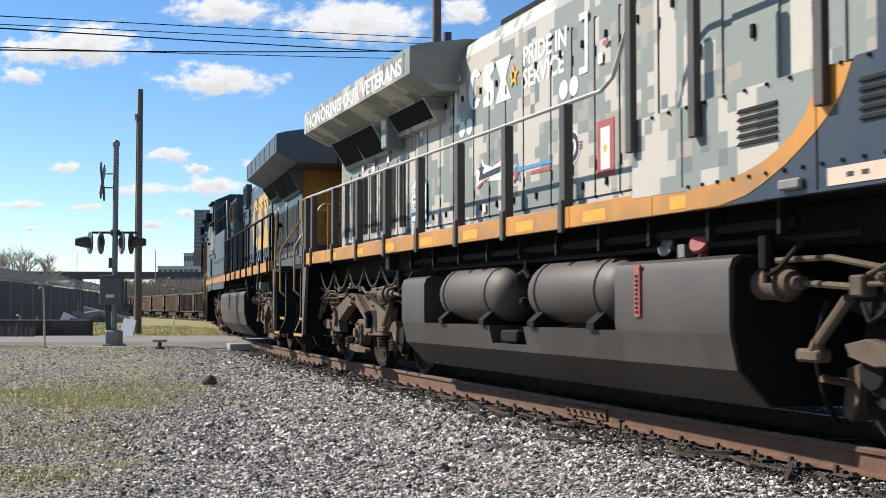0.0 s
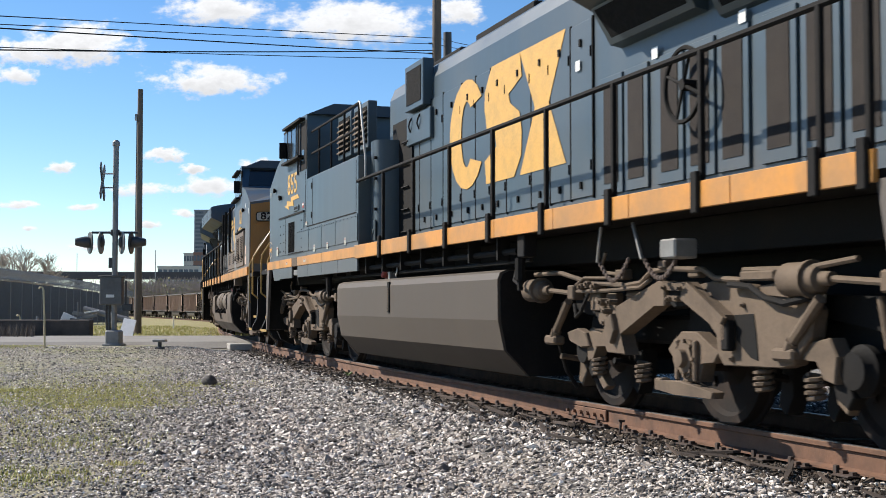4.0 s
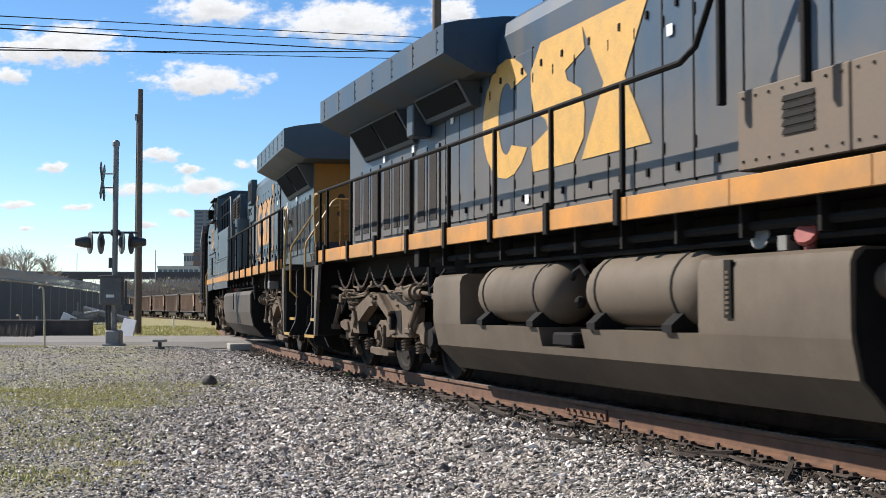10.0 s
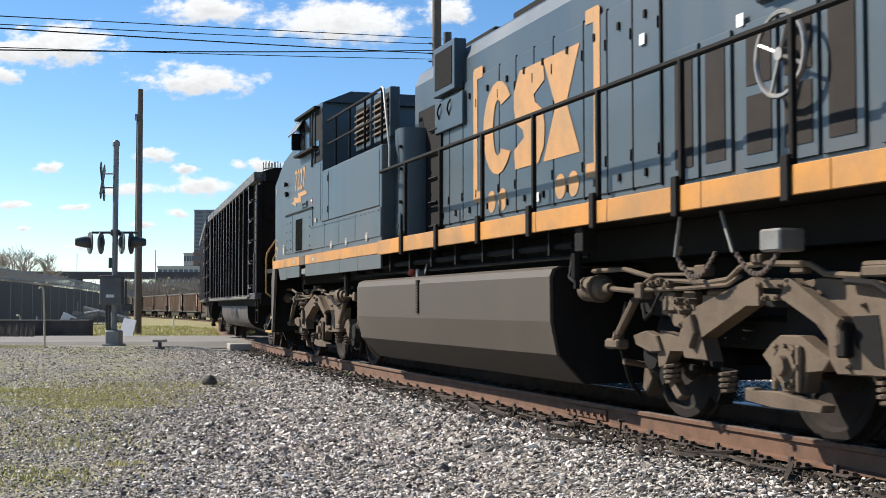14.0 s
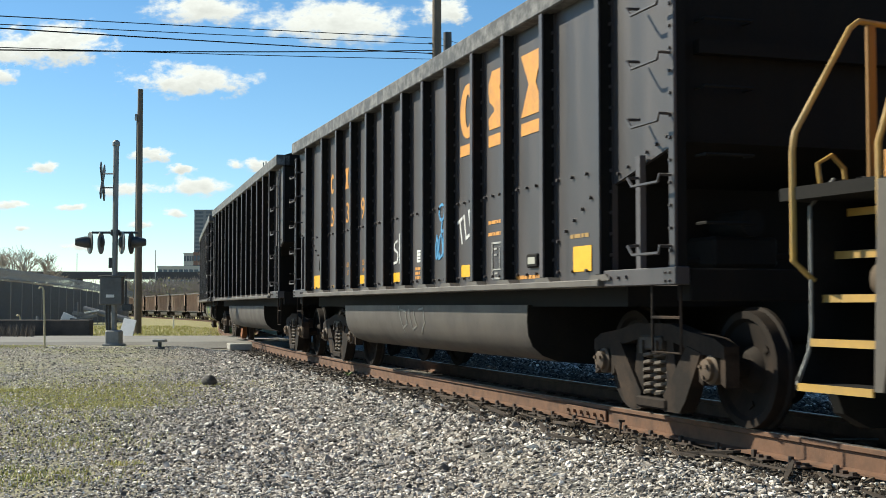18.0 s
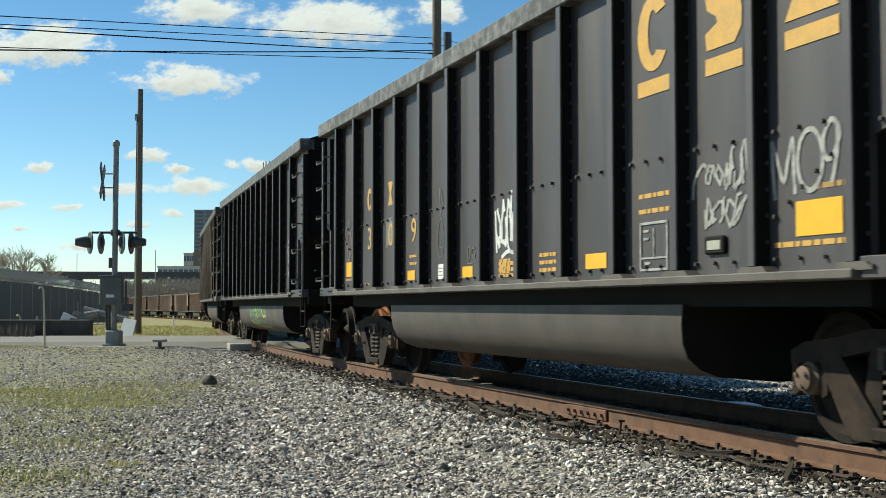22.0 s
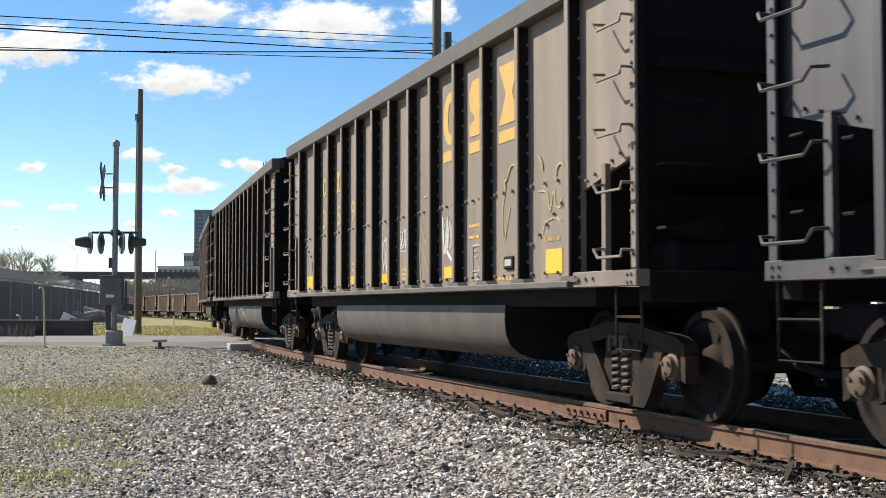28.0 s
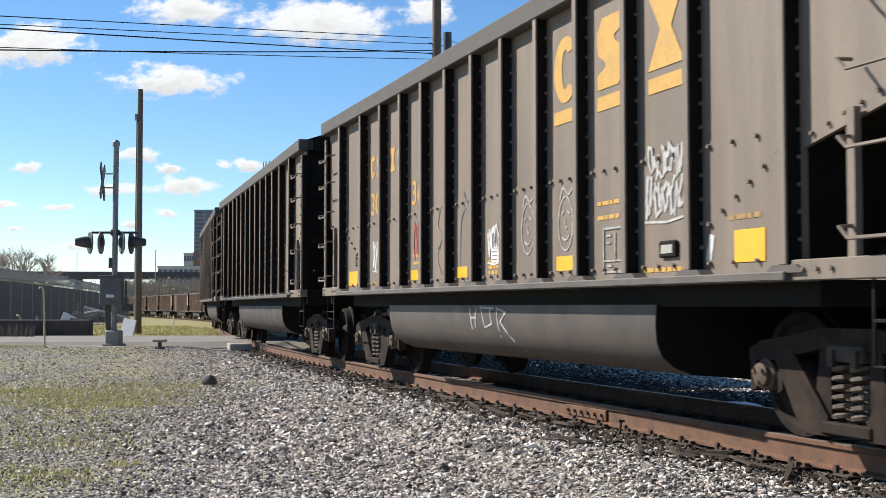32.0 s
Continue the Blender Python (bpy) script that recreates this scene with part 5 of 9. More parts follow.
def locomotive(kind):
    """One diesel locomotive, nose towards +y. kind: camo, tall (two long-winged blue ones) or older."""
    camo, older = kind == "camo", kind == "older"
    label = {"camo": "camouflage-painted diesel locomotive with a yellow sill stripe", "nose_in": "dusty blue diesel locomotive with a yellow nose", "cab_out": "blue diesel locomotive with a yellow sill stripe", "older": "faded blue diesel locomotive with a hand-brake wheel"}[kind]
    car = thing("locomotive", label, "locomotive", "diesel locomotives of the train")
    wheels = []
    skin = CAMO if camo else (BLUE_DUSTY if kind == "nose_in" else BLUE)
    low = NAVY if camo else skin
    seen = 1 if kind in ("camo", "nose_in") else -1
    wing0, wing1 = {"camo": (-9.0, -3.12), "nose_in": (-9.0, -3.12), "cab_out": (-11.05, -5.42), "older": (-10.45, -6.03)}[kind]
    # where the steps begin at the nose and at the hood end
    fore, aft = {"camo": (9.62, 9.38), "nose_in": (9.95, 9.62), "cab_out": (9.3, 10.1), "older": (9.78, 9.85)}[kind]
    tip = fore if seen > 0 else fore - .12
    # frame, deck, stripe
    g = Shape()
    g.box(-.95, .95, -10.3, 9.9, 1.36, 1.66, .01)
    g.box(-.5, .5, -10.6, 10.3, 1.0, 1.40, .01)
    part("underframe", g, BLACK, car, smooth=None)
    g = Shape()
    g.box(-1.49, 1.49, -aft, tip, 1.66, 1.72)
    part("deck", g, BLACK, car, smooth=None)
    for side in (-1, 1):
        y1 = 2.0 if side < 0 else fore
        edges = list(np.arange(.2 - aft, y1 - 1.0, 1.52)) + [y1]
        for a, b in zip(edges, edges[1:]):
            g = Shape()
            g.box(*sorted((side * 1.515, side * 1.555)), a + .004, b - .004, 1.64, 1.83, .004)
            part("sill_stripe", g, YELLOW if not (camo and b > 4.5) else NAVY, car, "yellow sill stripe" if not (camo and b > 4.5) else "", smooth=None)
        if camo and side == seen:
            for a, b in zip(edges, edges[1:]):
                if b < 5:
                    flat("reflector", bar(.44, .10), AMBER, car, facing(side, a + .5, 1.715, 1.556), "amber reflective plate", thick=.002)
    # long hood with its door panels
    hood_end = {"camo": -9.07, "cab_out": -9.76}.get(kind, -9.67)
    roof = 4.34
    front = 2.3 if seen < 0 else 2.6
    g = Shape()
    ring = [(.93, 1.72), (.93, 4.02), (.86, 4.2), (.66, roof), (-.66, roof), (-.86, 4.2), (-.93, 4.02), (-.93, 1.72)]
    g.prism(ring, hood_end, front, "y")
    part("long_hood", g, skin, car, smooth=None)
    for side in (-1, 1):
        y, k = -4.9, 0
        while y < 1.0 if side < 0 else y < 2.3:
            w = (.52, .52, .52, .74)[k % 4]
            g = Shape()
            g.box(*sorted((side * .93, side * .948)), y + .015, y + w - .015, 2.0, 3.72, .004)
            door = part("hood_door", g, skin, car, smooth=None)
            g = Shape()
            g.box(*sorted((side * .93, side * .9496)), y - .007, y + .007, 1.98, 3.74)
            part("door_gap", g, BLACK, door, smooth=None)
            for z in (2.12, 3.52):
                g = Shape()
                g.box(*sorted((side * .948, side * .968)), y + w * .5 - .018, y + w * .5 + .018, z - .035, z + .035)
                part("latch", g, BLACK, door, "black latch", smooth=None)
            for z in (2.3, 3.4):
                g = Shape()
                g.rod((side * .952, y + .03, z - .05), (side * .952, y + .03, z + .05), .012, 5)
                part("hinge", g, BLACK, door, smooth=None)
            y += w
            k += 1
        # intake grilles at the radiator end
        y = -9.35 if seen > 0 else -9.3
        for i in range(8):
            w = .5
            if i == 3 or (not camo and i == 6):
                y += .12
            if y + w > -5.0:
                break
            if camo and i == 0:
                y += w
                continue
            g = Shape()
            g.box(*sorted((side * .93, side * .955)), y + .02, y + w - .03, 1.98, 3.08, .004)
            d = part("intake_door", g, skin, car, smooth=None)
            g = Shape()
            if older and i in (4, 5):
                g.box(*sorted((side * .955, side * .962)), y + .08, y + w - .09, 2.08, 2.52)
                g.box(*sorted((side * .955, side * .962)), y + .08, y + w - .09, 2.6, 3.0)
            else:
                g.box(*sorted((side * .955, side * .962)), y + .1, y + w - .11, 2.08, 3.0)
            part("grille", g, MESHBROWN, d, "dark mesh grille", smooth=None)
            if camo and side == seen:
                for k in range(4):
                    g = Shape()
                    yb = y + w * (.3 + .13 * k) - .006
                    g.box(*sorted((side * .962, side * .972)), yb, yb + .012, 2.08, 3.0)
                    part("grille_bar", g, POST, d, smooth=None)
            y += w
        # radiator wing
        g = Shape()
        wr = [(.0, 4.365), (.86, 4.31), (1.4, 4.225), (1.6, 4.17), (1.6, 3.83), (1.2, 3.64), (.0, 3.64)]
        g.prism([(side * x, z) for x, z in wr], wing0, wing1, "y")
        part("radiator_wing", g, skin, car, smooth=None)
        g = Shape()
        for k in range(7):
            y = wing0 + .25 + k * (wing1 - wing0 - .5) / 6
            g.box(*sorted((side * 1.6, side * 1.604)), y - .006, y + .006, 3.86, 4.15)
            for z in (3.9, 4.0, 4.1):
                g.rod((side * 1.6, y + .05, z), (side * 1.608, y + .05, z), .012, 5)
        tagged(part("wing_seam", g, BLACK if not camo else GUARD, car, smooth=None), kind="stuff")
        # two slanted screens by the hood end and a smaller one by the cab
        spans = {"cab_out": ((-9.85, -7.3, 2, 3.24), (-7.05, -5.5, 1, 3.36)), "older": ((-9.55, -6.45, 2, 3.24),)}.get(kind, ((-8.6, -6.1, 2, 3.24), (-5.35, -3.65, 1, 3.38)))
        for y0, y1, n, low in spans:
            xl = .98 + (low - 3.24) * .55
            g = Shape()
            g.prism([(side * x, z) for x, z in ((.93, low - .06), (xl, low - .04), (1.24, 3.64), (.93, 3.64))], y0, y1, "y")
            cowl = part("radiator_cowl", g, skin, car, smooth=None)
            step = (y1 - y0 - .1) / n
            for i in range(n):
                a = y0 + .05 + i * step
                g = Shape()
                g.sheet([(side * (xl + .006), a + .035, low), (side * (xl + .006), a + step - .035, low), (side * 1.235, a + step - .035, 3.615), (side * 1.235, a + .035, 3.615)], -.014 if side > 0 else .014)
                part("radiator_screen", g, MESHDARK, cowl, "black radiator screen", smooth=None)
        if seen > 0:
            y = spans[1][0] - .28
            g = Shape()
            g.box(*sorted((side * .93, side * 1.2)), y - .14, y + .14, 3.2, 3.64, .02)
            part("wing_duct", g, skin, car, smooth=None)
    # roof gear
    g = Shape()
    g.box(-.6, .6, -2.6, -.6, roof - .02, roof + .12, .02)
    g.box(-.5, .5, .3, 1.6, roof - .02, roof + .16, .02)
    part("roof_hatch", g, BLACK, car, smooth=None)
    # cab and nose
    cabskin = NAVY if camo else skin
    g = Shape()
    prof = [(5.60, 1.72), (5.60, 4.10), (5.62, 4.30), (7.62, 4.34), (7.88, 3.80), (min(8.79, tip - .8), 3.66), (tip, 3.28), (tip - .04, 1.72)]
    n, cols = len(prof), ((-1.5, 0, 0), (-.6, .2, .12), (.6, .2, .12), (1.5, 0, 0))
    # the nose stands forward and higher in its middle
    for x, ahead_by, up_by in cols:
        for k, (y, z) in enumerate(prof):
            g.v.append((x, y + (ahead_by if k > 5 else 0), z + (up_by if k == 6 else 0)))
    for c in range(3):
        g.f += [(c * n + i, (c + 1) * n + i, (c + 1) * n + (i + 1) % n, c * n + (i + 1) % n) for i in range(n)]
    g.f += [tuple(range(n)), tuple(range(3 * n, 4 * n))[::-1]]
    part("cab", g, cabskin, car, smooth=None)
    g = Shape()
    g.prism([(-1.49, 4.29), (1.49, 4.29), (1.05, 4.48), (-1.05, 4.48)], 5.5, 7.74, "y")
    part("cab_roof", g, NAVY, car, smooth=None)
    for (xa, fa, ua), (xb, fb, ub) in zip(cols, cols[1:]):
        xa, xb = xa * .985, xb * .985
        g = Shape()
        g.sheet([(xb, tip - .03 + fb + .01, 1.9), (xa, tip - .03 + fa + .01, 1.9), (xa, tip + fa + .008, 3.23 + ua), (xb, tip + fb + .008, 3.23 + ub)], .012)
        part("nose_front", g, SHADED_YELLOW if not camo else NAVY, car, "yellow nose darkened for its shade" if not camo else "", smooth=None)
    if kind == "nose_in":
        face = tip + .2
        g = Shape()
        g.box(-.18, .18, face - .04, face + .1, 2.98, 3.46, .03)
        lamp = part("headlight", g, BLACK, car, "black headlight housing", smooth=None)
        for z in (3.11, 3.33):
            g = Shape()
            g.turned([(0, .11), (.02, .11), (.03, .09)], (.0, face + .1, z), (0, 1, 0), 16)
            part("lens_ring", g, DARKRING, lamp)
            g = Shape()
            g.turned([(.0, .085), (.02, .07), (.035, .03)], (.0, face + .12, z), (0, 1, 0), 16)
            part("lens", g, LENS, lamp, "dull lamp lens")
        front = Matrix(((-1, 0, 0), (0, 0, 1), (0, 1, 0))).to_4x4()
        for x, f, w in ((.42, mark_c, .5), (-.02, mark_s, .44), (-.46, mark_x, .5)):
            flat("emblem", f(w, .5), NAVY, car, Matrix.Translation((x, face + .012, 2.66)) @ front, "dark emblem on the nose")
        tube_rail("grab_iron", [(.46, face - .02, 3.44), (.46, face + .07, 3.44), (-.02 + .3, face + .07, 3.44), (.28, face - .02, 3.44)], .012, YELLOW, car)
        for x in (-.58, .58):
            g = Shape()
            g.box(x - .19, x + .19, tip + .62, tip + .86, 1.86, 2.2, .03)
            d = part("ditch_light", g, DARKRING, car, "dark ditch light box", smooth=None)
            g = Shape()
            g.turned([(0, .12), (.05, .12), (.07, .1), (.03, .08)], (x, tip + .86, 2.03), (0, 1, 0), 16)
            part("lamp_rim", g, BLACK, d)
            g = Shape()
            g.turned([(0, .09), (.02, .07), (.03, .03)], (x, tip + .89, 2.03), (0, 1, 0), 14)
            part("lens", g, LENS, d)
        for d in (-1, 1):
            ang = math.degrees(math.atan2(.2, .9)) * d
            at = Matrix.Translation((d * 1.07, tip + .115, 2.95)) @ pose(0, 0, 0, 0, 0, -ang) @ front
            g = Shape()
            w, h, r = .3, .105, .05
            ring = [(cx + r * math.cos(a), cy + r * math.sin(a)) for cx, cy, a0 in ((w - r, h - r, 0), (r - w, h - r, 1.571), (r - w, r - h, 3.142), (w - r, r - h, 4.712)) for a in (a0, a0 + .52, a0 + 1.05, a0 + 1.571)]
            g.prism(ring, 0, .03, "z")
            board = part("number_board", g, BLACK, car, "pale number board in a dark frame", smooth=None, at=at)
            flat("number_field", [(a * .93, b * .84) for a, b in ring], PALEFIELD, board, pose(0, 0, .03))
            letters("number", "821", .22, BLACK, board, pose(0, 0, .036), 1.2, fat=.004)
            g = Shape()
            g.box(-.36, .36, -.015, .015, 0, .02)
            part("board_shelf", g, SHADED_YELLOW, board, smooth=None, at=pose(0, -.135, 0))
    g = Shape()
    for x in (-.75, .75):
        g.sheet([(x - .6, 7.87, 3.85), (x + .6, 7.87, 3.85), (x + .55, 7.66, 4.26), (x - .55, 7.66, 4.26)], -.014)
    part("windshield", g, GLASS, car, "dark windscreen panes", smooth=None)
    for side in (-1, 1):
        fr, gl = Shape(), Shape()
        openings = ((7.42, 7.72), (6.62, 7.32), (5.92, 6.56)) if side > 0 or camo else ((7.3, 7.64), (6.92, 7.22), (6.52, 6.84))
        for y0, y1 in openings:
            top = 4.16 if y0 > 7.4 else 4.18
            fr.box(*sorted((side * 1.47, side * 1.515)), y0 - .04, y1 + .04, 3.60, top + .05, .006)
            gl.box(*sorted((side * 1.515, side * 1.521)), y0, y1, 3.65, top)
        fr.box(*sorted((side * 1.5, side * 1.60)), 5.8, 7.4, 4.22, 4.26)
        fr.box(*sorted((side * 1.5, side * 1.62)), 5.85, 7.38, 3.56, 3.6)
        if side < 0 and not camo:
            # flat black panel on the cab side, painted for the doorway's dark recess
            g = Shape()
            g.box(-1.508, -1.49, 5.62, 6.32, 3.34, 4.2)
            rec = part("cab_side_opening", g, BLACK, car, "black panel painted for an open cab doorway", smooth=None)
            g = Shape()
            g.box(-1.515, -1.508, 5.8, 6.02, 3.5, 3.7, .003)
            part("far_pane", g, GLASS, rec)
            g = Shape()
            g.box(-1.53, -1.49, 6.32, 6.36, 3.3, 4.24)
            g.box(-1.53, -1.49, 6.08, 6.1, 3.34, 4.2)
            part("door_frame", g, NAVY, rec, smooth=None)
            if older:
                g = Shape()
                g.sheet([(-1.5, 6.95, 4.26), (-1.5, 7.7, 4.24), (-1.66, 7.7, 3.98), (-1.66, 6.95, 4.0)], .02)
                part("sun_visor", g, skin, car, "propped sun visor", smooth=None)
        w = part("cab_window", fr, BLACK, car, "black-framed cab side windows", smooth=None)
        part("pane", gl, GLASS, w, smooth=None)
        # mirror and lamp
        g = Shape()
        g.box(*sorted((side * 1.52, side * 1.66)), 7.34, 7.37, 3.7, 4.0, .01)
        part("mirror", g, BLACK, car, smooth=None)
        g = Shape()
        g.turned([(0, .03), (.05, .05), (.06, .04)], (side * 1.5, 8.5, 3.2), (side, 0, 0), 10)
        part("marker", g, BLACK, car)
    # side compartment behind the cab
    for side in (-1, 1):
        if side < 0:
            g = Shape()
            g.box(-1.50, -.93, 2.0, 5.60, 1.72, 3.16, .01)
            part("side_cabinet", g, cabskin, car, smooth=None)
            for y0, y1 in ((2.0, 3.4), (3.4, 4.4), (4.4, 5.4), (5.4, 6.4)):
                g = Shape()
                g.box(-1.513, -1.50, y0 + .012, y1 - .012, 1.90, 2.3, .003)
                for k in range(6):
                    y = y0 + .1 + k * (y1 - y0 - .2) / 5
                    g.rod((-1.51, y, 2.26), (-1.525, y, 2.26), .009, 5)
                part("side_panel", g, cabskin, car, smooth=None)
            for y, z0, z1 in ((5.72, 2.34, 3.3), (5.16, 2.34, 3.12), (2.12, 2.34, 3.1)):
                flat("door_seam", bar(.014, z1 - z0), BLACK, car, facing(-1, y, (z0 + z1) / 2, 1.5005), thick=.003)
            flat("door_seam", bar(3.5, .018), BLACK, car, facing(-1, 3.85, 2.325, 1.5005), thick=.006)
            for z in (2.5, 3.0):
                flat("hinge", bar(.03, .1), BLACK, car, facing(-1, 5.19, z, 1.5005), thick=.014)
            g = Shape()
            g.box(-1.50, -.95, 1.0, 1.98, 1.72, 1.78)
            # black back sheet paints the shadow beside the cabinet and sand box
            g.box(-.975, -.945, 1.02, 1.99, 1.8, 3.62)
            for k in range(5):
                g.rod((-1.0, 1.12, 2.0 + .32 * k), (-1.0, 1.45, 2.0 + .32 * k), .014, 5)
            part("step_well", g, BLACK, car, smooth=None)
            g = Shape()
            ring = [(-.93, 1.66), (-1.2, 1.66), (-1.27, 1.7), (-1.31, 1.78), (-1.31, 1.99), (-.93, 1.99)]
            g.prism(ring, 1.78, 3.36, "z")
            box = part("sand_box", g, cabskin, car, "rounded blue sand box", smooth=40)
            g = Shape()
            g.box(-1.318, -1.31, 1.72, 1.97, 1.9, 2.2, .003)
            g.box(-1.33, -1.31, 1.8, 1.86, 2.0, 2.06, .004)
            part("box_door", g, cabskin, box, smooth=None)
            g = Shape()
            for z in (2.35, 2.8, 3.1):
                g.rod((-1.29, 1.74, z), (-1.33, 1.74, z), .022, 6)
            tagged(part("bolt", g, BLACK, box), kind="stuff")
            tube_rail("roof_rail", [(-1.42, 5.6, 3.98), (-1.42, 2.25, 3.98)], .02, BLACK, car)
            tube_rail("roof_rail", [(-1.42, 5.6, 3.6), (-1.42, 2.25, 3.6)], .018, BLACK, car)
            tube_rail("roof_rail", [(-1.42, 2.28, 4.0), (-1.42, 2.2, 3.96), (-1.42, 1.9, 3.1), (-1.42, 1.9, 2.78)], .017, WHITEBAR if not camo else BLACK, car, "bare steel slanted handrail")
            for y in (5.0, 4.1, 3.2, 2.28):
                tube_rail("rail_post", [(-1.42, y, 3.16), (-1.42, y, 3.98)], .018, BLACK, car)
            # louvred boxes along the hood above the walkway
            for y0, y1 in ((4.15, 5.05), (3.05, 3.95)):
                g = Shape()
                g.box(-1.08, -.93, y0, y1, 3.42, 4.16, .01)
                b = part("louvre_box", g, cabskin, car, smooth=None)
                g = Shape()
                g.box(-1.086, -1.08, y0 + .06, y1 - .06, 3.5, 4.08)
                part("louvre_opening", g, MESHDARK, b, smooth=None)
                for k in range(6):
                    g = Shape()
                    z = 3.54 + k * .09
                    g.prism([(-1.086, z), (-1.12, z - .02), (-1.12, z), (-1.086, z + .03)], y0 + .06, y1 - .06, "y")
                    part("slat", g, GRIME, b, smooth=None)
            g = Shape()
            g.box(-1.06, -.9, .23, 1.08, 3.66, 4.3, .01)
            b = part("filter_box", g, cabskin, car, smooth=None)
            g = Shape()
            g.box(-1.068, -1.06, .32, .99, 3.74, 4.22)
            part("filter_mesh", g, MESHDARK, b, "black filter mesh", smooth=None)
            g = Shape()
            g.box(-1.0, -.93, .1, 1.2, 3.2, 3.62, .01)
            b = part("filter_box", g, cabskin, car, smooth=None)
            g = Shape()
            for y in (.55, .95):
                g.pipe([(-1.0, y, 3.58), (-1.03, y, 3.52), (-1.03, y + .05, 3.46), (-1.0, y + .06, 3.38)], .012, 5)
            part("latch", g, BLACK, b)
        else:
            g = Shape()
            g.box(.93, 1.12, 2.6, 5.60, 1.72, 3.95, .01)
            part("side_cabinet", g, skin, car, smooth=None)
            for i, y0 in enumerate((2.7, 3.45, 4.2, 4.95)):
                g = Shape()
                g.box(1.12, 1.136, y0 + .02, y0 + .63, 2.45, 3.5, .004)
                d = part("cabinet_door", g, skin, car, smooth=None)
                g = Shape()
                g.box(1.136, 1.16, y0 + .3, y0 + .34, 2.9, 3.0)
                part("latch", g, BLACK, d, smooth=None)
            for i, y0 in enumerate((2.75, 4.6)):
                g = Shape()
                g.box(1.0, 1.18, y0, y0 + .85, 3.55, 4.15, .01)
                d = part("vent_box", g, skin, car, smooth=None)
                g = Shape()
                g.box(1.18, 1.19, y0 + .08, y0 + .77, 3.62, 4.08)
                part("grille", g, MESHBROWN, d, "dark mesh grille", smooth=None)
            # low cabinets with small louvres
            for i, (y0, y1) in enumerate(((2.7, 3.95), (3.95, 5.15), (5.15, 6.4))):
                g = Shape()
                g.box(1.1, 1.46, y0 + .006, y1 - .006, 1.88, 2.44, .01)
                d = part("low_cabinet", g, (GRIMEBLUE if not camo else (skin if y1 < 5.2 else NAVY)), car, smooth=None)
                g = Shape()
                for k in range(8):
                    y = y0 + .08 + k * (y1 - y0 - .16) / 7
                    g.box(1.46, 1.47, y - .008, y + .008, 1.935, 1.951)
                    g.box(1.46, 1.47, y - .008, y + .008, 2.377, 2.393)
                tagged(part("bolt", g, BLACK, d, smooth=None), kind="stuff")
                if i < 2:
                    g = Shape()
                    for k in range(5):
                        g.prism([(1.46, 2.07 + k * .055), (1.475, 2.07 + k * .055), (1.46, 2.11 + k * .055)], y0 + .55, y0 + .9, "y")
                    part("louvre", g, BLACK, d, smooth=None)
            for y0, y1 in ((6.42, 7.5), (7.52, 8.62)):
                g = Shape()
                g.box(1.5, 1.53, y0, y1, 1.90, 2.72, .006)
                d = part("louvre_door", g, (GRIMEBLUE if not camo else NAVY), car, smooth=None)
                g = Shape()
                g.box(1.53, 1.534, y0 + .14, y1 - .2, 2.0, 2.6)
                part("louvre_opening", g, MESHDARK, d, smooth=None)
                for k in range(14):
                    g = Shape()
                    z = 2.02 + k * .041
                    g.prism([(1.534, z), (1.552, z - .004), (1.552, z + .006), (1.534, z + .022)], y0 + .14, y1 - .2, "y")
                    part("slat", g, (GRIMEBLUE if not camo else NAVY), d, smooth=None)
                g = Shape()
                for y in (y0 + .08, y1 - .1):
                    g.turned([(0, .035), (.03, .035), (.04, .02)], (1.53, y, 2.1), (1, 0, 0), 10)
                    g.rod((1.555, y, 2.1), (1.555, y + .03, 2.2), .012, 5)
                g.box(1.53, 1.55, (y0 + y1) / 2 - .02, (y0 + y1) / 2 + .02, 2.7, 2.84)
                part("latch", g, BLACK, d)
            g = Shape()
            g.box(1.5, 1.56, 6.38, 8.66, 2.735, 2.765)
            part("door_track", g, BLACK, car, smooth=None)
            flat("notice", bar(.2, .2), NOTICE, car, facing(1, 8.91, 2.245, 1.502), "white notice")
            flat("notice", bar(.24, .2), NOTICE, car, facing(1, 8.92, 2.01, 1.502), "faded paper notice")
    # nose-side door, vent and stripe on the -x side
    off = fore - 9.3
    g = Shape()
    g.box(-1.512, -1.5, 5.82 + off, 8.05 + off, 1.9, 2.60, .004)
    door = part("nose_door", g, cabskin, car, smooth=None)
    g = Shape()
    g.box(-1.53, -1.5, 5.8 + off, 8.07 + off, 2.595, 2.625)
    g.box(-1.516, -1.512, 5.83 + off, 7.2 + off, 1.895, 1.915)
    g.box(-1.5155, -1.512, 7.44 + off, 7.452 + off, 1.92, 2.58)
    for y in (7.95, 7.6, 6.0):
        for z in (1.98, 2.14, 2.3, 2.46):
            g.rod((-1.51, y + off, z), (-1.522, y + off, z), .012, 5)
    part("door_seal", g, BLACK, door, smooth=None)
    g = Shape()
    g.box(-1.518, -1.512, 6.62 + off, 7.14 + off, 1.93, 2.48)
    vent = part("vent", g, MESHDARK, door, "black vent", smooth=None)
    g = Shape()
    for k in range(9):
        g.box(-1.526, -1.518, 6.65 + off + k * .058, 6.662 + off + k * .058, 1.93, 2.48)
    part("vent_bar", g, BLACK, vent, smooth=None)
    g = Shape()
    g.box(-1.52, -1.5, 6.26 + off, 6.68 + off, 2.66, 2.76, .004)
    slot = part("slot_frame", g, cabskin, car, smooth=None)
    g = Shape()
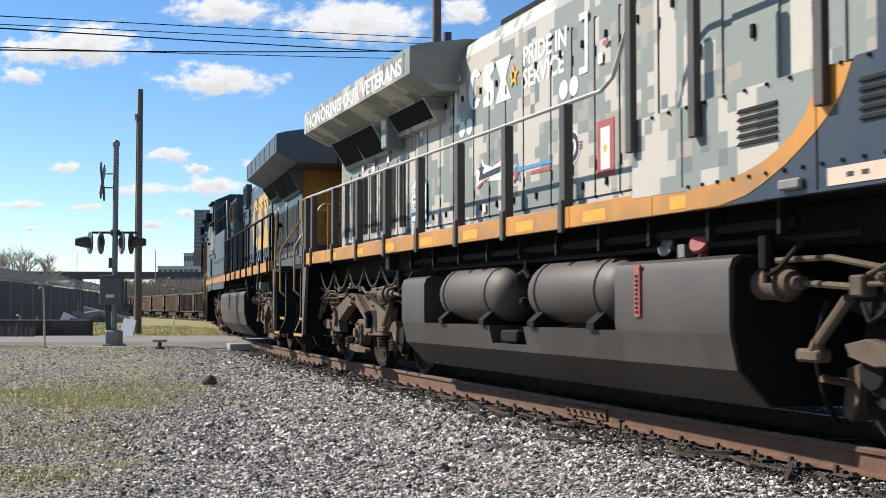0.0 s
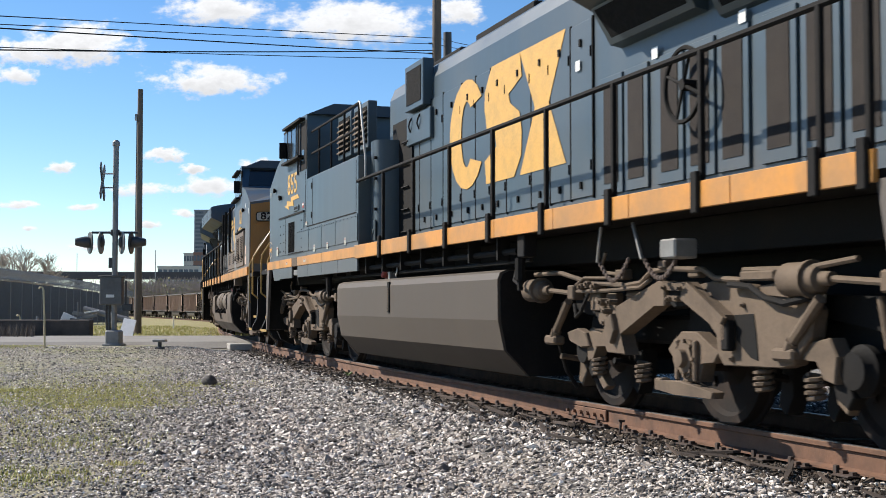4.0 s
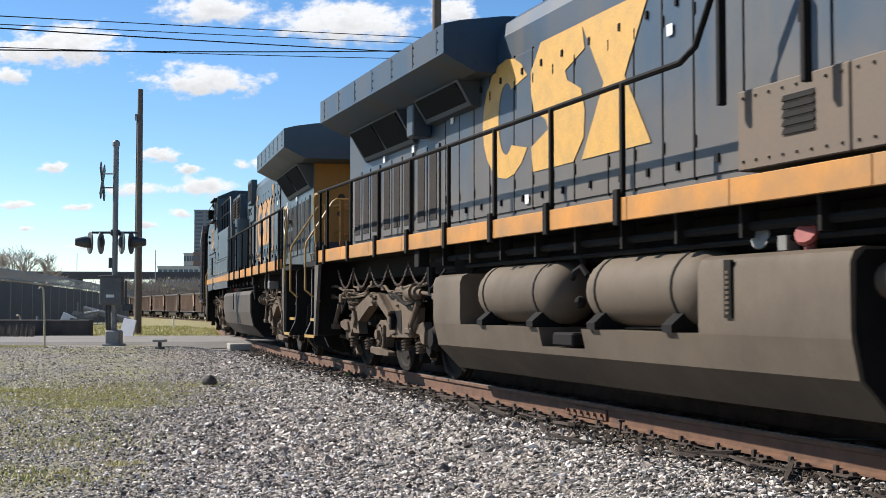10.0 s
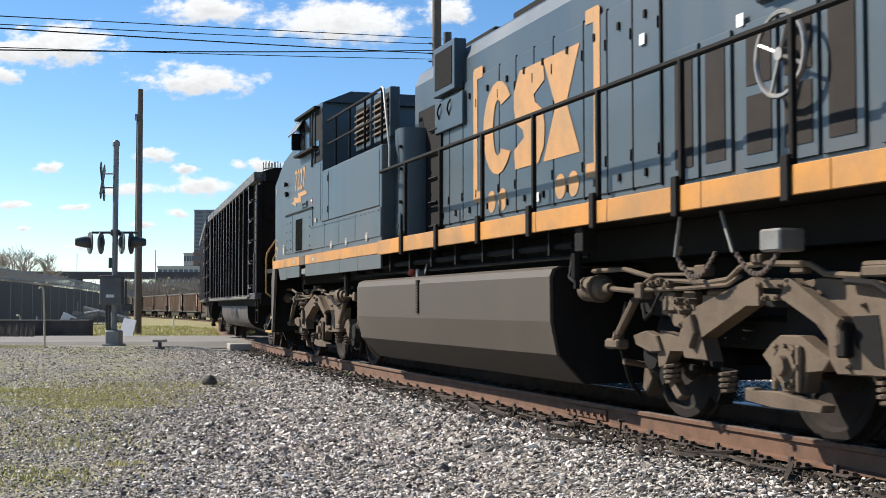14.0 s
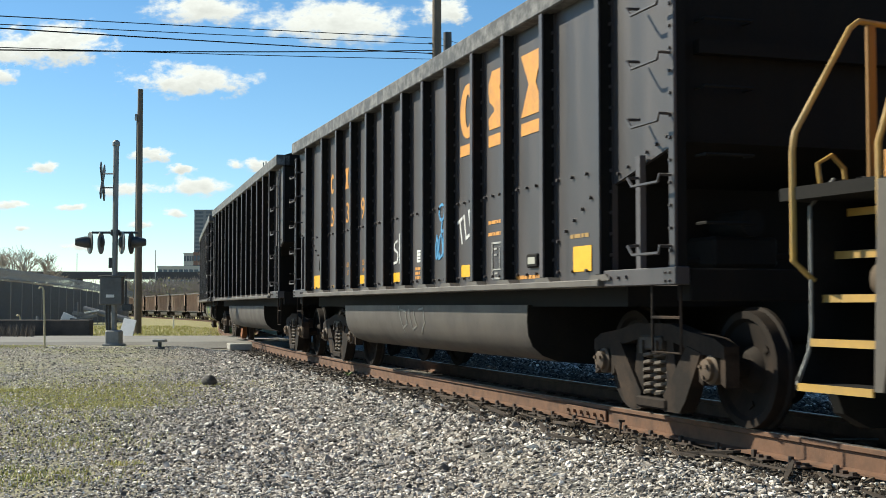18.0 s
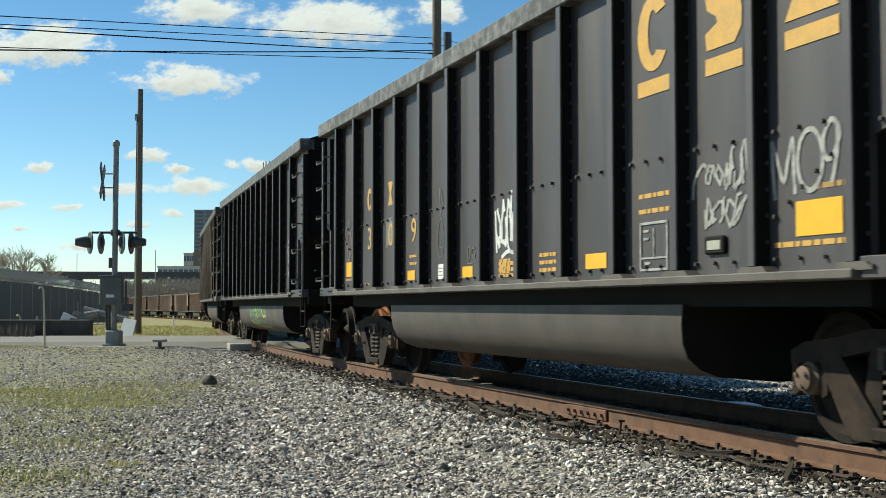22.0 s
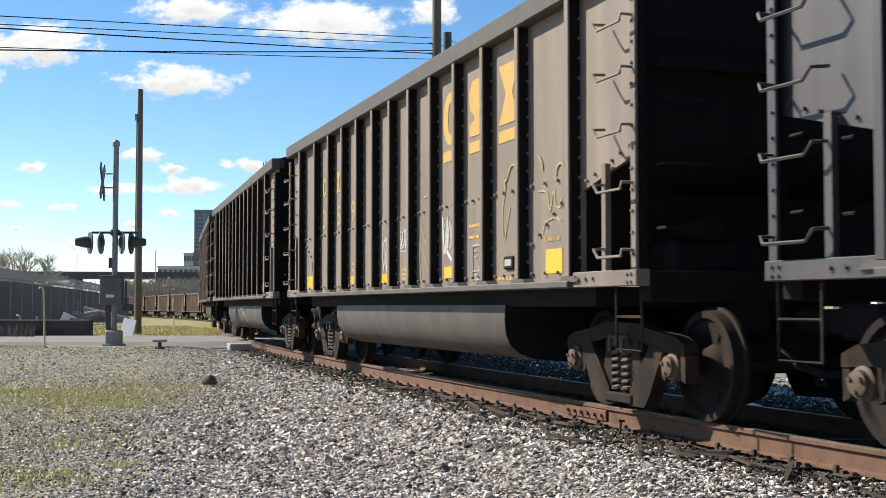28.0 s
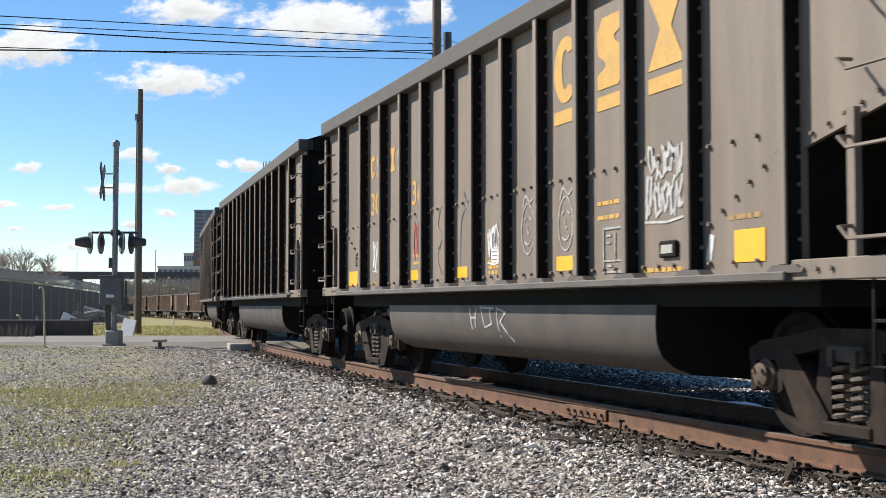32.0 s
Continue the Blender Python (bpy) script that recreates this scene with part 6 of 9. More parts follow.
    g.box(-1.524, -1.52, 6.32 + off, 6.6 + off, 2.69, 2.735)
    part("slot", g, BLACK, slot, smooth=None)
    cuts = [2.0, 3.25, 4.36, 5.47, 6.35 + off, 6.85 + off, 8.0 + off, fore]
    for i, (y0, y1) in enumerate(zip(cuts, cuts[1:])):
        g = Shape()
        g.box(-1.519, -1.50, y0 + .004, y1 - .004, 1.665, 1.82, .003)
        part("sill_stripe", g, YELLOW if i != 4 else GRIME, car, "yellow sill stripe" if i != 4 else "dusty jacking plate", smooth=None)
        if i == 4:
            g = Shape()
            g.box(-1.5, -1.4, y0 + .06, y1 - .12, 1.5, 1.6, .01)
            part("jacking_pad", g, GUARD, car, smooth=None)
        elif i < 6:
            g = Shape()
            g.box(-1.512, -1.48, y0 + .004, y1 - .004, 1.46, 1.66, .003)
            part("skirt_panel", g, cabskin, car, smooth=None)
        else:
            g = Shape()
            g.prism([(y0 + .004, 1.44), (y0 + .6, 1.44), (y0 + .78, 1.66), (y0 + .004, 1.66)], -1.512, -1.48, "x")
            part("skirt_panel", g, cabskin, car, smooth=None)
    if not camo and kind != "nose_in":
        for y, z, w, h in ((8.97, 3.15, .08, .12), (8.26, 2.0, .2, .22), (5.58, 2.38, .17, .08), (4.93, 1.92, .15, .15), (3.95, 1.92, .13, .14), (2.75, 1.93, .13, .14), (7.3, 1.74, .2, .07), (5.7, 1.74, .24, .07)):
            st = flat("sticker", bar(w * .8, h * .8), PALEFIELD, car, facing(-1, y + (off if y > 5.5 else 0), z, 1.52 if z < 1.8 else 1.514), "small pale notice", thick=.002)
            flat("print_bar", bar(w * .55, h * .1, 0, h * .24), SPRAY_RED, st, pose(0, 0, .0022), thick=.001)
        at = facing(-1, 9.02 + off, 2.06, 1.502)
        g = Shape()
        stroke(g, [(.14 * math.cos(a * math.pi / 12), .16 * math.sin(a * math.pi / 12)) for a in range(25)], .012, .003)
        part("badge_ring", g, NOTICE, car, "round pale badge ring", smooth=None, at=at)
        g = Shape()
        stroke(g, [(-.06, 0), (.06, 0)], .05, .003)
        for d in (-1, 1):
            stroke(g, [(d * (.06 + .03 * math.cos(a)), .06 * math.sin(a)) for a in (-.9, -.3, .3, .9)], .012, .003)
        part("badge_mark", g, ORANGE, car, smooth=None, at=at)
        g = Shape()
        g.turned([(0, .04), (.05, .055), (.06, .04)], (-1.5, 7.95 + off, 3.02), (-1, 0, -.2), 10)
        part("marker_lamp", g, BLACK, car)
    # numbers and emblem
    side = seen
    gold = GOLD if kind != "older" else FADED_BRIGHT
    if camo:
        for y, w, z, f in ((-2.53, .44, 3.57, mark_c), (-2.08, .36, 3.545, mark_s), (-1.62, .48, 3.53, mark_x)):
            flat("emblem", f(w, .5), WHITE, car, facing(side, y, z, .95))
        for t, y, z in (("PRIDE IN", -.46, 3.67), ("SERVICE", -.50, 3.42)):
            letters("slogan", t, .29, WHITE, car, facing(side, y, z, .95), 1.02, fat=.009)
        star = [(math.sin(k * math.pi / 5) * (.14 if k % 2 == 0 else .058), math.cos(k * math.pi / 5) * (.14 if k % 2 == 0 else .058)) for k in range(10)]
        flat("star", star, REFLECT, car, facing(side, -1.29, 3.51, .956), "yellow star")
        for d, y in ((1, -3.2), (-1, .55)):
            g = Shape()
            stroke(g, [(d * .12, .27), (-d * .02, .27), (-d * .02, -.27), (d * .12, -.27)], .07)
            part("bracket", g, WHITE, car, "white painted bracket", smooth=None, at=facing(side, y, 3.53, .95))
        for y in (-3.0, -2.74, .03, .28):
            flat("dot", oval(.21, .2), WHITE, car, facing(side, y, 3.14, .95))
        for y, z in ((1.02, 3.43), (1.40, 3.41)):
            flat("sticker", bar(.11, .05), SPRAY_RED, car, facing(side, y, z, .966), "small red sticker")
        letters("slogan", "HONORING OUR VETERANS", .29, WHITE, car, facing(side, (wing0 + wing1) / 2 - .05, 3.965, 1.602), 1.42, fat=.008)
        # round and square badges
        disc = flat("badge", oval(.36, .34), WHITE, car, facing(side, .23, 2.53, .95), "round dark and white badge with red bars")
        for r, ink, w in ((.145, NAVY, .012), (.115, NAVY, .04)):
            g = Shape()
            stroke(g, [(r * 1.06 * math.cos(k * math.pi / 9), r * math.sin(k * math.pi / 9)) for k in range(19)], w)
            part("badge_ring", g, ink, disc, smooth=None, at=pose(0, 0, .003))
        for x, z, w in ((-.035, .01, .025), (.03, .0, .03), (.0, .045, .05)):
            flat("badge_mark", bar(w, .09 if w < .04 else .03, x, z), NAVY, disc, pose(0, 0, .0045), thick=.002)
        for d in (-1, 1):
            for z in (-.03, .0, .03):
                flat("badge_bar", bar(.07, .014, d * .2, z), SPRAY_RED, disc, pose(0, 0, .0045), thick=.002)
        flag = flat("flag_panel", bar(.36, .54), SPRAY_RED, car, facing(side, .975, 2.435, .95), "red-bordered white flag panel")
        flat("flag_field", bar(.19, .40), WHITE, flag, pose(0, 0, .0045), thick=.002)
        flat("flag_star", [(a * .42, b * .42) for a, b in star], REFLECT, flag, pose(0, 0, .007), thick=.002)
        shield = flat("badge", [(-.42, -.14), (-.1, -.08), (.4, -.12), (.42, .14), (.1, .06), (-.16, .12), (-.26, .2), (-.3, .1), (-.44, .08)], WHITE, car, facing(side, -2.06, 2.5, .95), "white, blue and red badge")
        flat("badge_star", [(a * .8, b * .8) for a, b in star], NAVY, shield, pose(-.26, .06, .0045), thick=.002)
        flat("badge_bar", [(-.34, -.06), (.36, -.02), (.36, .05), (-.1, .02), (-.34, -.01)], NAVY, shield, pose(0, 0, .0045), thick=.002)
        flat("badge_bar", [(-.42, -.13), (-.36, -.16), (-.2, -.09), (.0, -.07), (.0, -.05), (-.22, -.07)], SPRAY_RED, shield, pose(0, 0, .0045), thick=.002)
        flat("badge_bar", [(.2, .08), (.4, .12), (.4, .135), (.2, .1)], SPRAY_RED, shield, pose(0, 0, .0045), thick=.002)
        for x, z, w, ink in ((-.3, .03, .2, SPRAY_BLUE), (-.05, .03, .24, SPRAY_BLUE), (.26, .03, .3, SPRAY_BLUE), (-.02, -.04, .2, SPRAY_RED), (.24, -.04, .3, SPRAY_RED)):
            flat("badge_bar", bar(w, .04, x, z), ink, car, facing(side, -.7, 2.42, .95))
        flat("badge_star", [(a * 1.1, b * 1.1) for a, b in star], SPRAY_BLUE, car, facing(side, -1.2, 2.43, .95), "blue and red star badge")
        flat("badge_star", [(a * .7 - .03, b * .7 - .03) for a, b in star], SPRAY_RED, car, facing(side, -1.2, 2.43, .956))
        home = flat("badge", [(-.34, -.34), (.34, -.34), (.34, .16), (0, .36), (-.34, .16)], SPRAY_BLUE, car, facing(side, -4.68, 2.44, .97), "white house-shaped badge with a blue edge")
        flat("badge_field", [(-.32, -.32), (.32, -.32), (.32, .15), (0, .335), (-.32, .15)], WHITE, home, pose(0, 0, .0045), thick=.002)
        for x, z, ink in ((-.12, .1, SPRAY_RED), (.0, .13, SPRAY_BLUE), (.12, .1, NAVY)):
            flat("badge_star", [(a * .42, b * .42) for a, b in star], ink, home, pose(x, z, .007), thick=.002)
        flat("badge_bar", bar(.5, .035, 0, -.02), SPRAY_RED, home, pose(0, 0, .007), thick=.002)
        letters("badge_word", "CHILDREN", .15, NAVY, home, pose(0, -.14, .007), .8)
        for k in range(3):
            flat("badge_bar", [(-.28, .03 + .035 * k), (-.2, .07 + .035 * k), (-.2, .08 + .035 * k), (-.28, .04 + .035 * k)], NAVY, home, pose(0, 0, .007), thick=.002)
        flat("sticker", bar(.16, .09), SPRAY_RED, car, facing(side, -7.0, 3.17, .962), "red and white warning sticker")
        flat("sticker", bar(.16, .09), WHITE, car, facing(side, -7.0, 3.06, .962))
        flat("badge", [(-.1, -.17), (.04, -.15), (.1, -.17), (.12, .02), (.06, .16), (-.04, .12), (-.12, .15), (-.13, .0)], WHITE, car, facing(side, -3.13, 2.52, .95), "pale figure badge")
        # the stripe that sweeps up behind the cab
        lower = [(3.5, 1.645), (3.94, 1.645), (4.3, 1.69), (4.5, 1.75), (4.75, 1.845), (4.94, 1.94), (5.12, 2.04), (5.29, 2.16), (5.38, 2.27), (5.45, 2.39)]
        upper = [(3.5, 1.79), (3.79, 1.80), (4.05, 1.815), (4.3, 1.85), (4.52, 1.90), (4.7, 1.965), (4.86, 2.05), (5.0, 2.16), (5.08, 2.28), (5.15, 2.42)]
        g = Shape()
        for (ya, za), (yb, zb) in zip(lower, upper):
            g.v += [(1.562, ya, za), (1.562, yb, zb), (1.46, yb, zb), (1.46, ya, za)]
        n = len(lower)
        g.f = [(k * 4 + j, k * 4 + (j + 1) % 4, k * 4 + 4 + (j + 1) % 4, k * 4 + 4 + j) for k in range(n - 1) for j in range(4)] + [(3, 2, 1, 0), tuple(range(n * 4 - 4, n * 4))]
        part("swept_stripe", g, YELLOW, car, "yellow swept stripe", smooth=None)
        g = Shape()
        g.prism([(2.66, 1.80)] + upper + [(2.66, 2.42)], 1.46, 1.5575, "x")
        part("swept_panel", g, CAMO, car, smooth=None)
        g = Shape()
        g.prism(lower[1:] + [(5.47, 2.42), (6.41, 2.42), (6.41, 1.645)], 1.46, 1.5575, "x")
        part("swept_panel", g, NAVY, car, smooth=None)
        for a, b, z in ((4.22, 4.68, 2.03), (5.52, 5.95, 2.03)):
            g = Shape()
            for k in range(5):
                zz = z + .056 * k
                g.prism([(1.556, zz), (1.575, zz - .004), (1.575, zz + .006), (1.556, zz + .03)], a, b, "y")
            part("louvre", g, BLACK, car, "black louvre slats", smooth=None)
        g = Shape()
        g.rod((1.556, 0, 0), (1.575, 0, 0), .014, 6)
        stud = g.mesh("panel_bolt", BLACK)
        for k in range(14):
            part("panel_bolt", stud, BLACK, car, at=pose(0, 2.75 + .26 * k, 2.40))
            part("panel_bolt", stud, BLACK, car, at=pose(0, 3.55 + .2 * k, 1.815))
        for y, z in ((5.09, 1.66), (3.45, 1.82)):
            g = Shape()
            g.box(1.556, 1.564, y, y + .008, z, 2.41)
            part("panel_seam", g, BLACK, car, smooth=None)
        plate = flat("placard", bar(.56, .11), NOTICE, car, facing(side, 5.48, 1.725, 1.559), "pale printed placard")
        for d in (-.06, .08):
            flat("print_bar", bar(.07, .03, d), DARKRING, plate, pose(0, 0, .0045), thick=.001)
        g = Shape()
        g.box(1.558, 1.6, 4.72, 4.96, 1.68, 1.75, .012)
        part("step_light", g, GUARD, car, smooth=None)
    else:
        c0, c1 = (-3.35, .46) if seen > 0 else ((-4.2, -.8) if not older else (-3.2, -.7))
        z0, z1 = (2.38, 3.74) if not older else (2.46, 3.54)
        w = (c1 - c0) / 3
        order = (mark_c, mark_s, mark_x) if seen > 0 else (mark_x, mark_s, mark_c)
        for i, f in enumerate(order):
            wide, push = {mark_c: (1.16, -.1), mark_s: (1.04, 0), mark_x: (1.1, .02)}[f]
            flat("emblem", f(w * wide, z1 - z0), gold, car, facing(side, c0 + w * (i + .5) + push * seen, (z0 + z1) / 2, .95 + .002 * i))
        if older:
            for y in (c0 - .35, c1 + .35):
                d = 1 if y > c0 else -1
                g = Shape()
                stroke(g, [(d * .1, .75), (-d * .1, .75), (-d * .1, -.75), (d * .1, -.75)], .14)
                part("bracket", g, gold, car, smooth=None, at=facing(side, y, (z0 + z1) / 2, .95))
            for y in (c0 + .1, c0 + .42, c1 - .1, c1 - .45):
                flat("dot", oval(.26, .26), gold, car, facing(side, y, 2.16, .95))
        num = {"cab_out": "855", "nose_in": "821", "older": "7227"}[kind]
        letters("number", num, .52, gold, car, facing(side, 6.88 + off if seen < 0 else 7.56, 3.17 if seen < 0 else 3.10, 1.503), {"cab_out": 1.15, "nose_in": 1.05, "older": .85}[kind], fat=.006)
        bolt = [(-.64, .02), (-.51, .11), (.13, .09), (.07, .02), (.51, .06), (.45, -.03), (.73, -.01), (.27, -.11), (.34, -.03), (-.16, -.08), (-.07, .03)] if seen > 0 else [(-.71, -.03), (-.47, -.02), (-.47, .06), (-.08, .02), (-.12, .10), (.52, .11), (.64, .03), (.09, .03), (.16, -.08), (-.33, -.05), (-.27, -.12)]
        flat("lightning_stripe", bolt, gold, car, facing(side, 6.9 + off if seen < 0 else 7.5, 2.85 if seen < 0 else 2.77, 1.503))
        flat("flag_sticker", bar(.12, .09), SPRAY_RED, car, facing(side, 5.9 + off if seen < 0 else 6.6, 2.72, 1.503))
        flat("flag_sticker", bar(.12, .03, 0, .015), WHITE, car, facing(side, 5.9 + off if seen < 0 else 6.6, 2.72, 1.508))
        if seen > 0:
            for y, z in ((9.72, 3.1), (6.0, 2.62)):
                flat("sticker", bar(.09, .12), WHITEBAR, car, facing(side, y, z, 1.503))
            flat("round_sticker", oval(.12, .13), WHITE, car, facing(side, 8.95, 3.28, 1.503), "round white sticker")
    for y, z in ((-4.6, 3.3), (-2.2, 2.1), (.9, 3.3), (-6.2, 3.12), (-7.6, 3.13)):
        flat("sticker", bar(.1, .1), WHITE, car, facing(side, y, z, .964))
    # hood end
    g = Shape()
    g.sheet([(.92, hood_end - .004, 2.16), (-.92, hood_end - .004, 2.16), (-.92, hood_end - .004, 3.66), (.92, hood_end - .004, 3.66)], .012)
    part("hood_end", g, SHADED_YELLOW, car, "yellow hood end darkened for its shade", smooth=None)
    g = Shape()
    g.sheet([(.92, hood_end - .004, 1.74), (-.92, hood_end - .004, 1.74), (-.92, hood_end - .004, 2.15), (.92, hood_end - .004, 2.15)], .012)
    part("hood_end_lower", g, NAVY, car, smooth=None)
    lights = ((0, 4.05), (0, 3.84)) if older else ((-.32, 3.68), (-.1, 3.68))
    g = Shape()
    if not older:
        g.box(-.17, .17, hood_end - .6, hood_end - .02, 3.28, 3.638, .03)
        part("light_duct", g, DARKRING, car, smooth=None)
        g = Shape()
        g.box(-.44, .02, wing0 - .06, wing0, 3.52, 3.8, .04)
    else:
        g.box(-.13, .13, wing0 - .02, wing0, 3.72, 4.17, .01)
    lamp = part("headlight", g, DARKRING if not older else NAVY, car, "dark headlight housing", smooth=None)
    for x, z in lights:
        g = Shape()
        g.turned([(0, .085), (.04, .085), (.05, .07)], (x, wing0 - (.02 if older else .06), z), (0, -1, 0), 14)
        part("lens_ring", g, BLACK, lamp)
        g = Shape()
        g.turned([(0, .068), (.02, .055), (.03, .02)], (x, wing0 - (.065 if older else .105), z), (0, -1, 0), 14)
        part("lens", g, LENS, lamp, "dull lamp lens")
    behind = pose(0, 0, 0, 90)
    if older:
        marker = flat("marker_plate", bar(.26, .2), RUSTDARK, car, Matrix.Translation((.34, hood_end - .017, 3.45)) @ behind, "dark square marker plate")
        flat("marker_lens", oval(.12, .12), SHADED_YELLOW, marker, pose(0, 0, .0045), thick=.002)
        for z in (2.3, 2.78, 3.26):
            g = Shape()
            g.pipe([(.0, hood_end, z + .06), (.0, hood_end - .09, z), (-.5, hood_end - .09, z), (-.5, hood_end, z + .06)], .013, 5)
            part("grab_iron", g, YELLOW, car)
        for x, z, w in ((-.4, 3.01, .14), (-.43, 2.69, .12), (-.06, 2.53, .13)):
            flat("worn_patch", oval(w, w * .9, 9), RUSTDARK, car, Matrix.Translation((x, hood_end - .017, z)) @ behind)
        flat("worn_emblem", mark_c(.34, .4), RUSTDARK, car, Matrix.Translation((-.02, hood_end - .017, 2.8)) @ behind, "worn dark emblem on the hood end")
        flat("worn_emblem", mark_s(.3, .36), RUSTDARK, car, Matrix.Translation((.32, hood_end - .017, 2.84)) @ behind)
    else:
        for x, f in ((-.28, mark_c), (.12, mark_s), (.5, mark_x)):
            flat("emblem", f(.4, .46), RUSTDARK, car, Matrix.Translation((x, hood_end - .017, 2.72)) @ behind, "dark emblem on the hood end")
        tube_rail("grab_iron", [(-.45, hood_end, 3.2), (-.45, hood_end - .1, 3.2), (-.45, hood_end - .1, 2.35), (-.45, hood_end, 2.35)], .013, YELLOW, car)
    if older or kind == "cab_out":
        for sd in (-1,):
            g = Shape()
            ring = [(sd * 1.08, -6.9 + .3 * math.cos(k * math.pi / 12), 2.72 + .3 * math.sin(k * math.pi / 12)) for k in range(25)]
            g.pipe(ring, .02, 6)
            for k in range(4):
                a = k * math.pi / 2 + .4
                g.rod((sd * 1.08, -6.9, 2.72), (sd * 1.08, -6.9 + .3 * math.cos(a), 2.72 + .3 * math.sin(a)), .015, 5)
            g.rod((sd * .94, -6.9, 2.72), (sd * 1.1, -6.9, 2.72), .05, 8)
            part("hand_brake_wheel", g, STEEL if older else BLACK, car, "hand-brake wheel")
    # platforms, steps, pilots, couplers at both ends
    for e, base in ((-1, aft), (1, fore)):
        def run_y(q0, q1):
            return sorted((e * (base + q0), e * (base + q1)))

        def at_q(rows):
            return [(x, e * (base + q), z) for x, q, z in rows]

        g = Shape()
        g.box(-1.5, 1.5, *run_y(-.05, .95), 1.60, 1.68)
        part("platform", g, BLACK, car, smooth=None)
        g = Shape()
        g.box(-1.0, 1.0, *run_y(.82, .9), .45, 1.74, .015)
        g.box(-.9, .9, *run_y(.86, .98), 1.62, 1.78, .02)
        part("pilot", g, BLACK, car, smooth=None)
        g = Shape()
        ring = [(-1.12, 1.02), (-1.2, .94), (-1.22, .62), (-1.06, .26), (-.85, .16), (.85, .16), (1.06, .26), (1.22, .62), (1.2, .94), (1.12, 1.02), (.5, .98), (.3, .7), (-.3, .7), (-.5, .98)]
        n = len(ring)
        g.add([(x, e * (base + .9), z) for x, z in ring] + [(x, e * (base + .96 + .2 * (1 - abs(x) / 1.3) * (z < .8)), z) for x, z in ring], [tuple(range(n))[::-e], tuple(range(n, 2 * n))[::e]] + [(i, (i + 1) % n, n + (i + 1) % n, n + i) for i in range(n)])
        part("snow_plow", g, BLACK, car, "dark steel plow plate", smooth=None)
        g = Shape()
        g.box(-.1, .1, *run_y(.85, 1.15), .78, .98, .02)
        g.box(-.18, .16, *run_y(1.1, 1.42), .72, 1.05, .03)
        part("coupler", g, BLACK, car)
        for x, deep in ((-.62, .42), (-.48, .5), (.48, .48), (.62, .4), (.76, .46)):
            g = Shape()
            g.pipe(at_q([(x, .93, 1.12), (x * 1.02, 1.06, 1.02), (x * .96, 1.16, deep + .1), (x * .85, 1.24, deep), (x * .72, 1.3, deep + .06)]), .026, 6)
            part("air_hose", g, DARKRING if x > 0 else BLACK, car, "dangling black air hose")
        for side in (-1, 1):
            x = side * 1.5
            g = Shape()
            g.prism([(e * (base + a), z) for a, z in ((-.22, 1.66), (.05, 1.66), (.1, .46), (.03, .46))], *sorted((side * 1.47, side * 1.52)), "x")
            part("step_side", g, STEPGREY, car, "grey step side plate", smooth=None)
            # back and cheek plates in black: the step well's shade as colour
            g = Shape()
            g.box(*sorted((side * .7, side * 1.47)), *run_y(.06, .1), .47, 1.72, .01)
            wall = part("step_back", g, BLACK, car, smooth=None)
            flat("dot", oval(.13, .13), YELLOW, wall, Matrix.Translation((side * 1.24, e * (base + .104), 1.5)) @ pose(0, 0, 0, -90 * e), "faded yellow dot")
            for k in range(5):
                z, o = .44 + .27 * k, .1 * k
                g = Shape()
                g.box(*sorted((side * (1.50 - o), side * (1.2 - o))), *run_y(.12, .78), z, z + .028)
                tread = part("step", g, BLACK, car, smooth=None)
                g = Shape()
                g.box(*sorted((side * (1.502 - o), side * (1.515 - o))), *run_y(.12, .78), z - .014, z + .034)
                part("step_edge", g, HANDYELLOW, tread, "yellow step edge", smooth=None)
            g = Shape()
            ring = [(side * a, z) for a, z in ((1.5, .43), (1.5, .49), (1.41, .66), (1.38, .8), (1.38, 1.56), (1.2, 1.74), (.95, 1.74), (.95, .43))]
            g.prism(ring, *run_y(.79, .82), "y")
            part("step_cheek", g, BLACK, car, "dark step cheek plate", smooth=None)
            # pale rim drawn as the light caught by the cheek plate's edge
            tube_rail("cheek_edge", at_q([(side * 1.5, .8, .46), (side * 1.41, .8, .66), (side * 1.385, .8, .8), (side * 1.385, .8, 1.56), (side * 1.2, .8, 1.74)]), .012, GUARD, car)
            hand = HANDYELLOW if not camo or e < 0 else BLACK
            if e < 0:
                tube_rail("handrail", at_q([(x, -.12, 2.76), (x, .1, 2.77), (x, .2, 2.72), (x, .2, 2.45), (x, .06, 1.95), (x, .04, 1.1), (x - side * .05, .0, 1.02)]), .02, hand, car, "yellow handrail")
            else:
                tube_rail("handrail", at_q([(x - side * .04, .06, 1.0), (x, .06, 1.08), (x, .06, 1.87), (side * 1.2, .16, 2.46), (side * 1.12, .14, 2.53), (side * .98, .06, 2.56)]), .018, hand, car, "yellow handrail")
            tube_rail("handrail", at_q([(side * .16, .84, 2.72), (side * .3, .84, 2.80), (side * .72, .84, 2.76), (side * .95, .84, 2.77), (side * 1.02, .84, 2.72), (side * 1.48, .82, 2.02), (side * 1.5, .82, 1.9), (side * 1.5, .82, 1.22), (side * 1.36, .8, 1.1)]), .02, hand, car, "yellow handrail")
            g = Shape()
            g.box(side * .86 - .035, side * .86 + .035, *run_y(.82, .85), 1.68, 2.75, .006)
            part("rail_post", g, SHADED_YELLOW if hand is HANDYELLOW else hand, car, smooth=None)
            g = Shape()
            g.box(side * .2 - .03, side * .2 + .03, *run_y(.82, .85), 1.68, 2.74, .006)
